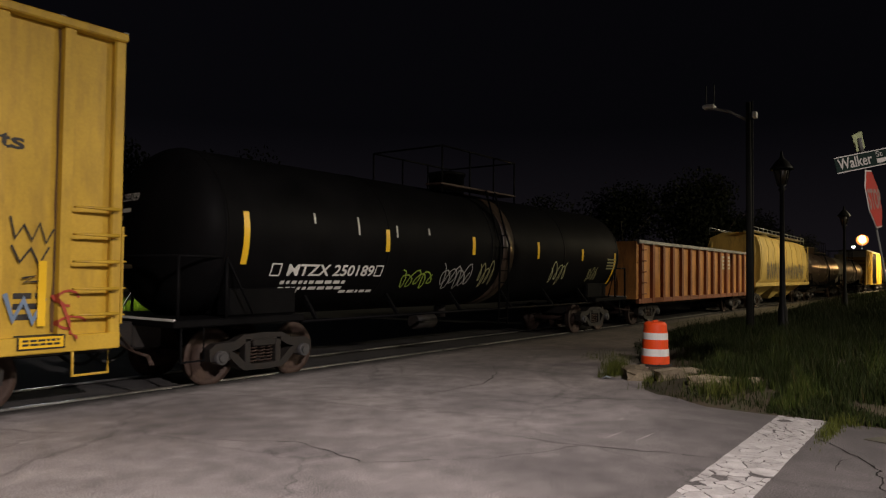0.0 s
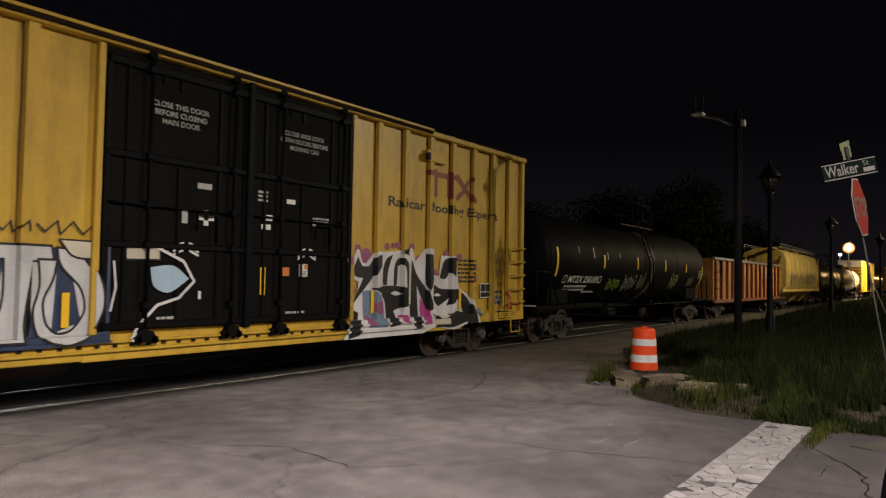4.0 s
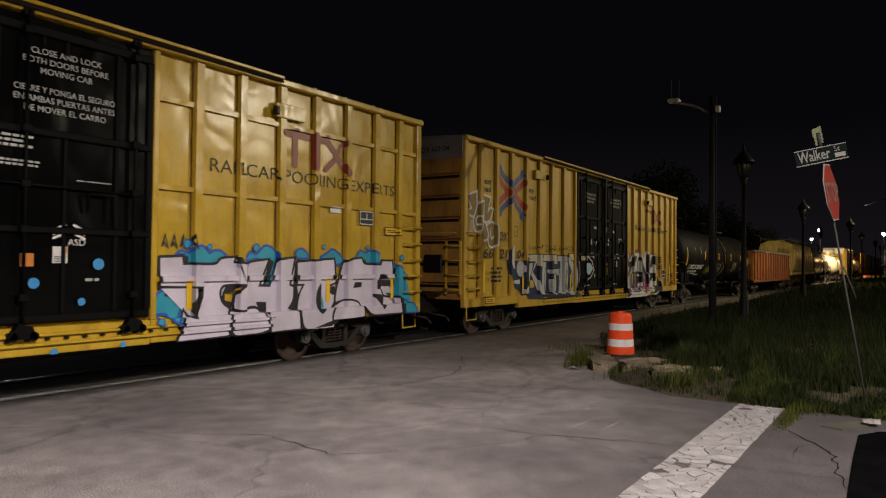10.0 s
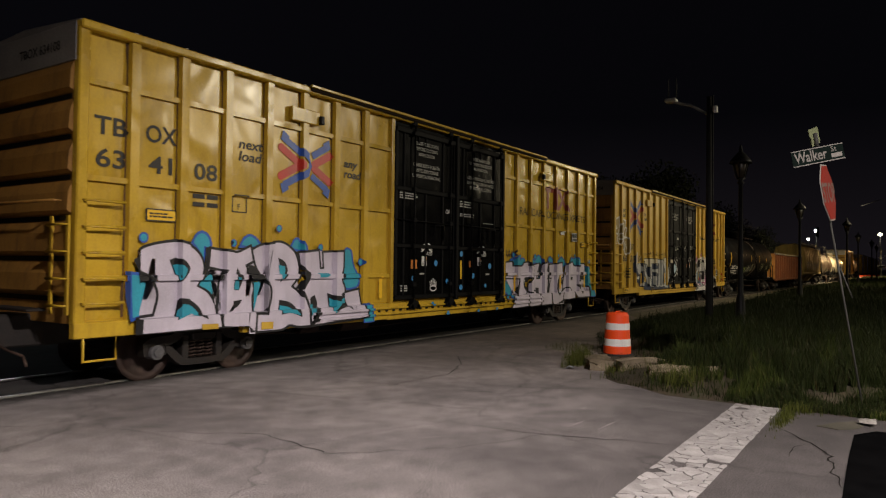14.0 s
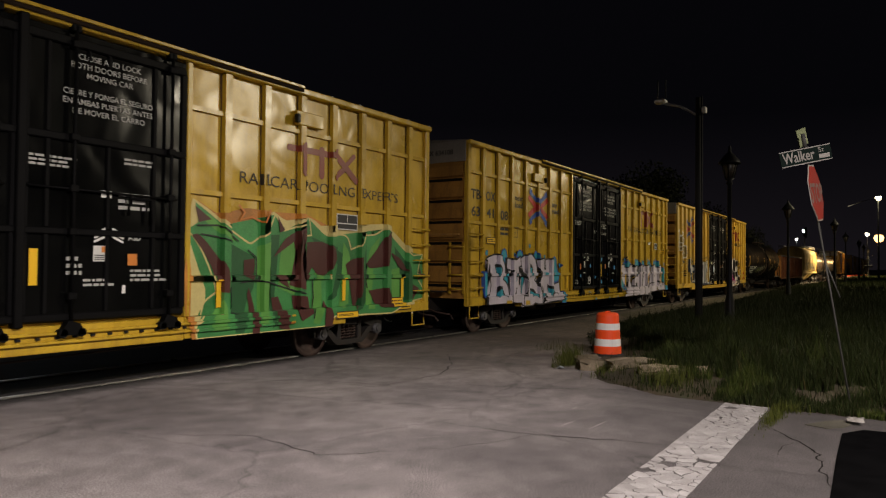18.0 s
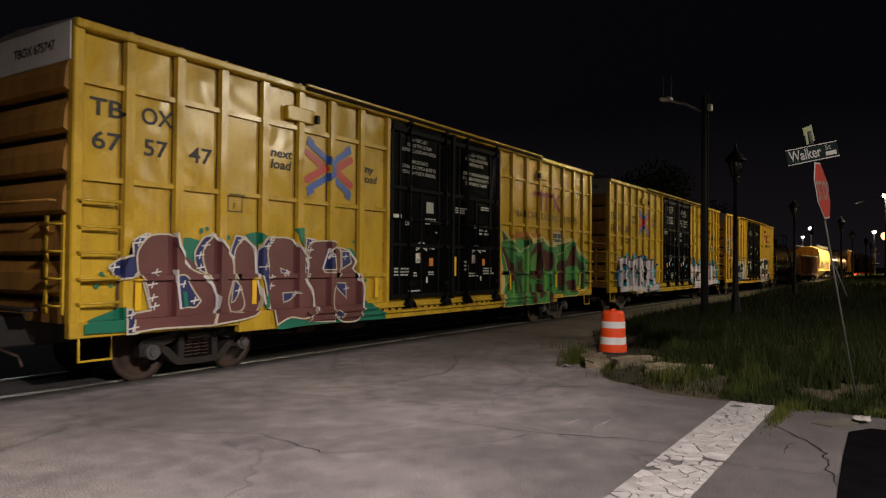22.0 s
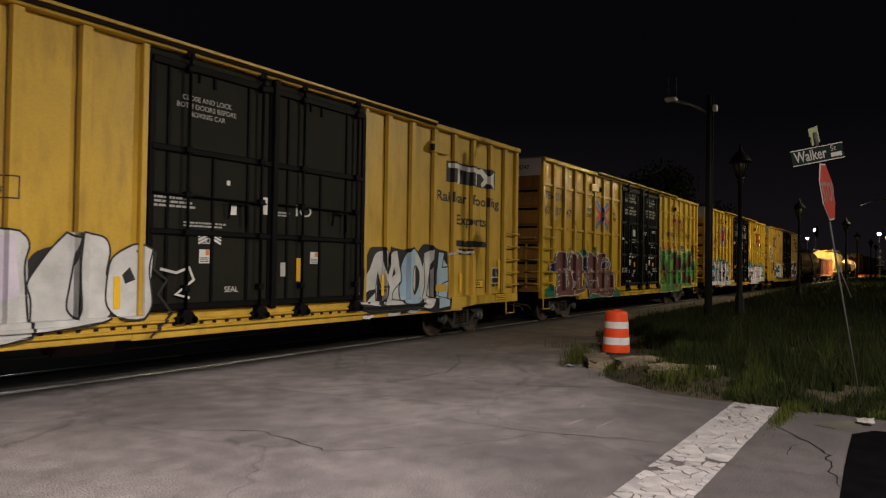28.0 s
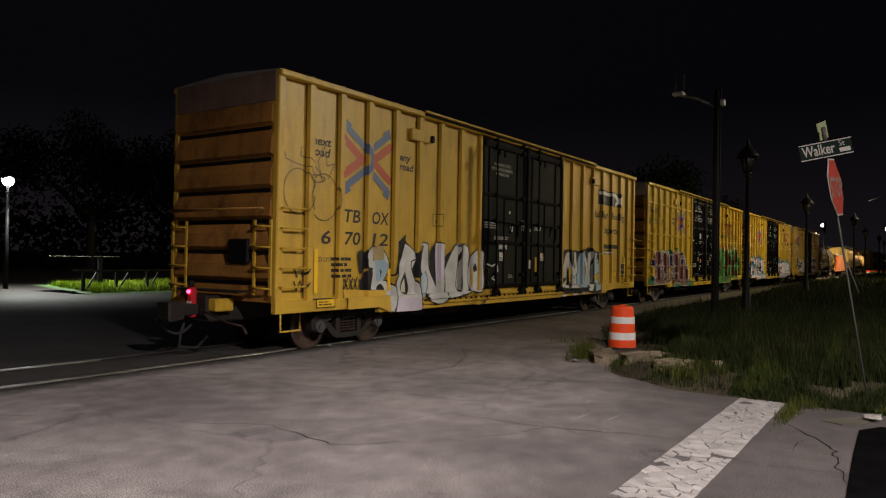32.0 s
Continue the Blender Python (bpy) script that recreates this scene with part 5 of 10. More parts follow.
sp(CYAN, [(2.69, 1.34), (2.77, 1.43), (2.87, 1.46), (3.47, 1.44), (3.33, 1.19), (3.28, 1.07), (3.16, 1.17), (3.06, 0.92), (2.97, 0.98), (2.89, 1.1), (2.69, 1.08)], edge=BLUE, w=0.022)
sp.dot(CYAN, 3.26, 2.17, 0.06, BLUE)
sp.dot(CYAN, 3.68, 2.13, 0.04, BLUE)
sp.dot(CYAN, 4.65, 2.14, 0.06, BLUE)
sp.dot(CYAN, 6.34, 2.2, 0.04, BLUE)
sp.dot(CYAN, 2.75, 0.98, 0.05, BLUE)
sp.dot(CYAN, 7.63, 2.22, 0.04, BLUE)
sp.dot(CYAN, 8.68, 2.02, 0.05, BLUE)
sp(INK, [(2.88, 1.5), (3.55, 1.48), (3.45, 1.33), (2.86, 1.36)], name="letter_shade")
sp(INK, [(3.95, 1.52), (4.27, 1.52), (4.15, 1.38), (3.98, 1.38), (3.98, 1.26), (4.17, 1.21), (4.08, 1.11), (3.92, 1.22), (3.87, 1.37)], name="letter_shade")
sp(INK, [(3.18, 1.98), (3.27, 1.97), (3.27, 1.85), (3.19, 1.86)], name="letter_shade")
sp(INK, [(4.19, 1.98), (4.28, 1.97), (4.32, 1.88), (4.18, 1.88)], name="letter_shade")
sp(INK, [(4.93, 1.96), (5.05, 1.9), (4.86, 1.48), (4.7, 1.48)], name="letter_shade")
sp(INK, [(5.49, 1.83), (5.65, 1.9), (5.74, 1.49), (5.66, 1.28), (5.6, 1.05), (5.4, 1.07), (5.41, 1.17), (5.53, 1.22)], name="letter_shade")
sp(LILAC, [(2.76, 1.96), (3.17, 1.98), (3.19, 1.86), (3.81, 1.85), (3.87, 1.96), (4.19, 1.98), (4.17, 1.89), (4.39, 1.87), (4.38, 1.5), (3.94, 1.51), (3.88, 1.39), (3.92, 1.23), (4.09, 1.12), (3.99, 0.74), (4.02, 0.7), (4, 0.67), (3.02, 0.65), (3.02, 0.72), (3.11, 0.86), (3.19, 1.14), (3.27, 1.03), (3.38, 1.01), (3.33, 1.19), (3.42, 1.36), (3.54, 1.48), (2.77, 1.5), (2.75, 1.9)], edge=INK, w=0.022, name="graffiti_letter")
sp(LILAC, [(4.48, 1.9), (4.93, 1.95), (4.72, 1.49), (4.95, 1.48), (5.11, 1.95), (5.56, 1.99), (5.44, 1.49), (5.54, 1.46), (5.53, 1.2), (5.42, 1.07), (5.6, 1.01), (5.63, 0.67), (4.91, 0.66), (4.85, 0.92), (4.65, 1.13), (4.48, 1.12), (4.33, 1.06), (4.22, 1.07), (4.15, 1.13), (4.18, 1.36), (4.32, 1.48), (4.42, 1.51), (4.43, 1.83)], edge=INK, w=0.022, name="graffiti_letter")
sp(LILAC, [(4.08, 1.09), (4.33, 1.06), (4.48, 1.11), (4.67, 1.12), (4.85, 0.92), (4.87, 0.71), (4.72, 0.67), (4.11, 0.65), (4.03, 0.77)], edge=INK, w=0.02, name="graffiti_letter")
sp(INK, [(4.64, 1.21), (4.87, 1.2), (4.88, 0.95), (4.67, 1.12)], name="letter_shade")
sp(LILAC, [(5.6, 1.91), (6.61, 1.98), (6.67, 1.51), (6.45, 1.44), (6.45, 1.35), (6.63, 1.29), (6.61, 1.1), (6.46, 0.93), (6.49, 0.66), (5.76, 0.64), (5.67, 0.73), (5.6, 1.05), (5.66, 1.32), (5.77, 1.48), (5.61, 1.48)], edge=INK, w=0.022, name="graffiti_letter")
sp(INK, [(6.23, 1.59), (6.04, 1.41), (6, 1.17), (6.07, 0.99), (6.19, 0.92), (6.31, 1.01), (6.31, 1.15), (6.19, 1.34), (6.21, 1.48)], name="letter_shade")
sp(CYAN, [(6.17, 1.35), (6.13, 1.2), (6.19, 1.02), (6.3, 1.01), (6.29, 1.15)])
sp(INK, [(6.44, 1.42), (6.6, 1.45), (6.66, 1.36), (6.58, 1.26), (6.44, 1.34)], name="letter_shade")
sp(LILAC, [(6.83, 1.89), (6.94, 1.96), (7.43, 2.01), (7.49, 1.88), (8.05, 1.87), (8.08, 1.96), (8.45, 1.96), (8.49, 1.52), (7.84, 1.53), (7.84, 1.38), (8.06, 1.36), (8.13, 1.19), (8.64, 1.17), (8.71, 0.81), (7.64, 0.81), (7.27, 1.14), (6.9, 1.16), (6.63, 1.11), (6.63, 1.28), (6.73, 1.58)], edge=INK, w=0.022, name="graffiti_letter")
sp(LILAC, [(6.53, 1.03), (6.69, 1.1), (6.9, 1.18), (7.33, 1.13), (7.42, 0.98), (7.43, 0.8), (6.88, 0.77), (6.78, 0.66), (6.51, 0.69), (6.46, 0.86)], edge=INK, w=0.02, name="graffiti_letter")
sp(INK, [(7.21, 1.51), (7.44, 1.51), (7.41, 1.41), (7.17, 1.39)], name="letter_shade")
sp(INK, [(7.82, 1.53), (8.51, 1.52), (8.51, 1.4), (7.87, 1.42)], name="letter_shade")
sp(INK, [(7.78, 1.26), (8.14, 1.23), (8.14, 0.99), (8.04, 0.92), (7.97, 1.02), (7.78, 1.17)], name="letter_shade")
sp(INK, [(8.64, 1.17), (8.79, 1.13), (8.82, 0.8), (8.71, 0.81)], name="letter_shade")
sp(INK, [(7.49, 2.01), (7.58, 1.89), (7.48, 1.88)], name="letter_shade")
sp(CYAN, [(-7.57, 2.17), (-7.5, 2.31), (-7.38, 2.36), (-7.26, 2.3), (-7.2, 2.15), (-7.24, 2.08), (-7.33, 2.1), (-7.34, 1.83), (-7.45, 2.06)], edge=BLUE, w=0.022)
sp(CYAN, [(-6.63, 2.13), (-6.54, 2.28), (-6.41, 2.35), (-6.27, 2.29), (-6.17, 2.18), (-6.38, 2.1), (-6.56, 2.14)], edge=BLUE, w=0.022)
sp(CYAN, [(-5.46, 2.15), (-5.36, 2.31), (-5.28, 2.33), (-5.14, 2.2), (-5.12, 2.1), (-5.28, 2.09)], edge=BLUE, w=0.022)
sp(CYAN, [(-4.02, 2.1), (-3.93, 2.19), (-3.77, 2.13), (-3.73, 1.85), (-3.6, 1.68), (-3.51, 1.51), (-3.59, 1.38), (-3.97, 1.34), (-4.16, 1.62), (-4.01, 1.77)], edge=BLUE, w=0.022)
sp(CYAN, [(-8.68, 1.7), (-8.52, 1.68), (-8.33, 1.63), (-8.24, 1.38), (-8.29, 1.07), (-8.49, 1.07), (-8.65, 1.02), (-8.67, 1.36)], edge=BLUE, w=0.022)
sp(CYAN, [(-3.52, 1.03), (-3.22, 1.04), (-3.17, 0.66), (-3.47, 0.66)], edge=BLUE, w=0.022)
sp.dot(CYAN, -8.42, 2.22, 0.06, BLUE)
sp.dot(CYAN, -6.76, 2.19, 0.05, BLUE)
sp.dot(CYAN, -5.75, 2.48, 0.05, BLUE)
sp.dot(CYAN, -4.68, 2.17, 0.05, BLUE)
sp.dot(CYAN, -3.5, 1.9, 0.06, BLUE)
sp(INK, [(-8.64, 1.89), (-8.56, 1.94), (-8.47, 1.7), (-8.32, 1.68), (-8.14, 1.38), (-8.25, 1.05), (-8.35, 1.06), (-8.26, 1.38), (-8.4, 1.57), (-8.53, 1.53), (-8.55, 1.73)], name="letter_shade")
sp(INK, [(-8.59, 1.06), (-8.48, 1.06), (-8.49, 0.78), (-8.6, 0.78)], name="letter_shade")
sp(INK, [(-7.32, 2.1), (-7.23, 2.11), (-7.25, 1.78), (-6.94, 1.73), (-7.14, 1.24), (-7.22, 1.32), (-7.13, 1.67), (-7.32, 1.69)], name="letter_shade")
sp(LILAC, [(-8.56, 1.93), (-8.48, 2.07), (-8.21, 2.15), (-7.85, 2.2), (-7.78, 2.17), (-7.61, 2.14), (-7.41, 1.99), (-7.33, 1.79), (-7.37, 1.63), (-7.46, 1.49), (-7.26, 1.4), (-7.11, 1.18), (-7.04, 0.8), (-8.5, 0.79), (-8.49, 1.05), (-8.25, 1.07), (-8.16, 1.38), (-8.3, 1.65), (-8.49, 1.71)], edge=INK, w=0.022, name="graffiti_letter")
sp(CYAN, [(-7.46, 1.49), (-7.35, 1.68), (-7.11, 1.69), (-7.18, 1.32), (-7.26, 1.4)], edge=INK, w=0.015)
sp(LILAC, [(-7.24, 2.1), (-6.73, 2.04), (-6.65, 2.05), (-6.4, 2.16), (-6.31, 1.89), (-6.49, 1.82), (-6.3, 1.44), (-6.36, 1.29), (-6.33, 1), (-6.12, 0.98), (-6.35, 0.79), (-6.35, 0.66), (-6.49, 0.66), (-6.51, 0.76), (-7.04, 0.81), (-7.11, 1.18), (-7.06, 1.62), (-6.96, 1.73), (-7.27, 1.78)], edge=INK, w=0.022, name="graffiti_letter")
sp(CYAN, [(-6.32, 1.53), (-6.14, 1.54), (-6.01, 1.39), (-6.1, 0.99), (-6.32, 1), (-6.29, 1.33)])
sp(INK, [(-6.46, 1.83), (-6.33, 1.82), (-6.14, 1.67), (-5.97, 1.43), (-6.07, 0.98), (-6.17, 0.99), (-6.08, 1.36), (-6.18, 1.54), (-6.37, 1.55)], name="letter_shade")
sp(LILAC, [(-6.38, 2.09), (-6.2, 2.18), (-5.96, 2.22), (-5.74, 2.26), (-5.54, 2.2), (-5.33, 2.05), (-5.24, 1.78), (-5.26, 1.61), (-5.42, 1.44), (-5.23, 1.33), (-5.07, 1.09), (-5.03, 0.7), (-5.38, 0.7), (-5.58, 0.76), (-5.75, 0.67), (-6.35, 0.68), (-6.33, 1), (-6.08, 0.98), (-5.97, 1.41), (-6.3, 1.78)], edge=INK, w=0.022, name="graffiti_letter")
sp(LILAC, [(-5.28, 2.07), (-4.73, 2.12), (-4.69, 1.78), (-4.61, 1.78), (-4.64, 2.09), (-4.02, 2.12), (-4.01, 1.74), (-4.1, 1.6), (-3.97, 1.39), (-3.97, 1.3), (-3.56, 1.36), (-3.48, 1.03), (-3.35, 0.85), (-3.44, 0.77), (-5.03, 0.7), (-5.04, 1.05), (-5.23, 1.37), (-5.02, 1.65), (-5.22, 1.76)], edge=INK, w=0.022, name="graffiti_letter")
sp(INK, [(-7.99, 1.89), (-7.88, 1.94), (-7.74, 1.87), (-7.67, 1.76), (-7.75, 1.63), (-7.84, 1.55), (-7.95, 1.81)], name="letter_shade")
sp(INK, [(-7.83, 1.31), (-7.63, 1.29), (-7.43, 1.16), (-7.33, 0.96), (-7.6, 1.08), (-7.9, 0.98), (-7.81, 1.21)], name="letter_shade")
sp(INK, [(-6.69, 1.78), (-6.56, 1.58), (-6.65, 1.4), (-6.77, 1.41)], name="letter_shade")
sp(INK, [(-6.8, 1.22), (-6.58, 1.24), (-6.67, 1.11), (-6.93, 1.05), (-6.76, 1.15)], name="letter_shade")
sp(INK, [(-5.78, 1.96), (-5.61, 1.9), (-5.53, 1.74), (-5.6, 1.61), (-5.72, 1.52), (-5.65, 1.71)], name="letter_shade")
sp(INK, [(-5.74, 1.21), (-5.46, 1.16), (-5.28, 1.01), (-5.26, 0.88), (-5.54, 0.98), (-5.77, 0.95)], name="letter_shade")
sp(INK, [(-5.04, 1.19), (-4.84, 1.27), (-4.75, 1.08), (-4.83, 0.78), (-5.03, 0.69), (-4.92, 0.89), (-4.9, 1.11)], name="letter_shade")
sp(INK, [(-4.51, 1.3), (-4.21, 1.21), (-3.99, 1.31), (-3.98, 1.13), (-3.82, 0.93), (-3.99, 1.04), (-4.42, 0.9), (-4.39, 1.11)], name="letter_shade")
sp(INK, [(-5.24, 1.72), (-4.99, 1.7), (-5.05, 1.57), (-5.23, 1.37), (-5.34, 1.41), (-5.16, 1.59)], name="letter_shade")
sp(CYAN, [(-7.94, 1.82), (-7.81, 1.83), (-7.73, 1.75), (-7.77, 1.65), (-7.84, 1.58)])
sp(CYAN, [(-7.81, 1.22), (-7.59, 1.19), (-7.45, 1.05), (-7.49, 1.01), (-7.62, 1.08), (-7.88, 0.99)])
sp(CYAN, [(-6.71, 1.63), (-6.65, 1.61), (-6.65, 1.41), (-6.76, 1.42)])
sp(CYAN, [(-5.77, 1.83), (-5.62, 1.81), (-5.6, 1.69), (-5.72, 1.55)])
sp(CYAN, [(-5.73, 1.11), (-5.49, 1.07), (-5.33, 0.96), (-5.3, 0.91), (-5.56, 0.98), (-5.75, 0.97)])
sp(CYAN, [(-5.03, 1.07), (-4.9, 1.1), (-4.9, 0.94), (-5.02, 0.9)])
sp(CYAN, [(-4.45, 1.2), (-4.21, 1.11), (-4, 1.19), (-3.99, 1.08), (-4.15, 1.08), (-4.42, 0.91)])
sp(CYAN, [(-4.77, 1.68), (-4.46, 1.68), (-4.52, 1.6), (-4.75, 1.6)])
sp(TOUCH_UP, [(-7.47, 0.89), (-7.15, 0.88), (-7.15, 0.8), (-7.46, 0.8)], name="touch_up")
sp(TOUCH_UP, [(-6.25, 0.85), (-5.98, 0.84), (-5.98, 0.72), (-6.25, 0.72)], name="touch_up")

# third boxcar: chunky brown letters with navy sides
sp = Spray(car_c, True, "chunky brown letters edged in white over navy")
sp(TEAL, [(-7.66, 2.23), (-7.53, 2.25), (-7.33, 2.21), (-7.29, 2.15), (-7.44, 2), (-7.45, 1.79), (-7.55, 1.82), (-7.67, 2.05)])
sp(TEAL, [(-6.37, 2.34), (-6.13, 2.4), (-5.96, 2.33), (-6.13, 2.14), (-6.29, 2.25)])
sp(TEAL, [(-5.22, 2.49), (-5.1, 2.52), (-4.95, 2.48), (-4.99, 2.1), (-5.17, 2.3)])
sp(TEAL, [(-3.73, 2.16), (-3.57, 2.16), (-3.48, 2.05), (-3.47, 1.86), (-3.57, 1.86)])
sp(TEAL, [(-9.26, 0.99), (-9.12, 1.05), (-8.64, 1.21), (-8.63, 0.85), (-9.26, 0.86)])
sp(TEAL, [(-5.74, 0.68), (-5.52, 0.86), (-5.23, 0.88), (-5.03, 0.79), (-3.38, 0.72), (-3.32, 1.19), (-3.06, 1.04), (-2.85, 0.88), (-2.61, 0.82), (-2.57, 0.67), (-4.92, 0.7), (-5.6, 0.66)])
sp.dot(TEAL, -8.97, 1.68, 0.04)
sp.dot(TEAL, -9.04, 1.51, 0.04)
sp.dot(TEAL, -8.82, 1.51, 0.03)
sp.dot(TEAL, -6.75, 2.29, 0.03)
sp.dot(TEAL, -7.29, 2.37, 0.04)
sp.dot(TEAL, -7.29, 2.35, 0.04)
sp.dot(TEAL, -7.18, 2.4, 0.04)
sp.dot(TEAL, -6.75, 2.27, 0.04)
sp.dot(TEAL, -3.55, 2.3, 0.04)
sp.dot(TEAL, -3.35, 1.5, 0.04)
sp.dot(TEAL, -3.15, 1.51, 0.04)
sp(DEEP_BLUE, [(-8.86, 1.79), (-8.65, 1.93), (-8.53, 1.95), (-8.56, 2.12), (-8.36, 2.25), (-8.22, 2.28), (-8.16, 2.18), (-8.41, 1.64), (-8.75, 1.6)], edge=CREAM, w=0.016)
sp(DEEP_BLUE, [(-8.34, 1.64), (-8.08, 1.68), (-8, 1.1), (-8.19, 1.11)], edge=CREAM, w=0.016)
sp(DEEP_BLUE, [(-8.63, 1.17), (-8.51, 1.16), (-8.47, 0.81), (-8.63, 0.81)], edge=CREAM, w=0.016)
sp(DEEP_BLUE, [(-7.44, 2), (-7.26, 2.27), (-7.03, 2.32), (-7.01, 2.16), (-7.17, 1.67), (-7.38, 1.74)], edge=CREAM, w=0.016)
sp(DEEP_BLUE, [(-6.73, 2.01), (-6.6, 2.31), (-6.39, 2.29), (-6.52, 2.05), (-6.65, 1.92)], edge=CREAM, w=0.016)
sp(DEEP_BLUE, [(-7.1, 1.57), (-6.92, 1.6), (-6.91, 1.23), (-7, 1.05), (-7.03, 1.39)], edge=CREAM, w=0.016)
sp(DEEP_BLUE, [(-6.13, 2.06), (-5.99, 2.3), (-5.72, 2.33), (-5.63, 1.59), (-5.77, 1), (-5.93, 1.12), (-6.03, 1.6), (-6.13, 1.67)], edge=CREAM, w=0.016)
sp(DEEP_BLUE, [(-4.93, 2.1), (-4.92, 2.33), (-4.68, 2.3), (-4.69, 1.8), (-4.93, 1.8)], edge=CREAM, w=0.016)
sp(DEEP_BLUE, [(-5.16, 2.05), (-4.91, 2.01), (-4.82, 1.67), (-4.97, 1.5)], edge=CREAM, w=0.016)
sp(BROWN, [(-8.44, 1.97), (-8.37, 2.11), (-8.22, 2.27), (-7.85, 2.29), (-7.77, 2.19), (-7.72, 2.05), (-7.59, 1.87), (-7.48, 1.74), (-7.28, 1.67), (-7.1, 1.57), (-6.99, 1.39), (-6.99, 1.17), (-7.05, 1.03), (-7.12, 0.84), (-8.18, 0.86), (-8.52, 0.83), (-8.51, 1.1), (-8.19, 1.13), (-8.26, 1.53), (-8.38, 1.64), (-8.42, 1.74)], edge=CREAM, w=0.014, name="graffiti_letter")
sp(BROWN, [(-7.25, 2.12), (-7.05, 2.29), (-6.9, 2.16), (-6.65, 1.92), (-6.63, 1.6), (-6.76, 1.22), (-6.69, 1.03), (-6.48, 1.02), (-6.38, 1.14), (-6.49, 1.44), (-6.63, 1.63), (-6.64, 2.08), (-6.43, 2.28), (-6.19, 2.09), (-6.18, 1.69), (-6.06, 1.36), (-6.08, 1.06), (-6.24, 0.94), (-6.57, 0.89), (-7.08, 0.85), (-6.99, 1.17), (-7.01, 1.45), (-7.19, 1.67), (-7.28, 1.91)], edge=CREAM, w=0.014, name="graffiti_letter")
sp(BROWN, [(-6, 2.07), (-5.83, 2.31), (-5.32, 2.32), (-5.06, 2.05), (-4.93, 1.8), (-4.95, 1.5), (-4.76, 1.33), (-4.71, 0.94), (-5.03, 0.8), (-5.42, 0.89), (-5.74, 0.75), (-5.8, 1), (-5.87, 1.28), (-5.91, 1.67)], edge=CREAM, w=0.014, name="graffiti_letter")
sp(BROWN, [(-4.81, 2.27), (-4.21, 2.3), (-4.15, 2.19), (-4.31, 2.12), (-4.47, 1.74), (-4.41, 1.67), (-3.93, 1.69), (-4.21, 0.91), (-4.22, 0.72), (-4.97, 0.76), (-4.71, 0.97), (-4.73, 1.37), (-4.92, 1.54), (-4.84, 1.8), (-4.91, 2.1)], edge=CREAM, w=0.014, name="graffiti_letter")
sp(BROWN, [(-4.15, 2.19), (-3.73, 2.13), (-3.5, 1.9), (-3.59, 1.74), (-3.4, 1.62), (-3.33, 1.34), (-3.38, 0.86), (-3.53, 0.68), (-4.05, 0.69), (-4.25, 0.91), (-4.24, 1.36), (-3.94, 1.69), (-3.97, 2.13)], edge=CREAM, w=0.014, name="graffiti_letter")
sp(DEEP_BLUE, [(-7.82, 1.65), (-7.61, 1.67), (-7.44, 1.4), (-7.3, 1.24), (-7.4, 1.13), (-7.54, 1.15), (-7.75, 1.14)], edge=CREAM, w=0.012)
sp(DEEP_BLUE, [(-6.63, 1.57), (-6.48, 1.44), (-6.62, 1.2), (-6.69, 1.19)], edge=CREAM, w=0.012)
sp(DEEP_BLUE, [(-5.59, 1.76), (-5.36, 1.69), (-5.54, 1.62)], edge=CREAM, w=0.012)
sp(DEEP_BLUE, [(-5.53, 1.31), (-5.2, 1.32), (-5.33, 1.18), (-5.5, 1.14)], edge=CREAM, w=0.012)
sp(DEEP_BLUE, [(-4.48, 1.73), (-4.34, 2.07), (-4.22, 2.03), (-4.19, 1.73)], edge=CREAM, w=0.012)
sp(DEEP_BLUE, [(-3.94, 2.1), (-3.7, 2.09), (-3.65, 1.86), (-3.93, 1.74)], edge=CREAM, w=0.012)
sp(DEEP_BLUE, [(-4.15, 1.47), (-3.82, 1.46), (-3.79, 1.16), (-4.06, 1.35)], edge=CREAM, w=0.012)
sp(DEEP_BLUE, [(-4.25, 0.96), (-3.92, 0.85), (-4.16, 0.76)], edge=CREAM, w=0.012)
sp(TEAL, [(-7.72, 1.4), (-7.57, 1.39), (-7.54, 1.16), (-7.68, 1.14)])
sp(TEAL, [(-5.98, 1.31), (-5.86, 1.3), (-5.84, 1.07), (-6.02, 1.06)])
sp.line(WHITE_SPRAY, 0.022, [(-7.82, 2.31), (-7.77, 2.11), (-7.62, 1.87), (-7.52, 1.77)])
sp.line(WHITE_SPRAY, 0.022, [(-7.82, 1.74), (-7.8, 1.49), (-7.75, 1.14)])
sp.line(WHITE_SPRAY, 0.022, [(-7.31, 1.64), (-7.1, 1.51), (-6.99, 1.29), (-7, 1.11), (-7.05, 1.03)])
sp.line(WHITE_SPRAY, 0.022, [(-7.07, 2.3), (-6.94, 2.19), (-6.81, 2.06), (-6.65, 1.92)])
sp.line(WHITE_SPRAY, 0.022, [(-6.43, 2.28), (-6.19, 2.1), (-6.18, 1.79), (-6.11, 1.46), (-6.02, 1.13)])
sp.line(WHITE_SPRAY, 0.022, [(-5.32, 2.29), (-5.06, 2.05), (-4.89, 1.84), (-4.92, 1.74)])
sp.line(WHITE_SPRAY, 0.022, [(-4.97, 1.57), (-4.76, 1.33), (-4.69, 0.94)])
sp.line(WHITE_SPRAY, 0.022, [(-4.32, 2.14), (-4.5, 1.74)])
sp.line(WHITE_SPRAY, 0.022, [(-3.76, 2.13), (-3.5, 1.9), (-3.62, 1.74)])
sp.line(WHITE_SPRAY, 0.022, [(-3.53, 1.67), (-3.33, 1.38), (-3.37, 0.91)])
sp.cross(WHITE_SPRAY, -8.81, 1.77)
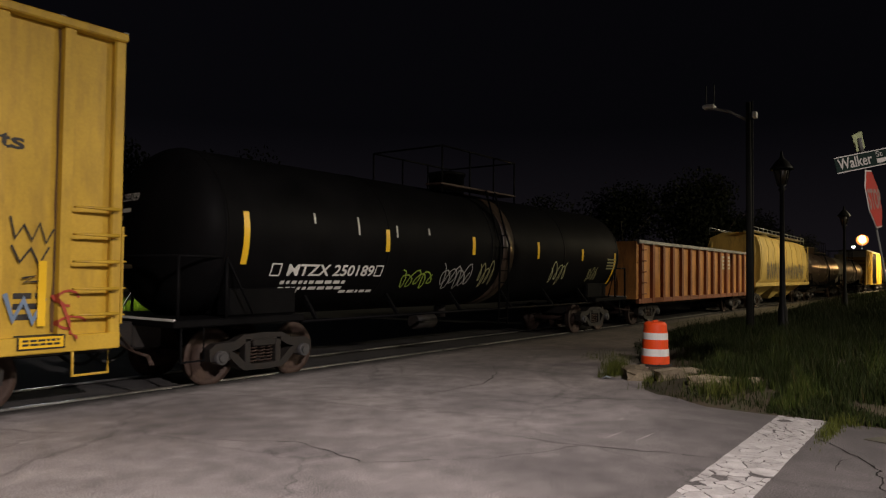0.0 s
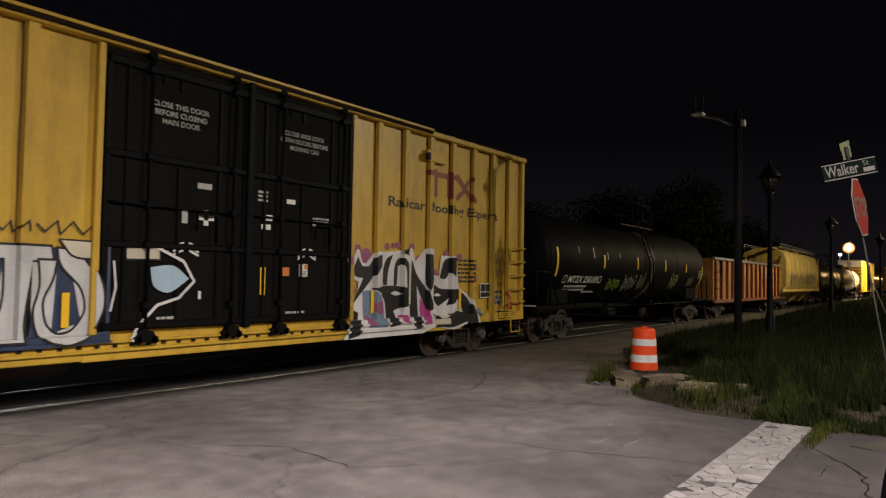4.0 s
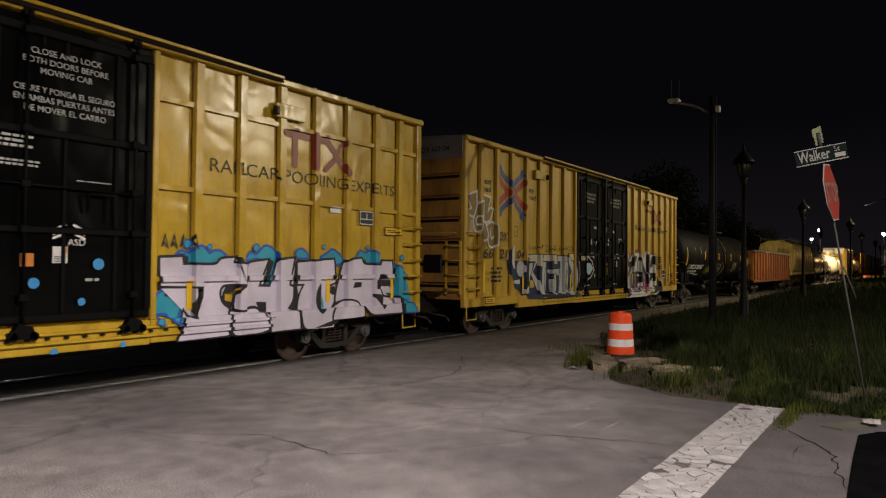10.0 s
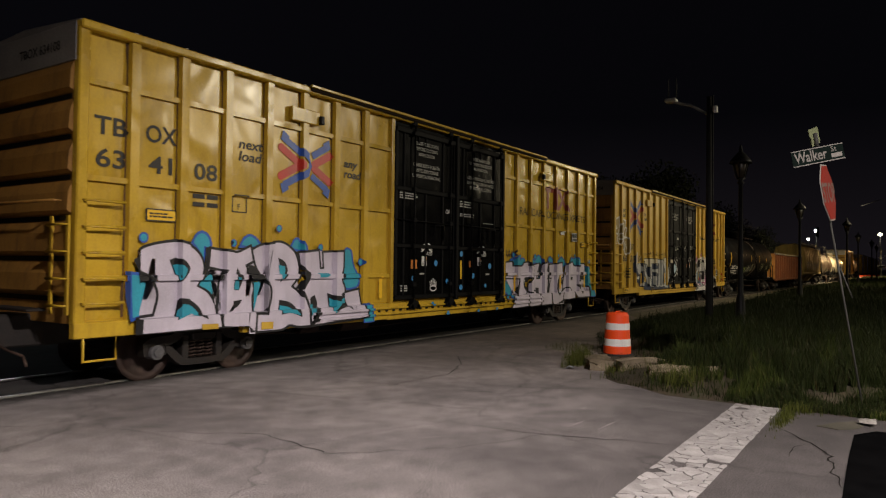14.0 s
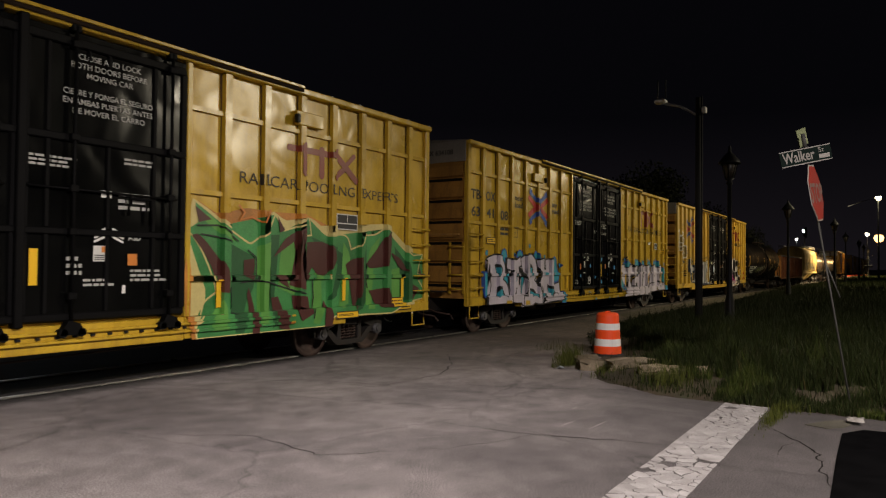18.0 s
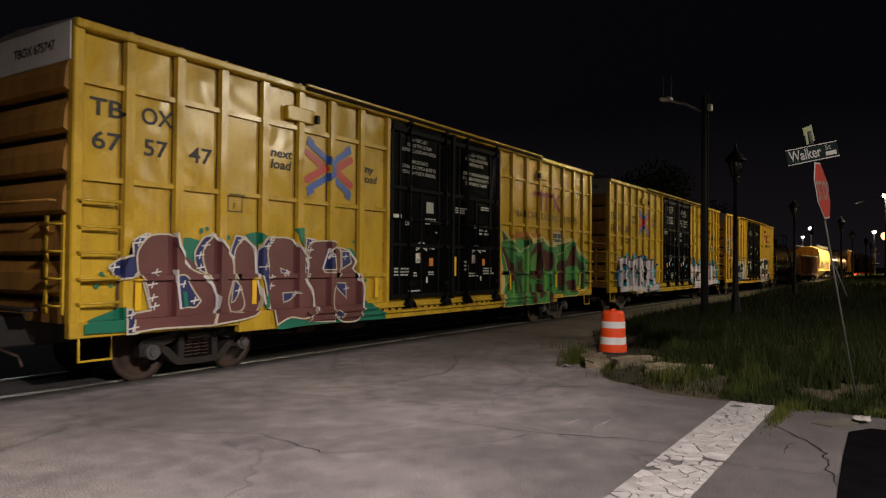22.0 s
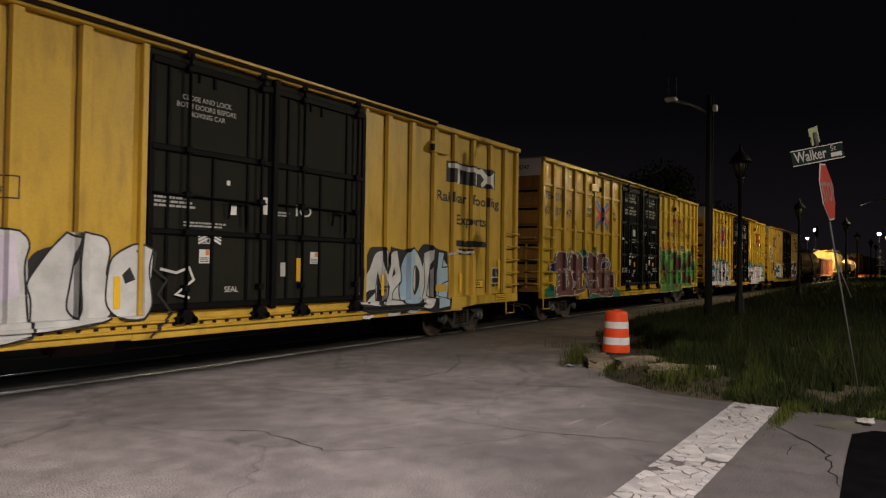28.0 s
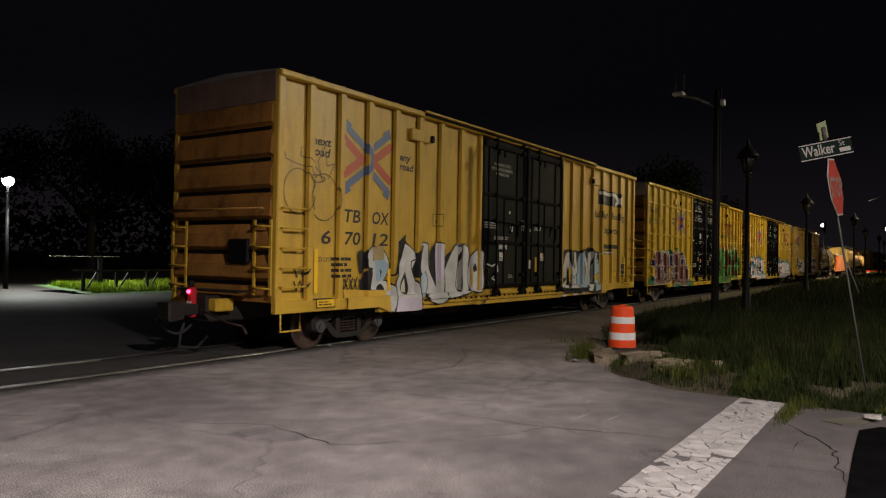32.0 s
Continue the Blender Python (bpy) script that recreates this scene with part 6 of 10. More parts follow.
sp.cross(WHITE_SPRAY, -8.42, 2.14)
sp.cross(WHITE_SPRAY, -8.32, 2.23)
sp.cross(WHITE_SPRAY, -8.19, 1.52)
sp.cross(WHITE_SPRAY, -8.18, 1.32)
sp.cross(WHITE_SPRAY, -8.15, 1.19)
sp.cross(WHITE_SPRAY, -8.13, 1.7)
sp.cross(WHITE_SPRAY, -8.58, 1.09)
sp.cross(WHITE_SPRAY, -8.56, 0.9)
sp.cross(WHITE_SPRAY, -7.71, 1.52)
sp.cross(WHITE_SPRAY, -7.44, 1.25)
sp.cross(WHITE_SPRAY, -7.35, 1.97)
sp.cross(WHITE_SPRAY, -7.24, 2.13)
sp.cross(WHITE_SPRAY, -7.12, 2.29)
sp.cross(WHITE_SPRAY, -7.34, 1.77)
sp.cross(WHITE_SPRAY, -6.51, 2.24)
sp.cross(WHITE_SPRAY, -6.56, 1.39)
sp.cross(WHITE_SPRAY, -5.85, 2.25)
sp.cross(WHITE_SPRAY, -6.01, 2.15)
sp.cross(WHITE_SPRAY, -6.04, 1.79)
sp.cross(WHITE_SPRAY, -5.88, 2.21)
sp.cross(WHITE_SPRAY, -4.82, 2.25)
sp.cross(WHITE_SPRAY, -4.86, 2.1)
sp.cross(WHITE_SPRAY, -4.9, 1.95)
sp.cross(WHITE_SPRAY, -4.34, 1.98)
sp.cross(WHITE_SPRAY, -3.87, 1.99)
sp.cross(WHITE_SPRAY, -5.47, 1.68)
sp.cross(WHITE_SPRAY, -5.25, 1.29)
sp.cross(WHITE_SPRAY, -3.83, 1.35)
sp.cross(WHITE_SPRAY, -5.88, 1.6)
sp.cross(WHITE_SPRAY, -5.85, 1.44)

# third boxcar: spiky green camouflage letters
sp = Spray(car_c, True, "spiky green camouflage letters with maroon blotches")
sp(ORANGE_HAZE, [(2.58, 1.84), (2.69, 2.39), (2.88, 2.88), (3.28, 2.67), (3.88, 2.84), (4.39, 2.8), (5.36, 2.82), (6.14, 2.57), (7.48, 2.7), (8.33, 2.51), (8.9, 2.06), (8.73, 0.98), (2.72, 0.66), (2.59, 1.18)])
sp(STRAW_SPRAY, [(2.61, 2.4), (2.78, 2.91), (3.06, 2.77), (3.6, 2.46), (3.99, 2.26), (4.53, 2.81), (4.89, 2.62), (5.44, 2.79), (6.01, 2.49), (6.64, 2.52), (7.08, 2.71), (7.85, 2.77), (8.89, 2.15), (8.82, 0.97), (2.76, 0.78), (2.92, 1.08), (3.24, 1.43)])
sp(GREEN, [(2.65, 2.4), (2.87, 2.54), (2.81, 2.87), (3.06, 2.73), (3.55, 2.43), (3.8, 2.3), (3.99, 2.2), (4.17, 2.33), (4.4, 2.43), (4.56, 2.76), (4.78, 2.48), (5.31, 2.62), (5.37, 2.41), (5.5, 2.42), (5.44, 2.74), (5.95, 2.41), (6.35, 2.48), (6.57, 2.44), (6.68, 2.18), (6.98, 2.27), (7.1, 2.65), (7.17, 2.49), (7.48, 2.51), (7.85, 2.69), (8.11, 2.48), (8.75, 2.08), (9.28, 2.12), (9.09, 1.82), (9.1, 1.51), (9.55, 1.13), (8.36, 0.97), (8.01, 0.81), (6.04, 0.85), (5.91, 0.66), (4.6, 0.66), (2.81, 0.66), (2.78, 0.87), (2.96, 1), (3, 1.24), (3.26, 1.39), (3.21, 1.6), (2.99, 2.04), (2.81, 2.29)], edge=STRAW_SPRAY, w=0.016, name="graffiti_letter")
sp(GREEN_DARK, [(3.51, 2.22), (3.9, 2.06), (4.1, 1.98), (4.08, 1.45), (3.91, 1.24), (3.78, 0.69), (3.59, 0.7), (3.72, 1.46), (3.47, 1.84)], name="letter_shade")
sp(GREEN_DARK, [(4.46, 2.39), (4.67, 2.4), (4.63, 1.99), (4.48, 1.4), (4.54, 0.8), (4.44, 0.72), (4.39, 1.85)], name="letter_shade")
sp(GREEN_DARK, [(5.5, 2.39), (6.02, 2.26), (6.43, 2.07), (6.31, 1.34), (5.97, 1.15), (6.16, 1.86), (5.63, 2.2)], name="letter_shade")
sp(GREEN_DARK, [(7.02, 2.19), (7.17, 2.36), (7.19, 1.37), (6.96, 0.95), (6.74, 0.91), (6.99, 1.49)], name="letter_shade")
sp(GREEN_DARK, [(8.16, 2.28), (8.71, 1.87), (8.77, 1.1), (8.45, 1.05), (8.53, 1.7)], name="letter_shade")
sp(LEAF_GREEN, [(2.91, 2.64), (3.06, 2.69), (3.46, 2.43), (3.7, 2.27), (3.56, 2.24), (3.1, 2.49)], name="letter_shine")
sp(LEAF_GREEN, [(4.12, 2.16), (4.46, 2.3), (4.36, 1.85), (4.33, 0.82), (4.15, 0.79), (4.18, 1.54)], name="letter_shine")
sp(LEAF_GREEN, [(4.79, 2.36), (5.13, 2.47), (4.91, 2.04), (4.75, 1.53), (5.15, 1.42), (5.04, 1.29), (4.64, 1.44), (4.68, 1.99)], name="letter_shine")
sp(LEAF_GREEN, [(5.63, 2), (5.76, 2.1), (5.81, 1.01), (5.65, 0.72), (5.47, 0.74), (5.58, 1.27)], name="letter_shine")
sp(LEAF_GREEN, [(6.43, 2.33), (6.65, 2.07), (6.59, 1.07), (6.31, 0.98), (6.37, 1.5)], name="letter_shine")
sp(LEAF_GREEN, [(7.25, 2.19), (7.65, 2.49), (7.41, 1.87), (7.35, 0.93), (7.12, 0.94)], name="letter_shine")
sp(LEAF_GREEN, [(3.09, 0.91), (3.35, 1.26), (3.44, 1.13), (3.41, 0.76), (3.1, 0.75)], name="letter_shine")
sp(LEAF_GREEN, [(8, 1.76), (8.35, 1.81), (8.36, 1.05), (8.1, 1.01)], name="letter_shine")
sp(MAROON, [(2.77, 2.31), (2.87, 2.36), (3.07, 2.2), (3.48, 1.76), (3.46, 1.38), (3.28, 1.39), (3.21, 1.72), (2.98, 2.08)])
sp(MAROON, [(3.83, 1.93), (4.07, 1.96), (4.08, 1.76), (4.01, 1.58), (3.83, 1.65)])
sp(MAROON, [(2.82, 2.79), (3.14, 2.59), (2.89, 2.53)])
sp(MAROON, [(3.9, 1.33), (3.99, 1.02), (3.96, 0.66), (4.12, 0.65), (4.09, 1.1), (3.95, 1.45)])
sp(MAROON, [(4.52, 1.99), (4.79, 2.34), (5.25, 2.55), (5.32, 2.63), (5.25, 2.24), (5.14, 2), (5.22, 1.61), (5.38, 1.85), (5.34, 1.37), (4.92, 1.48), (5.14, 1.85), (5.02, 2.28), (4.68, 2.08)])
sp(MAROON, [(5.37, 2.29), (5.82, 2.31), (6.08, 2.21), (6.14, 1.96), (5.96, 1.68), (5.7, 1.63), (5.51, 1.81), (5.33, 1.52), (5.25, 1.81), (5.38, 2)])
sp(MAROON, [(4.47, 1.26), (4.64, 1.28), (4.83, 0.88), (4.83, 0.67), (4.59, 0.71)])
sp(MAROON, [(4.98, 1.29), (5.41, 1.25), (5.48, 0.93), (5.16, 0.8), (5.28, 1.04), (5.01, 1.1)])
sp(MAROON, [(6.65, 1.97), (6.96, 2.02), (6.97, 1.27), (6.74, 0.94), (6.65, 1.39), (6.49, 1.86)])
sp(MAROON, [(7.16, 1.89), (7.65, 2.32), (7.91, 2.61), (7.92, 2.27), (7.84, 1.84), (7.26, 1.78)])
sp(MAROON, [(7.25, 1.32), (7.85, 1.37), (8.03, 0.94), (7.51, 0.95)])
sp(MAROON, [(5.83, 1.16), (6.06, 0.9), (5.99, 0.62), (5.78, 0.62), (5.91, 0.86)])
sp(MAROON, [(7.99, 2.16), (8.43, 1.99), (8.64, 1.72), (8.35, 1.78)])
sp(MAROON, [(4.61, 2.72), (4.79, 2.49), (4.67, 2.44)])
sp(MAROON, [(8.81, 1.45), (9.12, 1.33), (8.82, 1.02), (8.75, 1.28)])
sp(MAROON, [(4.52, 1.67), (4.8, 1.67), (4.93, 1.42), (4.69, 1.52)])
sp(MAROON, [(9.14, 1.82), (9.24, 1.57), (9.05, 1.51)])
sp.line(INK, 0.012, [(2.92, 2.34), (3.24, 2.31), (3.58, 2.22)])
sp.line(INK, 0.012, [(3.76, 1.54), (4.06, 1.58), (4.42, 1.53), (5.33, 1.3)])
sp.line(INK, 0.012, [(3.48, 1.47), (3.51, 1.05), (3.63, 1.02)])
sp.line(INK, 0.012, [(5.51, 1.61), (5.55, 1.22), (5.47, 0.83)])
sp.line(INK, 0.012, [(3.9, 2.11), (4.1, 1.98), (4.11, 1.54)])
sp.line(INK, 0.012, [(7.09, 2.24), (7.06, 1.81), (7.19, 1.37)])
sp.line(INK, 0.012, [(2.85, 2.48), (3.28, 2.5), (3.7, 2.25)])
sp.line(ORANGE_SPRAY, 0.016, [(3.69, 2.87), (3.83, 2.75), (3.74, 2.62), (3.98, 2.68), (4.24, 2.6), (4.34, 2.84)])

# last boxcar: chalky letters with a black shade
sp = Spray(car_d, False, "silver block letters with black shade")
sp(INK, [(2.42, 1.52), (2.66, 1.77), (2.86, 2.13), (2.94, 2.18), (3.34, 2.19), (3.42, 2), (3.52, 2.21), (3.93, 2.15), (4.13, 2.14), (4.37, 2.23), (4.63, 2.12), (4.8, 2.3), (5.12, 2.29), (5.17, 2.22), (5.86, 2.14), (5.89, 1.79), (5.94, 1.04), (5.87, 0.72), (5.16, 0.69), (4.58, 0.79), (3.86, 0.7), (3.35, 0.8), (2.69, 0.75), (2.44, 0.99)], name="letter_shade")
sp(CHALK, [(2.46, 1.27), (2.7, 1.55), (2.88, 1.71), (3.04, 2.07), (3.33, 2.12), (3.36, 1.64), (3.39, 1.61), (3.63, 2.11), (3.84, 2.13), (3.93, 1.74), (4.03, 1.53), (3.97, 1.42), (3.69, 1.22), (3.66, 1.05), (3.95, 1), (3.97, 0.92), (3.27, 0.92), (3.41, 1.13), (3.44, 1.33), (3.26, 1.32), (3.15, 1.64), (3.08, 1.28), (3.1, 0.91), (2.7, 0.96), (2.42, 0.98)], edge=INK, w=0.014, name="graffiti_letter")
sp(INK, [(2.67, 1.04), (2.74, 1.2), (2.9, 1.27), (3.08, 1.28), (3.09, 1.21), (2.9, 1.09), (2.75, 0.97)], name="letter_shade")
sp(INK, [(3.65, 1.53), (3.72, 1.75), (3.78, 1.6)], name="letter_shade")
sp(INK, [(3.21, 1.27), (3.35, 1.27), (3.31, 1), (3.22, 1.03)], name="letter_shade")
sp(SKY, [(3.94, 1.74), (4.06, 1.96), (4.29, 2.18), (4.5, 2.19), (4.72, 1.97), (4.88, 1.67), (4.87, 1.29), (4.75, 1.02), (4.53, 0.91), (4.05, 0.92), (3.95, 1.03), (3.88, 1.32), (4.03, 1.46)], edge=INK, w=0.018, name="graffiti_letter")
sp(CHALK, [(4.5, 2.12), (4.68, 1.95), (4.84, 1.67), (4.83, 1.29), (4.67, 1.33), (4.69, 1.63), (4.55, 1.8), (4.51, 1.93)])
sp(INK, [(4.29, 1.6), (4.34, 1.78), (4.55, 1.81), (4.7, 1.63), (4.68, 1.33), (4.53, 1.11), (4.4, 1.07), (4.29, 1.23)], name="letter_shade")
sp(CREAM, [(4.31, 1.63), (4.38, 1.78), (4.51, 1.78), (4.53, 1.26), (4.4, 1.15), (4.31, 1.27)])
sp(CHALK, [(4.85, 2.09), (5.17, 2.18), (5.13, 1.82), (4.97, 1.09), (5.25, 1), (5.11, 0.77), (4.71, 0.8), (4.92, 1.36), (4.86, 1.74)], edge=INK, w=0.014, name="graffiti_letter")
sp(SKY, [(5.46, 2.13), (5.71, 2.11), (5.62, 1.75), (5.89, 1.77), (5.9, 1.42), (5.58, 1.34), (5.44, 1.07), (5.84, 0.97), (5.84, 0.8), (5.35, 0.76), (5.39, 1.15), (5.33, 1.39), (5.42, 1.75)], edge=INK, w=0.014, name="graffiti_letter")
sp(TOUCH_UP, [(5.21, 1.34), (5.83, 1.34), (5.83, 1.16), (5.22, 1.18)], name="touch_up")
sp(TOUCH_UP, [(5.91, 2.03), (7.04, 2.07), (7.07, 0.72), (5.92, 0.71)], name="touch_up")
sp.line(CHALK, 0.03, [(5.89, 2.06), (6.28, 2.17), (6.62, 2.12), (6.97, 2.15)])
sp.line(CHALK, 0.03, [(2.54, 0.72), (2.75, 0.7), (2.88, 0.74)])
sp.line(CHALK, 0.03, [(3.38, 0.73), (3.6, 0.72), (3.82, 0.74)])
sp.line(CHALK, 0.03, [(4.09, 0.77), (4.33, 0.74), (4.5, 0.77)])
sp(INK, [(-7.22, 1.91), (-7.11, 2), (-7, 1.95), (-6.95, 1.61), (-7.12, 1.48)], name="letter_shade")
sp(INK, [(-6.95, 1.61), (-6.81, 1.61), (-6.89, 1.15), (-7.13, 1.16), (-7.04, 1.44)], name="letter_shade")
sp(INK, [(-5.98, 1.54), (-5.89, 1.83), (-5.86, 2.2), (-5.68, 2.23), (-5.48, 2.15), (-5.24, 1.99), (-4.97, 1.75), (-5.07, 1.39), (-5.37, 1.4), (-5.66, 1.62), (-6.02, 1.46), (-6.23, 1.38)], name="letter_shade")
sp(INK, [(-4.64, 2), (-4.47, 2.18), (-4.36, 1.19), (-4.59, 1.38), (-4.71, 1.61)], name="letter_shade")
sp(INK, [(-3.98, 1.94), (-3.58, 2.05), (-3.79, 1.66), (-4.08, 1.23), (-4.12, 1.66)], name="letter_shade")
sp(INK, [(-5.25, 1.57), (-4.98, 1.77), (-4.98, 2.02), (-5.19, 1.99)], name="letter_shade")
sp(INK, [(-4.81, 1.52), (-4.64, 1.25), (-4.85, 0.89), (-4.95, 0.86)], name="letter_shade")
sp(CHALK, [(-7, 1.97), (-6.82, 2.09), (-6.37, 2.02), (-6.18, 1.78), (-6.17, 1.54), (-6.36, 1.36), (-6.1, 1.3), (-5.96, 1.08), (-5.96, 0.88), (-6.08, 0.66), (-6.23, 0.68), (-6.27, 1.12), (-6.91, 1.16), (-6.82, 1.59), (-6.97, 1.63)], edge=INK, w=0.014, name="graffiti_letter")
sp(SKY, [(-6.65, 1.76), (-6.37, 1.82), (-6.2, 1.7), (-6.21, 1.54), (-6.36, 1.38), (-6.6, 1.31)])
sp(INK, [(-6.58, 1.25), (-6.44, 1.29), (-6.33, 1.18), (-6.33, 1.14), (-6.6, 1.16)], name="letter_shade")
sp(INK, [(-6.49, 1.6), (-6.42, 1.54), (-6.46, 1.42)], name="letter_shade")
sp(CHALK, [(-5.71, 1.94), (-5.63, 2.17), (-5.46, 2.11), (-5.24, 1.99), (-5.19, 1.81), (-5.38, 1.76), (-5.37, 1.57), (-5.11, 1.17), (-5.08, 1), (-5.05, 0.69), (-5.2, 0.63), (-6.04, 0.66), (-5.96, 1), (-6.06, 1.29), (-5.93, 1.46)], edge=INK, w=0.014, name="graffiti_letter")
sp(INK, [(-5.61, 1.53), (-5.45, 1.15), (-5.54, 1.01), (-5.74, 1.07), (-5.8, 1.24)], name="letter_shade")
sp(CREAM, [(-5.63, 1.39), (-5.59, 1.07), (-5.73, 1.09), (-5.75, 1.23)])
sp(LILAC, [(-5.92, 0.96), (-5.11, 0.95), (-5.06, 0.7), (-5.2, 0.64), (-6.02, 0.67)])
sp(CHALK, [(-5.09, 2.06), (-4.94, 2.22), (-4.72, 2.16), (-4.71, 1.61), (-4.39, 1.17), (-4.47, 1.98), (-4.42, 2.22), (-4.1, 2.18), (-4.01, 2.02), (-4.09, 1.78), (-4.01, 0.84), (-4.52, 0.74), (-4.85, 0.92), (-4.7, 1.25), (-4.81, 1.52), (-5.07, 1.44), (-5.17, 1.57)], edge=INK, w=0.014, name="graffiti_letter")
sp(SKY, [(-5.12, 1.44), (-4.86, 1.52), (-4.83, 1.21), (-5.03, 0.91), (-5.11, 1.17)])
sp(LILAC, [(-4.44, 2.12), (-4.27, 2.15), (-4.17, 1.37), (-4.39, 1.29)])
sp(CHALK, [(-4.08, 1.51), (-3.79, 1.95), (-3.55, 2.2), (-3.39, 2.13), (-3.5, 1.46), (-3.55, 1.16), (-3.42, 1.03), (-3.36, 1.15), (-3.41, 1.7), (-3.36, 2.21), (-2.99, 2.17), (-2.91, 1.96), (-3, 1.6), (-2.79, 1.34), (-2.92, 0.98), (-4.01, 0.87), (-3.99, 1.32)], edge=INK, w=0.014, name="graffiti_letter")
sp(CHALK, [(-2.91, 1.89), (-2.52, 2.1), (-2.3, 2), (-2.37, 1.71), (-2.28, 1.17), (-2.42, 0.96), (-2.78, 0.98), (-2.99, 1.19), (-2.97, 1.6)], edge=INK, w=0.014, name="graffiti_letter")
sp(INK, [(-2.74, 1.62), (-2.62, 1.74), (-2.53, 1.55), (-2.69, 1.49)], name="letter_shade")
sp.line(INK, 0.02, [(-2.52, 1.97), (-2.26, 1.95), (-2.29, 1.71), (-2.06, 1.54), (-2.2, 1.33), (-1.97, 1.05), (-2.34, 0.69)])
sp.line(CHALK, 0.02, [(-2.18, 1.71), (-1.9, 1.65), (-1.67, 1.73), (-1.58, 1.54), (-1.9, 1.32), (-1.65, 1.26)])
sp(TOUCH_UP, [(-7.61, 1.18), (-6.27, 1.14), (-6.22, 0.66), (-6.61, 0.67), (-6.64, 0.79), (-7.6, 0.8)], name="touch_up")
sp(SAND, [(-6.87, 2.04), (-6.4, 2.08), (-6.35, 1.8), (-6.83, 1.77)], name="touch_up")

# stencils, cards and reflectors on the doors
door_words(car_a, CLOSE_THIS, -1.2, 4.34)
door_words(car_a, CLOSE_LOCK, 1.32, 4.34)
door_sticker(car_a, -0.76, 3.24, 0.26, 0.09, DOOR_WHITE)
door_sticker(car_a, -0.72, 2.75, 0.28, 0.08, WHITE_PAINT)
door_sticker(car_a, -0.72, 2.75, 0.09, 0.24, WHITE_PAINT)
door_sticker(car_a, -1.1, 2.74, 0.1, 0.2, DOOR_WHITE)
latch_marks(car_a, -1.06, 2.29, False)
door_text(car_a, 0.29, 0.5, 3.1, 3.31, 3)
door_sticker(car_a, 1.02, 3.17, 0.2, 0.08, WHITE_PAINT)
door_sticker(car_a, 0.51, 2.85, 0.2, 0.1, WHITE_PAINT)
door_sticker(car_a, 0.47, 2.69, 0.2, 0.09, WHITE_PAINT)
door_text(car_a, 1.55, 2.01, 2.77, 2.95, 3)
latch_marks(car_a, 1.43, 2.3, False)
door_sticker(car_a, 0.94, 1.94, 0.15, 0.15, ORANGE_SPRAY)
half_sticker(car_a, 1.35, 1.97)
reflector(car_a, 0.43, 1.54, 2.01)
door_text(car_a, -1.52, -1.13, 1.18, 1.25, 1)
door_text(car_a, 0.95, 1.4, 1.19, 1.26, 1)
door_sticker(car_a, -0.8, 1.55, 0.05, 0.12, WHITE_PAINT)
door_words(car_b, CLOSE_BOTH, -1.18, 4.61)
door_words(car_b, LONG_LOCK, 1.3, 4.56)
door_text(car_b, -2.21, -1.53, 3.32, 3.54, 4)
door_text(car_b, 0.28, 0.95, 3.3, 3.55, 4)
door_text(car_b, 0.29, 1.07, 3.07, 3.17, 2)
words(car_b, False, "OK", -0.36, 3.1, 0.11, WHITE_PAINT, "door_lettering", width=0.2, lift=L_DOOR)
latch_marks(car_b, -1.14, 2.3)
latch_marks(car_b, 1.37, 2.31)
door_sticker(car_b, -1.65, 1.87, 0.24, 0.2, ORANGE_SPRAY)
half_sticker(car_b, -1.25, 1.95)
door_sticker(car_b, 0.83, 1.89, 0.17, 0.17, ORANGE_SPRAY)
half_sticker(car_b, 1.25, 1.96)
reflector(car_b, 0.38, 1.51, 1.98)
door_text(car_b, -1.42, -1.21, 1.62, 1.68, 1)
door_text(car_b, -2.14, -1.89, 1.25, 1.41, 3)
door_text(car_b, 1.6, 1.85, 1.59, 1.66, 1)
door_text(car_b, 1.45, 1.95, 2.95, 2.98, 1)
sp = Spray(car_b, True, "bright blue spray dot", 0.02)
sp.dot(DOT_BLUE, -1.7, 1.55, 0.07)
sp.dot(DOT_BLUE, -0.79, 1.9, 0.08)
sp.dot(DOT_BLUE, -0.3, 1.47, 0.07)
sp.dot(DOT_BLUE, 0.34, 2.14, 0.08)
sp.dot(DOT_BLUE, 0.91, 1.59, 0.08)
sp.dot(DOT_BLUE, 0.33, 1.31, 0.08)
sp.dot(DOT_BLUE, 1.77, 1.84, 0.09)
sp.dot(DOT_BLUE, 1.54, 1.33, 0.06)
sp.dot(DOT_BLUE, -0.95, 0.95, 0.06)
sp.dot(DOT_BLUE, -0.07, 0.96, 0.06)
sp.dot(DOT_BLUE, -0.28, 0.69, 0.07)
sp.dot(DOT_BLUE, 0.83, 0.97, 0.06)
sp.dot(DOT_BLUE, 1.17, 0.68, 0.06)
sp.dot(DOT_BLUE, 2.14, 0.7, 0.05)
door_words(car_c, LONG_CLOSE, -1.3, 4.65)
door_words(car_c, LONG_LOCK, 1.3, 4.65)
door_sticker(car_c, -0.86, 3.18, 0.3, 0.26, DOOR_WHITE)
door_sticker(car_c, -2.15, 2.91, 0.34, 0.09, WHITE_PAINT)
words(car_c, False, "OK", -1.85, 2.73, 0.1, WHITE_PAINT, "door_lettering", width=0.2, lift=L_DOOR)
door_text(car_c, -1.06, -0.52, 2.77, 2.94, 3)
door_text(car_c, -0.63, -0.54, 2.58, 2.63, 1)
latch_marks(car_c, -1.19, 2.3, False)
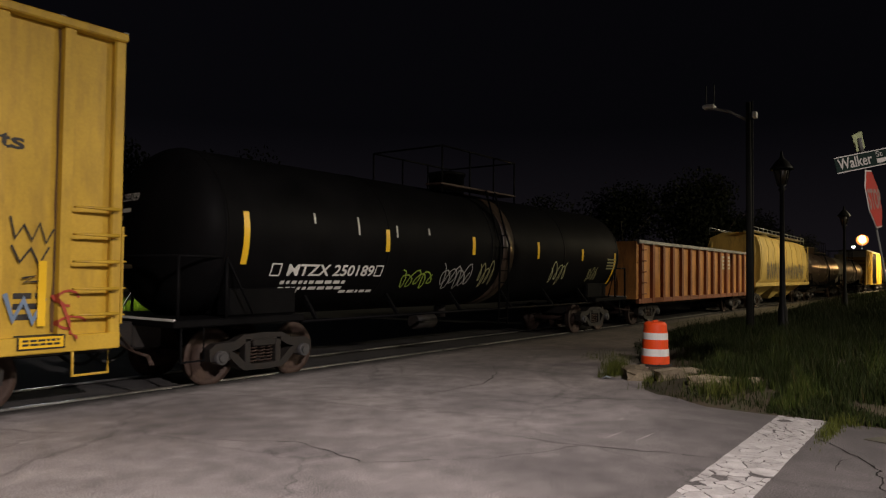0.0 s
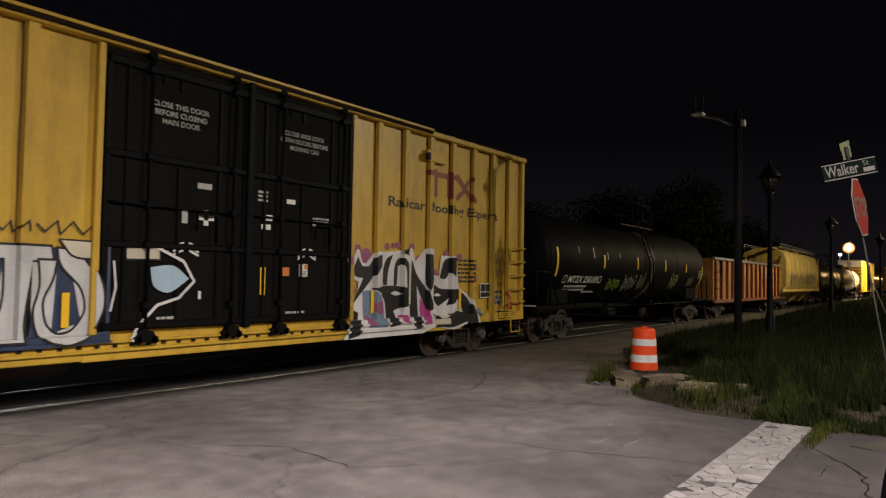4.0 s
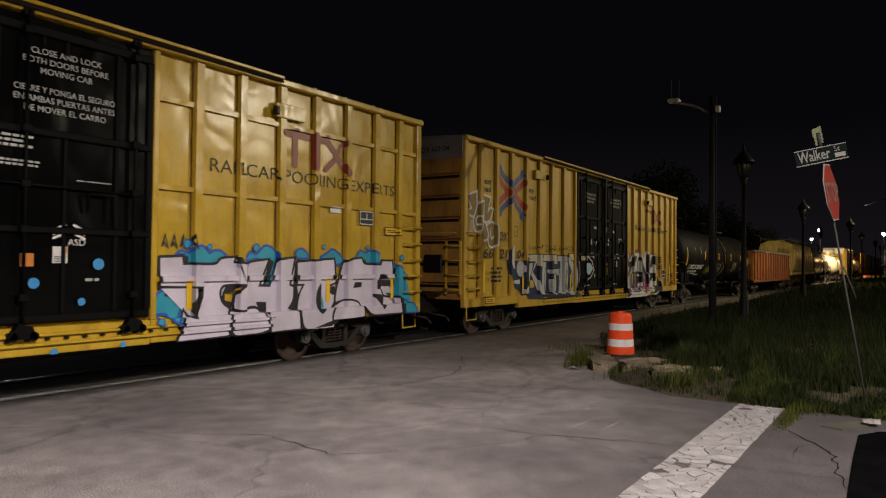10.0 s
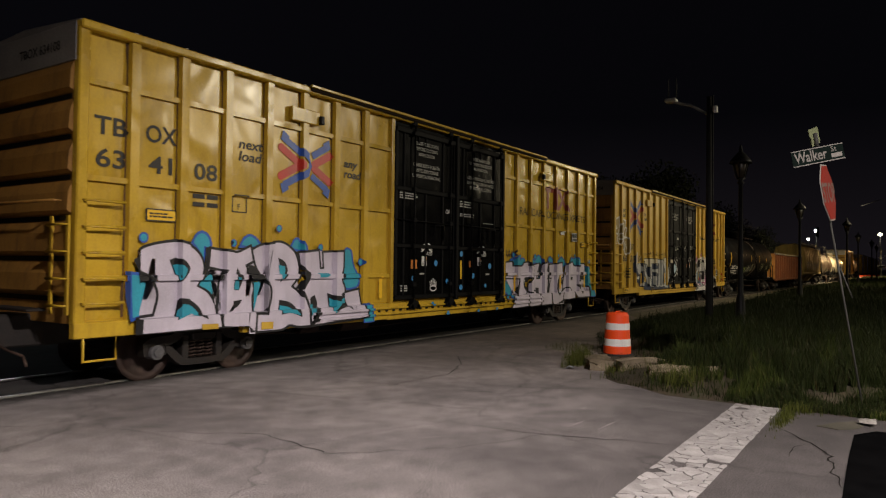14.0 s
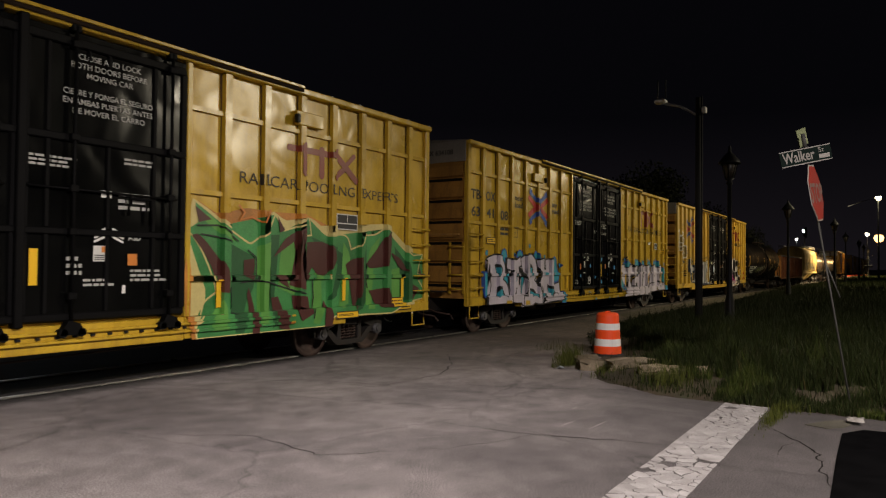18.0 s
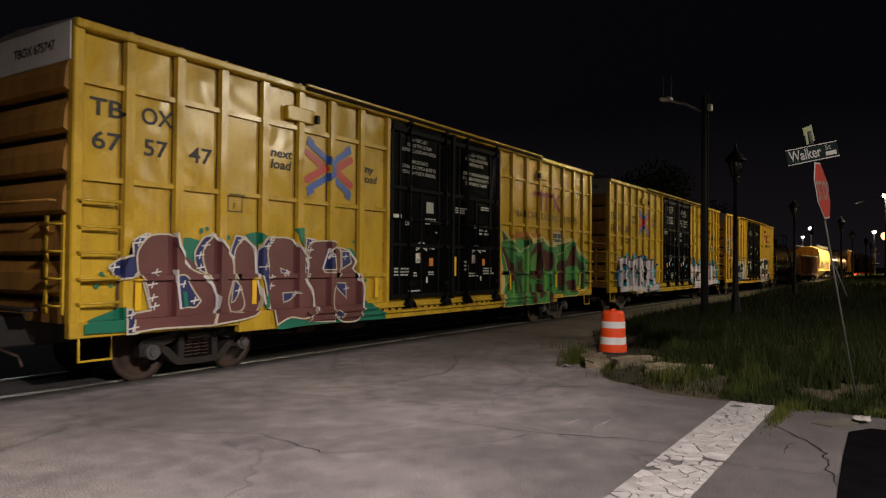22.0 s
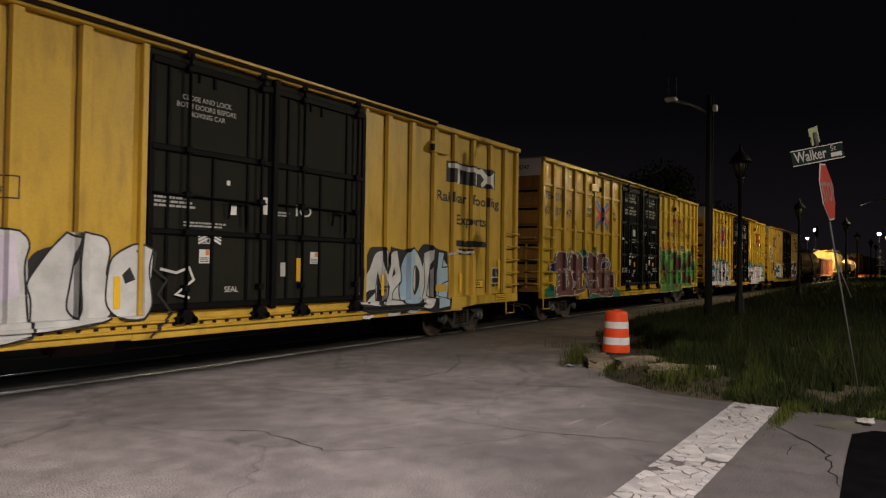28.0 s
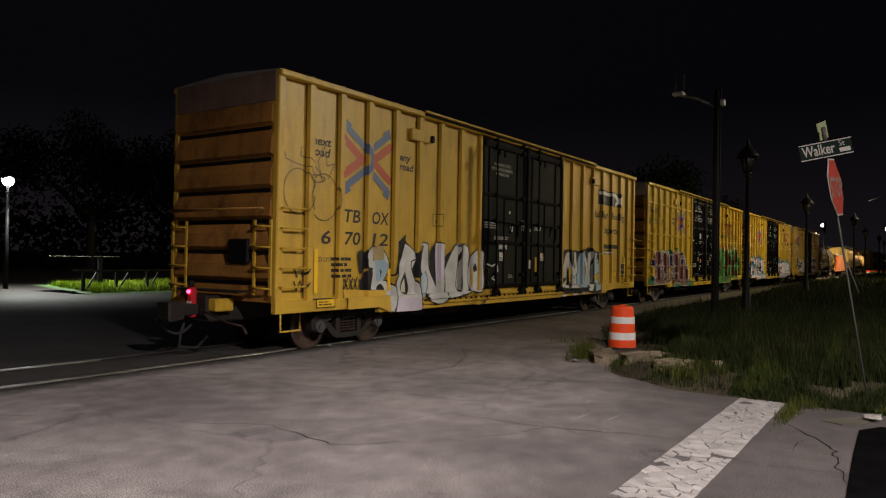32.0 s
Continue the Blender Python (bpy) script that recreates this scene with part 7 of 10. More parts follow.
words(car_c, False, "ASD", -0.88, 2.2, 0.1, WHITE_PAINT, "door_lettering", width=0.24, lift=L_DOOR)
half_sticker(car_c, -1.32, 1.99)
door_sticker(car_c, -0.79, 1.9, 0.18, 0.19, ORANGE_SPRAY)
door_text(car_c, -2.24, -1.6, 1.57, 1.78, 3)
door_text(car_c, -1.51, -1.33, 1.55, 1.68, 2)
door_text(car_c, -0.91, -0.68, 1.58, 1.69, 2)
door_sticker(car_c, -0.96, 1.48, 0.06, 0.14, WHITE_PAINT)
door_text(car_c, -1.71, -1.16, 1.2, 1.27, 1)
door_text(car_c, 0.19, 0.83, 3.12, 3.29, 3)
door_text(car_c, 1.53, 2.07, 3.27, 3.39, 2)
door_sticker(car_c, 1.27, 2.83, 0.16, 0.1, WHITE_PAINT)
door_text(car_c, 1.45, 1.95, 2.61, 2.89, 3)
latch_marks(car_c, 1.32, 2.29, False)
words(car_c, False, "ASD", 1.62, 2.19, 0.09, WHITE_PAINT, "door_lettering", width=0.2, lift=L_DOOR)
half_sticker(car_c, 1.19, 1.99)
door_sticker(car_c, 1.69, 1.91, 0.15, 0.17, ORANGE_SPRAY)
reflector(car_c, 0.28, 1.56, 2.04)
door_text(car_c, 0.71, 0.93, 1.67, 1.96, 3)
door_text(car_c, 1.66, 2.32, 1.58, 1.78, 3)
door_text(car_c, 0.95, 1.43, 1.52, 1.65, 2)
door_sticker(car_c, 1.56, 1.48, 0.05, 0.12, WHITE_PAINT)
door_words(car_d, CLOSE_LOCK, -1.35, 4.35)
door_text(car_d, -2.29, -1.5, 2.64, 2.83, 3)
door_sticker(car_d, -0.91, 3.13, 0.07, 0.08, WHITE_PAINT)
door_sticker(car_d, -0.8, 2.69, 0.14, 0.16, WHITE_PAINT)
door_text(car_d, -1.76, -0.76, 2.36, 2.46, 2)
latch_marks(car_d, -1.26, 2.25, False)
words(car_d, False, "ASD", -1.47, 2.11, 0.1, WHITE_PAINT, "door_lettering", width=0.22, lift=L_DOOR)
half_sticker(car_d, -1.36, 1.91)
words(car_d, False, "SEAL", -0.95, 1.33, 0.09, WHITE_PAINT, "door_lettering", width=0.28, lift=L_DOOR)
door_sticker(car_d, -0.12, 2.81, 0.14, 0.3, WHITE_PAINT)
door_text(car_d, 0.18, 0.5, 2.64, 2.74, 2)
reflector(car_d, 0.73, 1.48, 1.91)
door_sticker(car_d, 0.36, 1.7, 0.16, 0.25, DOOR_WHITE)
words(car_d, False, "IO", 0.64, 2.68, 0.2, WHITE_PAINT, "door_lettering", width=0.4, lift=L_DOOR)
half_sticker(car_d, 1.13, 1.92)

# small plates, tags and data panels
def plate(car, grid, x0, x1, z0, z1, seed):
    patch(car, grid, x0, x1, z0, z1, INK, "warning_plate", 0.03, "yellow warning plate with a dark border")
    patch(car, grid, x0 + 0.02, x1 - 0.02, z0 + 0.02, z1 - 0.02, REFLECT_YELLOW, "warning_field", 0.033)
    bars_of_text(car, grid, x0 + 0.06, x1 - 0.06, z0 + 0.05, z1 - 0.05, 2, BLACK_TEXT, seed, lift=0.036)


plate(car_b, True, -8.37, -7.85, 2.47, 2.66, 91)
plate(car_b, True, 8.2, 8.68, 2.5, 2.68, 92)
patch(car_b, True, 6.49, 6.79, 2.88, 2.99, WHITE_PAINT, "sticker", 0.03)
plate(car_c, True, 7.99, 8.5, 0.93, 1.15, 93)
plate(car_c, True, 6.12, 6.8, 0.78, 0.93, 94)
plate(car_d, False, 7.06, 7.6, 1.22, 1.43, 95)
sp = Spray(car_d, False, "quick black tag")
for k in range(5):
    x = -7.66 + 0.14 * k
    sp.line(INK, 0.014, [(x - 0.05, 1.2), (x + 0.06, 1.42 + 0.03 * (k % 2))])
    sp.line(INK, 0.014, [(x - 0.04, 1.4), (x + 0.05, 1.18)])
for z in (1.2, 1.45):
    sp.line(INK, 0.016, [(-8.95, z + 0.18), (-8.88, z), (-8.8, z + 0.18), (-8.72, z + 0.02), (-8.62, z + 0.16)])
sp = Spray(car_a, False, "quick rusty tag")
sp.line(LOGO_RED, 0.016, ring(8.75, 1.5, 0.16, 0.1, 0.8, 14))
sp.line(LOGO_RED, 0.016, ring(8.8, 1.18, 0.2, 0.08, 0.7, 14))
sp = Spray(car_b, True, "quick black tag on the panels")
for k in range(4):
    x = 2.82 + 0.16 * k
    sp.line(INK, 0.018, [(x, 2.12), (x + 0.05, 2.3), (x + 0.1, 2.1), (x + 0.02, 2.2)])
for k in range(5):
    sp.line(WHITE_SPRAY, 0.014, [(-1.0 + 0.05 * k, 1.36), (-1.03 + 0.065 * k, 1.48 + 0.03 * (2 - abs(k - 2)))])
sp.line(WHITE_SPRAY, 0.014, ring(-0.9, 1.31, 0.13, 0.06, 1.0, 14))

# marks on the ends
for c, body, m in ((car_a, "TBOX 662104", BLACK_TEXT), (car_b, "TBOX 634108", BLACK_TEXT), (car_c, "TBOX 675747", BLACK_TEXT)):
    bm = lettering(body, 0.13, bold=0.004)
    for v in bm.verts:
        v.co = (-HALF - 0.016, -(v.co.x - 0.1), v.co.z + EAVE - 0.36)
    part("end_lettering", bm, m, c)

# ---- the rest of the train ----
def shell_ends(profile, x0, x1, head, n=28, rows=7):
    """A tank shell along x with dished heads: (bmesh)"""
    bm = bmesh.new()
    r, zc = profile
    secs = []
    for i in range(rows):
        a = math.pi / 2 * (i + 0.25) / rows
        secs.append((x0 - head * math.cos(a), r * math.sin(a)))
    steps = 8
    for i in range(steps + 1):
        secs.append((x0 + (x1 - x0) * i / steps, r))
    for i in reversed(range(rows)):
        a = math.pi / 2 * (i + 0.25) / rows
        secs.append((x1 + head * math.cos(a), r * math.sin(a)))
    rings = [[bm.verts.new((x, rr * math.sin(2 * math.pi * k / n), zc + rr * math.cos(2 * math.pi * k / n))) for k in range(n)] for x, rr in secs]
    for a, b in zip(rings, rings[1:]):
        for k in range(n):
            bm.faces.new((a[k], a[(k + 1) % n], b[(k + 1) % n], b[k])).smooth = True
    bm.faces.new(rings[0])
    bm.faces.new(rings[-1])
    return bm


def band(x, w, r, zc, n=40):
    bm = bmesh.new()
    lathe(bm, [(r - 0.02, -w / 2), (r + 0.02, -w / 2), (r + 0.02, w / 2), (r - 0.02, w / 2)], n, Matrix.Translation((x, 0, zc)) @ Matrix.Rotation(radians(90), 4, "Y"))
    return bm


def tank_decal(car, bm, r, zc, material, name, lift=0.012, label=""):
    """Bends a flat mesh in the xz plane round the near side of a tank."""
    x0, x1 = min(v.co.x for v in bm.verts), max(v.co.x for v in bm.verts)
    z = min(v.co.z for v in bm.verts)
    top = max(v.co.z for v in bm.verts)
    k = z + 0.12
    while k < top:
        bmesh.ops.bisect_plane(bm, geom=bm.verts[:] + bm.edges[:] + bm.faces[:], plane_co=(0, 0, k), plane_no=(0, 0, 1))
        k += 0.12
    for v in bm.verts:
        a = (v.co.z - zc) / r
        rr = r + lift + v.co.y
        v.co = (v.co.x, -rr * math.cos(a), zc + rr * math.sin(a))
    return part(name, bm, material, car, label)


def flat_rect(x0, x1, z0, z1):
    bm = bmesh.new()
    bm.faces.new([bm.verts.new(c) for c in ((x0, 0, z0), (x1, 0, z0), (x1, 0, z1), (x0, 0, z1))])
    return bm


def tank_car(label, xa, xb, body, near=False, keyed=False, r=1.46, zc=2.52):
    """Tank car between the end sills xa and xb (along the track at the clip's start)."""
    mid, half = (xa + xb) / 2, (xb - xa) / 2
    car = thing("tank_car", label, "tank car", (mid, TRACK_Y, 0), "cars of the freight train")
    head = 0.75
    c = half - head - 0.15
    part("tank_shell", shell_ends((r, zc), -c, c, head, 48 if near else 28), body, car, "welded cylindrical tank with dished heads")
    for x in (-c, -c * 0.5, 0.0, c * 0.5, c):
        part("weld_band", band(x, 0.05, r - 0.012, zc), body, car)
    part("jacket_band", band(0.75, 0.5, r, zc), TANK_BROWN if body is TANK_BLACK else body, car, "stained jacket band round the tank")
    for e in (-1, 1):
        bm = bmesh.new()
        box(bm, min(e * (half - 2.6), e * half), max(e * (half - 2.6), e * half), -1.42, 1.42, 1.0, 1.12, 0.02)
        part("end_platform", bm, TANK_BLACK, car)
        bm = bmesh.new()
        box(bm, e * (half - 1.9) - 0.75, e * (half - 1.9) + 0.75, -1.15, 1.15, 1.1, 1.62, 0.05)
        part("saddle", bm, TANK_BLACK, car)
        bm = bmesh.new()
        box(bm, min(e * half, e * (half - 0.5)), max(e * half, e * (half - 0.5)), -0.32, 0.32, 0.62, 1.02, 0.03)
        part("draft_gear_box", bm, STEEL_DARK, car)
        for s in (-1, 1):
            for x in (half - 0.08, half - 0.95):
                bm = bmesh.new()
                rod(bm, (e * x, s * 1.38, 1.1), (e * x, s * 1.38, 2.1), 0.03, 8)
                part("handrail_post", bm, TANK_BLACK, car)
            bm = bmesh.new()
            wire(bm, [(e * (half - 0.08), s * 1.38, 2.1), (e * (half - 0.95), s * 1.38, 2.1)], 0.025, 8)
            wire(bm, [(e * (half - 0.95), s * 1.38, 2.1), (e * (half - 1.5), s * 1.38, 1.15)], 0.02, 8)
            part("handrail", bm, TANK_BLACK, car)
            bm = bmesh.new()
            xs = e * (half - 0.35)
            wire(bm, [(xs - 0.2, s * 1.38, 1.02), (xs - 0.2, s * 1.38, 0.48), (xs + 0.2, s * 1.38, 0.48), (xs + 0.2, s * 1.38, 1.02)], 0.018, 6)
            part("step", bm, TANK_BLACK, car)
        bm = bmesh.new()
        wire(bm, [(e * (half - 0.08), -1.38, 2.1), (e * (half - 0.08), 1.38, 2.1)], 0.025, 8)
        part("end_handrail", bm, TANK_BLACK, car)
        bm = bmesh.new()
        box(bm, e * (half - 0.02) - 0.015, e * (half - 0.02) + 0.015, -1.4, 1.4, 1.02, 1.14)
        part("end_sill_stripe", bm, WHITE_PAINT if near else TANK_BLACK, car)
        coupler(car, e * half, e)
        truck(car, e * (half - 1.95), keyed)
    # running boards and piping beneath
    for s in (-1, 1):
        bm = bmesh.new()
        wire(bm, [(-half + 2.6, s * 1.3, 0.98), (half - 2.6, s * 1.3, 0.98)], 0.03, 8)
        part("side_pipe", bm, TANK_BLACK, car)
        for i in range(6):
            x = -half + 3 + i * (2 * half - 6) / 5
            bm = bmesh.new()
            bar(bm, (x, s * 1.3, 1.0), (x, s * 0.9, 1.5), 0.06)
            part("pipe_bracket", bm, TANK_BLACK, car)
    bm = bmesh.new()
    rod(bm, (-0.25, 0, 0.75), (-0.25, 0, 1.2), 0.16, 14)
    part("outlet_valve", bm, STEEL_DARK, car)
    bm = bmesh.new()
    rod(bm, (-2.2, -0.7, 0.75), (-1.5, -0.7, 0.75), 0.17, 14)
    part("air_reservoir", bm, STEEL_DARK, car)
    # manway, walk and railing on top
    top = zc + r
    bm = bmesh.new()
    lathe(bm, [(0.46, top - 0.15), (0.46, top + 0.42), (0.5, top + 0.43), (0.5, top + 0.5), (0.2, top + 0.56)], 20)
    part("manway", bm, body, car, "round bolted manway")
    bm = bmesh.new()
    box(bm, -1.7, 1.7, -1.1, -0.62, top - 0.02, top + 0.03, 0.01)
    box(bm, -1.7, 1.7, 0.62, 1.1, top - 0.02, top + 0.03, 0.01)
    part("walkway", bm, STEEL_RUST if near else body, car)
    for s in (-1, 1):
        for x in (-1.65, -0.5, 0.6, 1.65):
            bm = bmesh.new()
            rod(bm, (x, s * 1.08, top - 0.2), (x, s * 1.08, top + 0.9), 0.022, 8)
            part("railing_post", bm, TANK_BLACK, car)
        bm = bmesh.new()
        wire(bm, [(-1.65, s * 1.08, top + 0.9), (1.65, s * 1.08, top + 0.9)], 0.022, 8)
        part("railing", bm, TANK_BLACK, car)
    for x in (-1.65, 1.65):
        bm = bmesh.new()
        wire(bm, [(x, -1.08, top + 0.9), (x, 1.08, top + 0.9)], 0.022, 8)
        part("railing", bm, TANK_BLACK, car)
    # side ladder
    for x in (0.2, 0.62):
        bm = bmesh.new()
        wire(bm, [(x, -1.5, 0.6), (x, -1.56, 2.6), (x, -1.1, top)], 0.025, 6)
        part("ladder_rail", bm, TANK_BLACK, car)
    for i in range(8):
        bm = bmesh.new()
        z = 0.75 + i * 0.3
        rod(bm, (0.2, -1.52, z), (0.62, -1.52, z), 0.014, 6)
        part("ladder_rung", bm, TANK_BLACK, car)
    CARS.append((car, mid))
    return car, mid


tk, tm = tank_car("black tank car with white lettering and spray tags", 6.15, 23.75, TANK_BLACK, True, True)
R, ZC = 1.46, 2.52


def on_tank(body, x, z, h, width, name="car_number", shear=0.0, bold=0.0):
    bm = lettering(body, h, shear, bold=bold)
    x0, x1 = min(v.co.x for v in bm.verts), max(v.co.x for v in bm.verts)
    for v in bm.verts:
        v.co = ((v.co.x - x0) * width / (x1 - x0) + x - tm, 0, v.co.z + z)
    return tank_decal(tk, bm, R, ZC, WHITE_PAINT, name)


on_tank("MTZX 250189", 8.42, 1.78, 0.22, 2.25, bold=0.006)
for x in (8.05, 10.72):
    bm = bmesh.new()
    for a, b in (((x, 1.78), (x + 0.2, 1.78)), ((x + 0.2, 1.78), (x + 0.2, 2.0)), ((x + 0.2, 2.0), (x, 2.0)), ((x, 2.0), (x, 1.78))):
        ribbon(bm, [(a[0] - tm, a[1]), (b[0] - tm, b[1])], 0.012)
    tank_decal(tk, bm, R, ZC, WHITE_PAINT, "stencil_box")
rng = random.Random(4)
for x0, x1, z in ((8.35, 9.9, 1.60), (8.35, 9.8, 1.46), (8.2, 8.9, 1.38), (9.95, 10.9, 1.36)):
    bm = bmesh.new()
    x = x0
    while x < x1:
        n = rng.uniform(0.06, 0.2)
        bm.faces.new([bm.verts.new((a - tm, 0, b)) for a, b in ((x, z), (x + n, z), (x + n, z + 0.075), (x, z + 0.075))])
        x += n + 0.05
    tagged(tank_decal(tk, bm, R, ZC, WHITE_PAINT, "stencil"), "lines of small stencilled text", kind="stuff")
for x, z0, z1 in ((7.42, 1.98, 2.86), (10.95, 2.30, 2.75), (14.1, 2.32, 2.75), (17.3, 2.3, 2.75), (20.1, 2.3, 2.65), (22.6, 1.5, 2.6)):
    tank_decal(tk, flat_rect(x - 0.06 - tm, x + 0.06 - tm, z0, z1), R, ZC, REFLECT_YELLOW, "reflector", label="yellow reflector strip")
for x, z0, z1 in ((8.95, 2.75, 2.95), (10.1, 2.6, 2.95), (11.25, 2.6, 2.85), (12.35, 2.7, 2.85)):
    tank_decal(tk, flat_rect(x - 0.025 - tm, x + 0.025 - tm, z0, z1), R, ZC, GALV, "lug", label="bare metal lug")


def tank_tag(x0, x1, z0, z1, material, seed, n=5, w=0.016):
    """Looping handwriting with overlapping turns on the tank's side."""
    rg = random.Random(seed)
    pts = []
    for k in range(n * 10):
        a = 0.63 * k
        u = k / (n * 10)
        pts.append((x0 + (x1 - x0) * (u + 0.11 * math.sin(a)) - tm, (z0 + z1) / 2 + (z1 - z0) * (0.36 + 0.14 * math.sin(k * 0.37 + seed)) * math.cos(a + 0.5 * math.sin(k * 0.21)) + rg.uniform(-0.015, 0.015)))
    bm = bmesh.new()
    outline(bm, pts, w, False)
    for i, v in enumerate(bm.verts):
        v.co.y = 0.00004 * i
    tagged(tank_decal(tk, bm, R, ZC, material, "tag", 0.014, "quick spray tag"), kind="stuff")


LIME = hue("lime_spray", (0.3, 0.42, 0.06))
KHAKI = hue("khaki_spray", (0.28, 0.27, 0.14))
tank_tag(11.6, 12.75, 1.45, 1.95, LIME, 1, 5)
tank_tag(13.0, 14.2, 1.4, 2.1, hue("grey_spray", (0.34, 0.34, 0.32)), 2, 6, 0.014)
tank_tag(14.5, 15.2, 1.45, 2.2, KHAKI, 3, 4)
tank_tag(18.2, 19.2, 1.5, 2.25, hue("straw_spray", (0.4, 0.4, 0.22)), 5, 4)
tank_tag(20.7, 21.4, 1.6, 2.1, KHAKI, 6, 4)
for k in range(4):
    bm = flat_rect(22.0 - tm, 22.7 - tm, 2.05 + k * 0.1, 2.1 + k * 0.1)
    tank_decal(tk, bm, R, ZC, KHAKI, "tag_bar")
# lettering on the rear head
for body, y, z, h in (("MTZX 250189", 1.0, 3.02, 0.13),):
    bm = lettering(body, h)
    for v in bm.verts:
        yy, zz = y - v.co.x * 0.95, v.co.z + z
        q = min(((yy) ** 2 + (zz - ZC) ** 2) / R ** 2, 0.98)
        v.co = (-(17.6 / 2 - 0.9) - 0.75 * math.sqrt(1 - q) - 0.02, yy, zz)
    part("head_lettering", bm, WHITE_PAINT, tk)
for y0, y1, z0 in ((0.45, 0.75, 2.83), (0.1, 0.4, 2.83), (0.35, 0.7, 2.70), (0.1, 0.7, 1.9)):
    bm = bmesh.new()
    vs = []
    for yy, zz in ((y0, z0), (y1, z0), (y1, z0 + 0.07), (y0, z0 + 0.07)):
        q = min((yy ** 2 + (zz - ZC) ** 2) / R ** 2, 0.98)
        vs.append(bm.verts.new((-(17.6 / 2 - 0.9) - 0.75 * math.sqrt(1 - q) - 0.02, yy, zz)))
    bm.faces.new(vs)
    part("head_stencil", bm, WHITE_PAINT, tk)


def gondola(label, xa, xb):
    mid, half = (xa + xb) / 2, (xb - xa) / 2
    car = thing("gondola_car", label, "gondola", (mid, TRACK_Y, 0), "cars of the freight train")
    for s in (-1, 1):
        bm = bmesh.new()
        box(bm, -half, half, s * 1.36 - 0.02, s * 1.36 + 0.02, 1.0, 3.08)
        part("side_sheet", bm, RUST_GOND, car, "orange side sheet with rust")
        bm = bmesh.new()
        box(bm, -half, half, s * 1.42 - 0.09, s * 1.42 + 0.09, 3.02, 3.16, 0.02)
        part("top_rail", bm, GALV, car, "bare worn top rail")
        bm = bmesh.new()
        box(bm, -half, half, s * 1.42 - 0.07, s * 1.42 + 0.07, 0.84, 1.02, 0.02)
        part("side_sill", bm, RUST_POST, car)
        for i in range(15):
            x = -half + 0.35 + i * (2 * half - 0.7) / 14
            bm = bmesh.new()
            prism(bm, [(x - 0.13, 0.84), (x + 0.13, 0.84), (x + 0.1, 3.05), (x - 0.1, 3.05)], s * 1.37, s * 1.5)
            part("side_stake", bm, RUST_POST, car)
    for e in (-1, 1):
        bm = bmesh.new()
        box(bm, e * half - 0.04, e * half + 0.04, -1.4, 1.4, 1.0, 3.1)
        part("end_wall", bm, RUST_GOND, car)
        ladder(car, -1.5, min(e * (half - 0.1), e * (half - 0.5)), max(e * (half - 0.1), e * (half - 0.5)), [1.2, 1.6, 2.0, 2.4, 2.8], True, RUST_POST, 0.06, rails=False)
        coupler(car, e * half, e)
        truck(car, e * (half - 2.0), False)
    bm = bmesh.new()
    box(bm, -half, half, -1.36, 1.36, 0.98, 1.1)
    box(bm, -half, half, -0.3, 0.3, 0.62, 0.98)
    part("floor_frame", bm, STEEL_DARK, car)
    bm = bmesh.new()
    box(bm, 2.9, 4.4, -1.385, -1.382, 2.2, 2.85)
    part("sign_plate", bm, CREAM, car, "pale stencilled panel")
    for k in range(3):
        bm = bmesh.new()
        box(bm, 3.0, 4.3, -1.39, -1.387, 2.3 + k * 0.18, 2.38 + k * 0.18)
        part("stencil_line", bm, RUST_GOND, car)
    CARS.append((car, mid))


gondola("rusty orange gondola with dark side stakes", 24.75, 41.4)


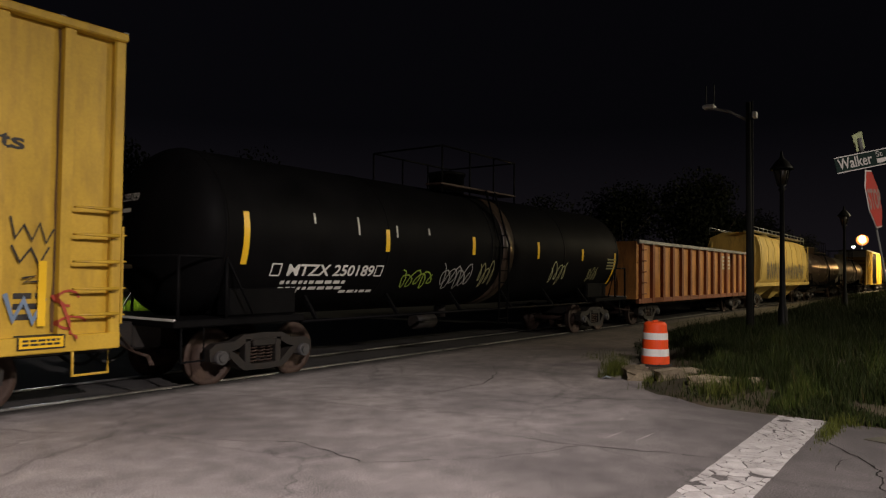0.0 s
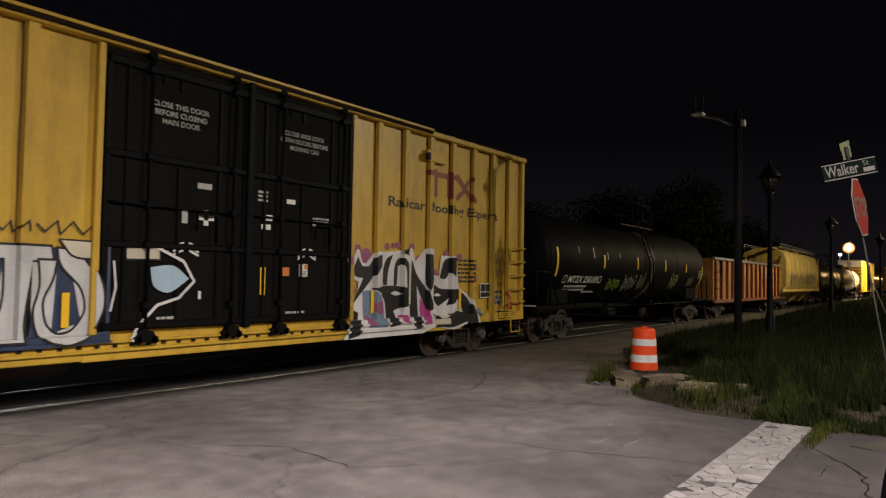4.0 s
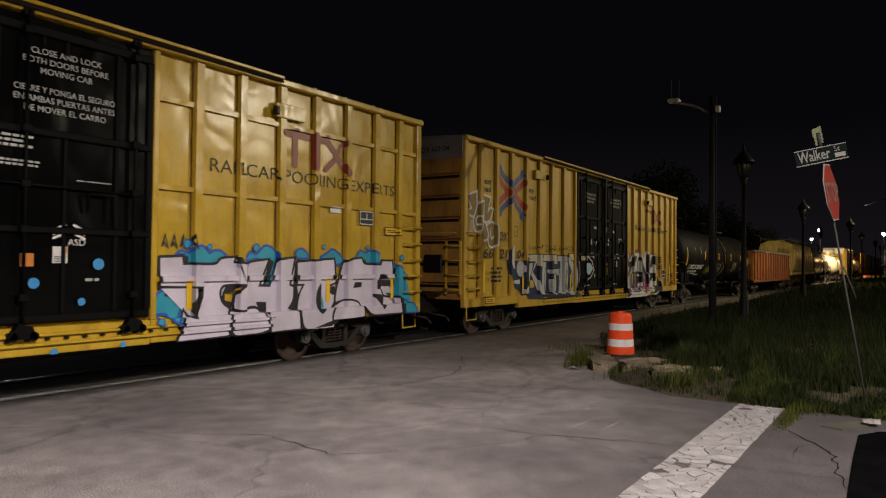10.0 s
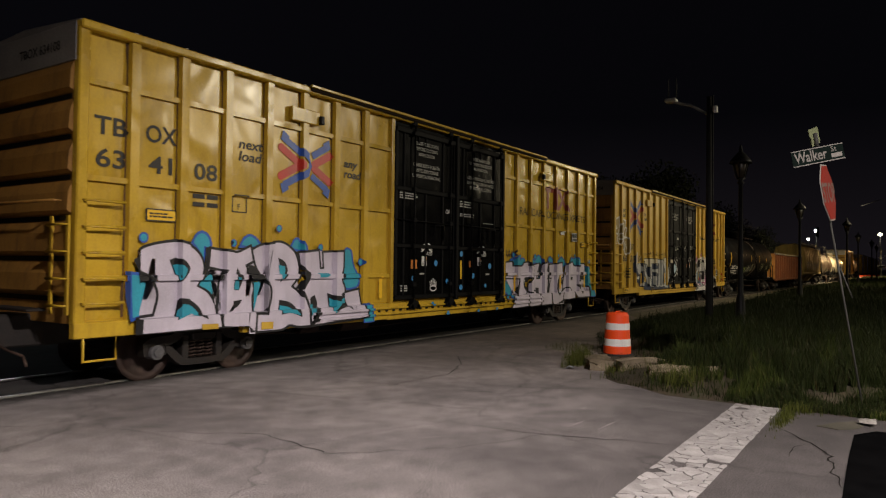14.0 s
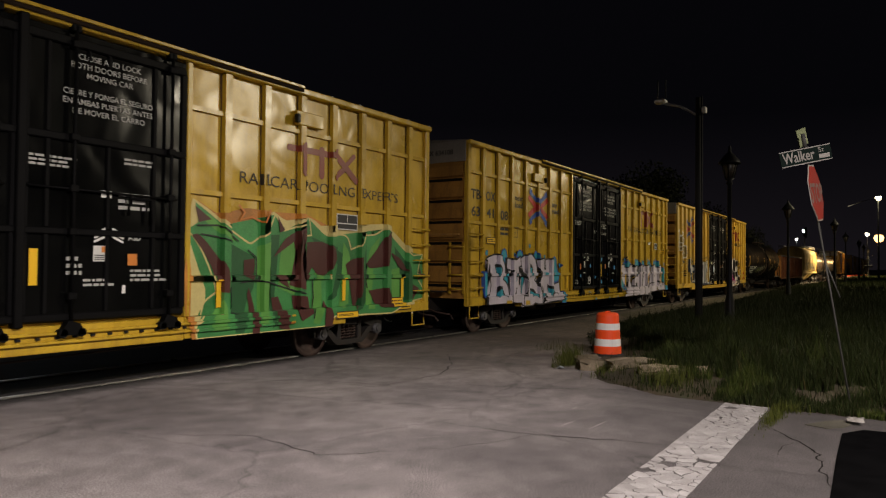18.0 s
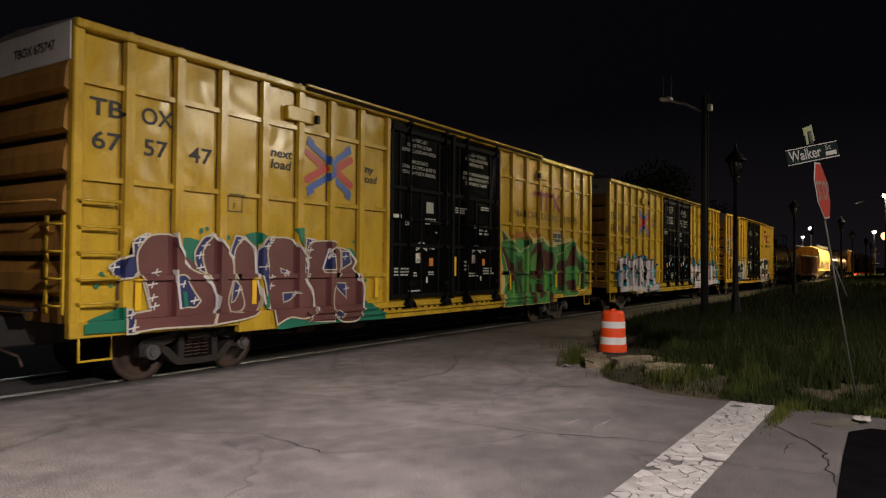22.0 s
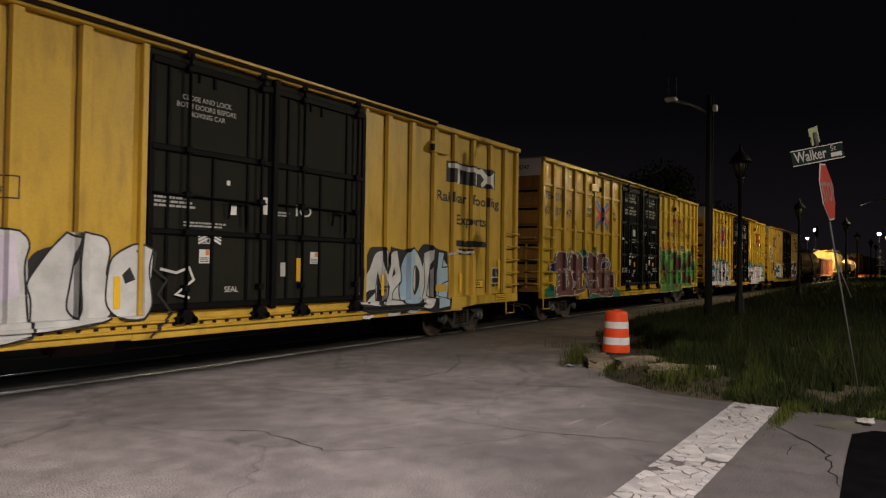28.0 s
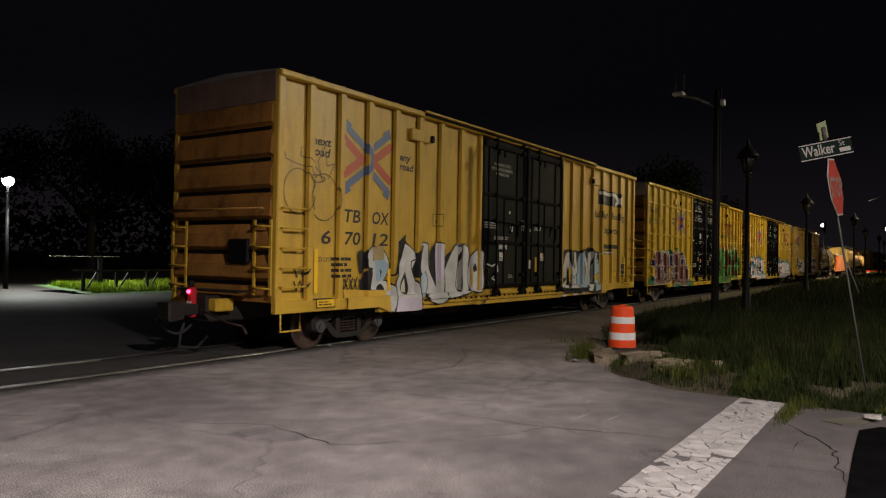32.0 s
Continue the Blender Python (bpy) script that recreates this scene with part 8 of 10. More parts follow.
def hopper(label, xa, xb):
    mid, half = (xa + xb) / 2, (xb - xa) / 2
    car = thing("hopper_car", label, "hopper car", (mid, TRACK_Y, 0), "cars of the freight train")
    prof = [(-0.35, 1.15), (-1.1, 1.3), (-1.44, 1.7), (-1.52, 2.6), (-1.47, 3.6), (-1.3, 4.15), (-0.6, 4.45), (0.6, 4.45), (1.3, 4.15), (1.47, 3.6), (1.52, 2.6), (1.44, 1.7), (1.1, 1.3), (0.35, 1.15)]
    bm = bmesh.new()
    rings = []
    for x in (-half + 1.1, -half + 1.3, -half + 4, 0, half - 4, half - 1.3, half - 1.1):
        rings.append([bm.verts.new((x, y, z)) for y, z in prof])
    n = len(prof)
    for a, b in zip(rings, rings[1:]):
        for k in range(n):
            bm.faces.new((a[k], a[(k + 1) % n], b[(k + 1) % n], b[k])).smooth = True
    bm.faces.new(rings[0])
    bm.faces.new(rings[-1])
    part("hopper_body", bm, HOPPER_TAN, car, "tan rounded hopper body streaked with grime")
    for i in range(9):
        x = -half + 1.4 + i * (2 * half - 2.8) / 8
        bm = bmesh.new()
        for a, b in zip(prof[2:6], prof[3:6]):
            bar(bm, (x, a[0] - 0.0, a[1]), (x, b[0], b[1]), 0.05, 0.05)
        part("body_rib", bm, HOPPER_TAN, car)
    for s in (-1, 1):
        bm = bmesh.new()
        box(bm, -half, half, s * 1.42 - 0.06, s * 1.42 + 0.06, 1.28, 1.5, 0.02)
        part("side_sill", bm, HOPPER_TAN, car)
        bm = bmesh.new()
        box(bm, -half + 0.6, half - 0.6, s * 0.95 - 0.28, s * 0.95 + 0.28, 4.5, 4.54, 0.01)
        part("roof_walk", bm, GALV, car, "grating walkway along the roof")
        for i in range(14):
            x = -half + 0.7 + i * (2 * half - 1.4) / 13
            bm = bmesh.new()
            rod(bm, (x, s * 1.22, 4.3), (x, s * 1.22, 4.72), 0.02, 6)
            part("walk_post", bm, GALV, car)
        bm = bmesh.new()
        wire(bm, [(-half + 0.7, s * 1.22, 4.72), (half - 0.7, s * 1.22, 4.72)], 0.02, 6)
        part("walk_rail", bm, GALV, car)
    for i in range(3):
        x = -half + 4 + i * (2 * half - 8) / 2
        bm = bmesh.new()
        va = [bm.verts.new((x + dx, dy, 1.3)) for dx, dy in ((-2, -1.2), (2, -1.2), (2, 1.2), (-2, 1.2))]
        vb = [bm.verts.new((x + dx, dy, 0.4)) for dx, dy in ((-0.4, -0.4), (0.4, -0.4), (0.4, 0.4), (-0.4, 0.4))]
        for k in range(4):
            bm.faces.new((va[k], va[(k + 1) % 4], vb[(k + 1) % 4], vb[k]))
        bm.faces.new(vb)
        part("discharge_chute", bm, HOPPER_TAN, car)
        bm = bmesh.new()
        lathe(bm, [(0.4, 4.4), (0.4, 4.58), (0.3, 4.62)], 14, Matrix.Translation((x, 0, 0)))
        part("roof_hatch", bm, HOPPER_TAN, car)
    for e in (-1, 1):
        bm = bmesh.new()
        for s in (-1, 1):
            bar(bm, (e * (half - 0.1), s * 1.3, 1.3), (e * (half - 1.15), s * 1.2, 3.9), 0.1)
        box(bm, min(e * half, e * (half - 1.6)), max(e * half, e * (half - 1.6)), -1.4, 1.4, 1.24, 1.34)
        part("end_frame", bm, HOPPER_TAN, car)
        bm = bmesh.new()
        va = [bm.verts.new((e * (half - 1.1), y, z)) for y, z in ((-1.3, 2.8), (1.3, 2.8))]
        vb = [bm.verts.new((e * (half - 2.6), y, z)) for y, z in ((1.3, 1.4), (-1.3, 1.4))]
        bm.faces.new(va + vb)
        part("slope_sheet", bm, HOPPER_TAN, car)
        ladder(car, e * (half - 0.1), -1.4, -1.0, [1.6, 2.0, 2.4, 2.8, 3.2, 3.6, 4.0], False, HOPPER_TAN)
        coupler(car, e * half, e)
        truck(car, e * (half - 2.0), False)
    rg = random.Random(12)
    bm = bmesh.new()
    for i in range(12):
        x = -6.0 + i
        pts = [(x, 1.75), (x + 0.3, 2.6), (x + 0.55, 1.8), (x + 0.8, 2.55)]
        for a, b in zip(pts, pts[1:]):
            ribbon(bm, [(a[0] + rg.uniform(-0.1, 0.1), a[1]), (b[0], b[1] + rg.uniform(-0.2, 0.2))], 0.06, i * 0.0004)
    for v in bm.verts:
        v.co.y = -1.535 - v.co.y
    tagged(part("graffiti", bm, NAVY, car, "dark scribbled spray letters"), kind="stuff")
    CARS.append((car, mid))


hopper("tan covered hopper with grimy streaks and dark graffiti", 42.5, 59.6)
tank_car("brown-black tank car streaked with dust", 60.4, 76.8, TANK_BROWN, r=1.4, zc=2.5)
tank_car("dirty white tank car with rounded ends", 78.0, 96.8, TANK_WHITE, r=1.35, zc=2.45)


def far_boxcar(label, xa, xb, body, band_mat):
    mid, half = (xa + xb) / 2, (xb - xa) / 2
    car = thing("boxcar", label, "freight car", (mid, TRACK_Y, 0), "cars of the freight train")
    bm = bmesh.new()
    box(bm, -half, half, -1.44, 1.44, 0.95, EAVE - 0.08, 0.03)
    part("shell", bm, body, car)
    bm = bmesh.new()
    box(bm, -half, half, -1.5, 1.5, EAVE - 0.08, EAVE + 0.04, 0.03)
    part("roof", bm, ROOF_GREY, car)
    for e in (-1, 1):
        bm = bmesh.new()
        box(bm, e * half - 0.03, e * half + 0.03, -1.4, 1.4, 4.3, EAVE - 0.1)
        part("end_top_band", bm, band_mat, car)
        for k in range(6):
            bm = bmesh.new()
            box(bm, e * half - 0.05, e * half + 0.05, -1.36, 1.36, 1.2 + k * 0.5, 1.5 + k * 0.5, 0.03)
            part("end_corrugation", bm, END_OCHRE, car)
        coupler(car, e * half, e)
        truck(car, e * (half - 2.3), False)
    for p in POSTS:
        bm = bmesh.new()
        box(bm, p * half / HALF - 0.07, p * half / HALF + 0.07, -1.5, -1.43, 0.95, EAVE - 0.1, 0.015)
        part("side_post", bm, body, car)
    bm = bmesh.new()
    box(bm, -2.4, 2.4, -1.49, -1.43, 1.05, EAVE - 0.2, 0.02)
    part("plug_door", bm, BLACK_DOOR, car)
    bm = bmesh.new()
    box(bm, -half, half, -0.35, 0.35, 0.6, 0.96)
    part("centre_sill", bm, STEEL_DARK, car)
    CARS.append((car, mid))


far_boxcar("yellow boxcar with a white-topped end", 98.6, 118.0, YELLOW, WHITE_PAINT)
tank_car("rust-brown tank car far up the train", 119.6, 138.2, TANK_BROWN, r=1.4, zc=2.5)
for k in range(5):
    far_boxcar("yellow boxcar far up the train", 140.2 + k * 20.7, 159.1 + k * 20.7, YELLOW if k % 2 else YELLOW_B, ROOF_GREY)
tank_car("dusty tank car far up the train", 244.0, 261.0, TANK_WHITE, r=1.4, zc=2.5)

# ---- end-of-train marker and end gear on the last car ----
xe = -HALF - 0.62
bm = bmesh.new()
box(bm, xe - 0.06, xe + 0.06, -0.08, 0.08, 0.7, 1.25, 0.03)
mk = part("end_marker", bm, RED_PLASTIC, car_d, "red end-of-train marker box on the coupler")
bm = bmesh.new()
rod(bm, (xe - 0.02, 0, 1.25), (xe - 0.02, 0, 1.37), 0.05, 12)
part("marker_mast", bm, BLACK_TRIM, mk)
bm = bmesh.new()
rod(bm, (xe - 0.09, 0, 1.17), (xe - 0.05, 0, 1.17), 0.035, 14)
part("marker_lamp", bm, glow("red_marker_glow", (1.0, 0.03, 0.08), 12), mk, "glowing red lamp")
for z in (0.8, 0.95):
    bm = bmesh.new()
    box(bm, xe - 0.065, xe - 0.058, -0.07, 0.07, z, z + 0.05)
    part("marker_stripe", bm, WHITE_PAINT, mk)
bm = bmesh.new()
wire(bm, [(xe + 0.1, 0.25, 0.75), (xe - 0.05, 0.25, 0.4), (xe - 0.1, 0.2, 0.16), (xe + 0.2, 0.1, 0.12), (xe + 0.5, 0.2, 0.3)], 0.03, 8)
part("hanging_hose", bm, RUBBER, car_d)
for c in (car_a, car_d):
    bm = bmesh.new()
    box(bm, -HALF - 0.1, -HALF - 0.02, -0.86, -0.3, 1.68, 2.14, 0.03)
    part("vent_panel", bm, BLACK_TRIM, c, "black panel on the end wall")
bm = bmesh.new()
box(bm, -HALF - 0.5, -HALF - 0.1, -0.52, -0.22, 0.82, 1.05, 0.02)
part("cushion_yoke", bm, YELLOW, car_d, "yellow cut lever bracket")
for c in (car_a, car_b, car_c, car_d):
    bm = bmesh.new()
    wire(bm, [(-HALF - 0.1, -1.3, 2.68), (-HALF - 0.22, -1.3, 2.68), (-HALF - 0.22, 1.3, 2.68), (-HALF - 0.1, 1.3, 2.68)], 0.018, 6)
    part("end_grab_rail", bm, END_OCHRE, c)

# ---- ground and track ----
def ground_material():
    m, nt, p = nodes_of("old_asphalt")
    n, l = nt.nodes, nt.links
    co = n.new("ShaderNodeTexCoord")
    big = n.new("ShaderNodeTexNoise")
    big.inputs["Scale"].default_value, big.inputs["Detail"].default_value = 0.45, 6
    mid = n.new("ShaderNodeTexNoise")
    mid.inputs["Scale"].default_value, mid.inputs["Detail"].default_value = 3.0, 9
    fine = n.new("ShaderNodeTexNoise")
    fine.inputs["Scale"].default_value, fine.inputs["Detail"].default_value = 75, 9
    warp = n.new("ShaderNodeVectorMath")
    warp.operation = "MULTIPLY_ADD"
    l.new(mid.outputs["Color"], warp.inputs[0])
    warp.inputs[1].default_value = (0.5, 0.5, 0)
    l.new(co.outputs["Object"], warp.inputs[2])
    crack = n.new("ShaderNodeTexVoronoi")
    crack.feature = "DISTANCE_TO_EDGE"
    crack.inputs["Scale"].default_value = 0.33
    l.new(warp.outputs[0], crack.inputs["Vector"])
    for t in (big, mid, fine):
        l.new(co.outputs["Object"], t.inputs["Vector"])
    ramp = n.new("ShaderNodeValToRGB")
    e = ramp.color_ramp.elements
    e[0].position, e[1].position = 0.35, 0.68
    e[0].color, e[1].color = (0.16, 0.146, 0.148, 1), (0.29, 0.266, 0.264, 1)
    l.new(big.outputs["Fac"], ramp.inputs["Fac"])
    ov = n.new("ShaderNodeMixRGB")
    ov.blend_type, ov.inputs["Fac"].default_value = "OVERLAY", 0.65
    l.new(ramp.outputs["Color"], ov.inputs["Color1"])
    l.new(mid.outputs["Fac"], ov.inputs["Color2"])
    ov2 = n.new("ShaderNodeMixRGB")
    ov2.blend_type, ov2.inputs["Fac"].default_value = "OVERLAY", 0.95
    l.new(ov.outputs["Color"], ov2.inputs["Color1"])
    grit = n.new("ShaderNodeMapRange")
    grit.inputs["From Min"].default_value, grit.inputs["From Max"].default_value = 0.36, 0.64
    grit.inputs["To Min"].default_value, grit.inputs["To Max"].default_value = 0.16, 0.84
    l.new(fine.outputs["Fac"], grit.inputs["Value"])
    l.new(grit.outputs["Result"], ov2.inputs["Color2"])
    cr = n.new("ShaderNodeValToRGB")
    cr.color_ramp.elements[0].position, cr.color_ramp.elements[1].position = 0.0, 0.009
    cr.color_ramp.elements[0].color, cr.color_ramp.elements[1].color = (0.55, 0.55, 0.55, 1), (1, 1, 1, 1)
    l.new(crack.outputs["Distance"], cr.inputs["Fac"])
    mu = n.new("ShaderNodeMixRGB")
    mu.blend_type, mu.inputs["Fac"].default_value = "MULTIPLY", 0.8
    l.new(ov2.outputs["Color"], mu.inputs["Color1"])
    l.new(cr.outputs["Color"], mu.inputs["Color2"])
    # multiplied darker from y 5.4 down to 1.9, with a ragged seam
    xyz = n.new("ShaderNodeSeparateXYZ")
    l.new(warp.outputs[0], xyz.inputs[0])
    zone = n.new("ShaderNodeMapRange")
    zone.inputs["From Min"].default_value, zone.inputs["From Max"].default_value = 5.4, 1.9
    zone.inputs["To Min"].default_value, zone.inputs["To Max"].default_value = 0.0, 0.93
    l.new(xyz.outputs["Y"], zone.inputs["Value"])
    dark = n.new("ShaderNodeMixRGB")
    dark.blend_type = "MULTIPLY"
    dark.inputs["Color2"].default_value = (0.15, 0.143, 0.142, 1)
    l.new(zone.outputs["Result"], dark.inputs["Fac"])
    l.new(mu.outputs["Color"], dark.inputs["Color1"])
    # Darker track bed and lot, the shade under the train put into the colour.
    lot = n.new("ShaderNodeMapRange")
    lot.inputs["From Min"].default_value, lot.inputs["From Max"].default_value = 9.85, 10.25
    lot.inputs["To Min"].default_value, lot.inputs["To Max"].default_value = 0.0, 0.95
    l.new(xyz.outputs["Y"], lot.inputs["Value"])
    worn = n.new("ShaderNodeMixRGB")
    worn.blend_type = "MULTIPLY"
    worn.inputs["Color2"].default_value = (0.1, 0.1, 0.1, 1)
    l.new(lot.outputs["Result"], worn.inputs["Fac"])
    # dusty earth towards the track's verge
    dust = n.new("ShaderNodeMapRange")
    dust.inputs["From Min"].default_value, dust.inputs["From Max"].default_value = 9.5, 17.5
    dust.inputs["To Min"].default_value, dust.inputs["To Max"].default_value = 0.0, 0.85
    l.new(xyz.outputs["X"], dust.inputs["Value"])
    earth = n.new("ShaderNodeMixRGB")
    earth.blend_type = "MULTIPLY"
    earth.inputs["Color2"].default_value = (0.4, 0.33, 0.23, 1)
    l.new(dust.outputs["Result"], earth.inputs["Fac"])
    l.new(dark.outputs["Color"], earth.inputs["Color1"])
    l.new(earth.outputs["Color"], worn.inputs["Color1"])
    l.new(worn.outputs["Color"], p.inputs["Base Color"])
    p.inputs["Roughness"].default_value = 0.85
    bp = n.new("ShaderNodeBump")
    bp.inputs["Strength"].default_value, bp.inputs["Distance"].default_value = 0.35, 0.006
    l.new(fine.outputs["Fac"], bp.inputs["Height"])
    l.new(bp.outputs["Normal"], p.inputs["Normal"])
    return m


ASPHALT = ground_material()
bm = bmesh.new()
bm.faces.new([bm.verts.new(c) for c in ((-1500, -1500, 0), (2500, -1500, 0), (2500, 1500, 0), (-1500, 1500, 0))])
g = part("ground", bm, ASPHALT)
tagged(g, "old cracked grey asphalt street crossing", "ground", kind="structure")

for i, y in enumerate((10.2, 11.64)):
    rail = thing("rail", "steel rail sunk in the street, worn bright on top", "rail", (0, y, 0), "rails of the track", "structure")
    bm = bmesh.new()
    box(bm, -150, 500, -0.036, 0.036, 0.008, 0.03)
    part("rail_head", bm, RAIL_TOP, rail, "bright worn rail head")
    bm = bmesh.new()
    box(bm, -150, 500, 0.04, 0.13, 0.002, 0.006)
    box(bm, -150, 500, -0.10, -0.04, 0.002, 0.006)
    part("flangeway", bm, BLACK_TRIM, rail, "dark groove beside the rail")

# ---- stop line ----
stop_line = thing("stop_line", "wide white stop line, cracked and worn into flakes", "road marking", (0, 0, 0), kind="structure")


def clipped(poly, px, py, nx, ny):
    """The part of a convex polygon behind the line through p with normal n."""
    out = []
    for (ax, ay), (bx, by) in zip(poly, poly[1:] + poly[:1]):
        da, db = (ax - px) * nx + (ay - py) * ny, (bx - px) * nx + (by - py) * ny
        if da <= 0:
            out.append((ax, ay))
        if (da < 0 < db) or (db < 0 < da):
            f = da / (da - db)
            out.append((ax + (bx - ax) * f, ay + (by - ay) * f))
    return out


def paint_flakes(x0, x1, y0, y1, seed):
    """Cells of cracked road paint with gaps that widen where the line is worn."""
    rgs = random.Random(seed)
    seeds = []
    for _ in range(1500):
        p = (rgs.uniform(x0, x1), rgs.uniform(y0, y1))
        near = 0.07 if rgs.random() < 0.3 else 0.16
        if all((p[0] - q[0]) ** 2 + (p[1] - q[1]) ** 2 > near ** 2 for q in seeds):
            seeds.append(p)
    for k, (sx, sy) in enumerate(seeds):
        worn = noise.noise((sx * 1.4, sy * 1.4, 2.0)) + 0.25 * (8.0 - sx) / 3
        edge = min(sy - y0, y1 - sy) < 0.09
        if rgs.random() < 0.01 + (0.12 if edge else 0.02) * max(0, worn + 0.2):
            continue
        gap = max(0.003, 0.006 + 0.006 * worn)
        cell = [(x0, y0), (x1, y0), (x1, y1), (x0, y1)]
        for j, (qx, qy) in enumerate(seeds):
            dx, dy = qx - sx, qy - sy
            n = math.hypot(dx, dy)
            if 0 < n < 0.6:
                grow = random.Random(min(k, j) * 977 + max(k, j)).random()
                g = 0.0 if grow < 0.38 - 0.3 * worn else gap * (0.3 + 1.4 * grow)
                cell = clipped(cell, sx + dx / 2 - dx / n * g, sy + dy / 2 - dy / n * g, dx / n, dy / n)
        if len(cell) < 3:
            continue
        pts = []
        for (ax, ay), (bx, by) in zip(cell, cell[1:] + cell[:1]):
            n = max(1, int(math.hypot(bx - ax, by - ay) / 0.035))
            for i in range(n):
                f = i / n
                x, y = ax + (bx - ax) * f, ay + (by - ay) * f
                w = min(1.0, 0.15 + min(y - y0, y1 - y) / 0.08)
                pts.append((x + 0.09 * noise.noise((x * 5, y * 5, 1)) + 0.02 * noise.noise((x * 24, y * 24, 1)), y + w * (0.07 * noise.noise((x * 6, y * 6, 5)) + 0.025 * noise.noise((x * 22, y * 22, 7)))))
        bm = bmesh.new()
        top = [bm.verts.new((x, y, 0.006)) for x, y in pts]
        low = [bm.verts.new((x, y, 0.001)) for x, y in pts]
        bm.faces.new(top)
        for i in range(len(pts)):
            bm.faces.new((top[i], low[i], low[(i + 1) % len(pts)], top[(i + 1) % len(pts)]))
        part("paint_flake", bm, ROAD_WHITE, stop_line)


paint_flakes(5.2, 10.4, 1.46, 2.03, 21)

# ---- traffic barrel ----
def barrel(at):
    th = thing("traffic_barrel", "orange and white traffic barrel on a black rubber base", "traffic barrel", at)
    bm = bmesh.new()
    lathe(bm, [(0.285, 0.03), (0.285, 0.20), (0.272, 0.21), (0.268, 0.38), (0.262, 0.39), (0.258, 0.56), (0.252, 0.57), (0.247, 0.73), (0.24, 0.74), (0.232, 0.90), (0.2, 0.95), (0.15, 0.96)], 32)
    part("drum", bm, ORANGE, th, "orange plastic drum with stepped rings")
    for z0, z1, r0, r1 in ((0.215, 0.378, 0.272, 0.268), (0.575, 0.725, 0.252, 0.2475)):
        bm = bmesh.new()
        lathe(bm, [(r0 - 0.01, z0), (r0 + 0.004, z0 + 0.003), (r1 + 0.004, z1 - 0.003), (r1 - 0.01, z1)], 32)
        part("reflective_band", bm, BAND_WHITE, th, "white reflective band")
    bm = bmesh.new()
    lathe(bm, [(0.34, 0.0), (0.34, 0.03), (0.3, 0.05), (0.28, 0.05)], 28)
    part("base_ring", bm, RUBBER, th)
    bm = bmesh.new()
    box(bm, -0.12, 0.12, -0.02, 0.02, 0.95, 0.99, 0.01)
    part("handle", bm, ORANGE, th)
    for ob in th.children:  # 0.91 m tall
        for v in ob.data.vertices:
            v.co.z *= 0.945
        for f in ob.data.polygons:
            f.use_smooth = False
    return th


barrel((14.55, 5.2, 0.0))


# ---- verge with grass ----
GRASS_DRY = paint("dry_turf_soil", (0.042, 0.03, 0.015), 0.95, var=0.45, scale=3, dirt=(0.03, 0.04, 0.012), dirt_amount=0.8, streak=0, bump=0.8)


def blade_material(name, lo, hi, straw=None):
    m, nt, p = nodes_of(name)
    n, l = nt.nodes, nt.links
    geo = n.new("ShaderNodeNewGeometry")
    ramp = n.new("ShaderNodeValToRGB")
    ramp.color_ramp.elements[0].color, ramp.color_ramp.elements[1].color = (*lo, 1), (*hi, 1)
    if straw:
        ramp.color_ramp.elements[1].position = 0.86
        e = ramp.color_ramp.elements.new(1.0)
        e.color = (*straw, 1)
    l.new(geo.outputs["Random Per Island"], ramp.inputs["Fac"])
    l.new(ramp.outputs["Color"], p.inputs["Base Color"])
    p.inputs["Roughness"].default_value = 0.7
    p.inputs["Specular IOR Level"].default_value = 0.12
    return m


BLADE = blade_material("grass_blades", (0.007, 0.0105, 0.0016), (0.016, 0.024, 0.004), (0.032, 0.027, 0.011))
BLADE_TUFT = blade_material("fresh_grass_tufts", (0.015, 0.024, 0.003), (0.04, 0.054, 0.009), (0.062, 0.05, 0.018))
# Lawn blades far brighter than the verge's: lamplight is put into the colour.
BLADE_LIT = blade_material("light_tinted_lawn_blades", (0.12, 0.2, 0.006), (0.34, 0.44, 0.03))


def verge_near(y):
    """x of the verge's near edge at y: a rounded corner, then straight along the side street."""
    if y < 1.7:
        return 10.35 - 0.03 * (1.7 - y)
    return 10.35 + 0.09 * (y - 1.7) + 0.3 * max(0.0, y - 2.6) ** 2


def verge_far(x):
    """y of the verge's edge along the track."""
    return min(4.45 + 0.42 * (x - 11.9), 7.4) if x > 11.9 else 4.45


def verge_height(x, y):
    d = min(max(x - verge_near(y), 0.0), max(verge_far(x) - y, 0.0))
    h = 0.55 * (1 - math.exp(-d / 2.6))
    near = math.hypot(x - 14.0, y - 4.95)  # flattened to fit the camera's view of the barrel's foot
    h *= min(1.0, max(0.0, (near - 0.7) / 1.3))
    d *= min(1.0, near / 1.5)
    return h + 0.05 * noise.noise((x * 0.6, y * 0.6, 0)) * min(1, d)


bm = bmesh.new()
xs = [10.2 + 0.3 * i for i in range(60)] + [28.5 + 4 * i for i in range(28)] + [150, 200, 300]
ys = [-60, -40, -20, -10] + [-6 + 0.3 * i for i in range(46)]
grid_v = {}
for i, x in enumerate(xs):
    for j, y in enumerate(ys):
        inside = x >= verge_near(y) - 0.02 and y <= verge_far(x) + 0.02
        grid_v[i, j] = bm.verts.new((x, y, verge_height(x, y) + 0.012 if inside else -0.06))
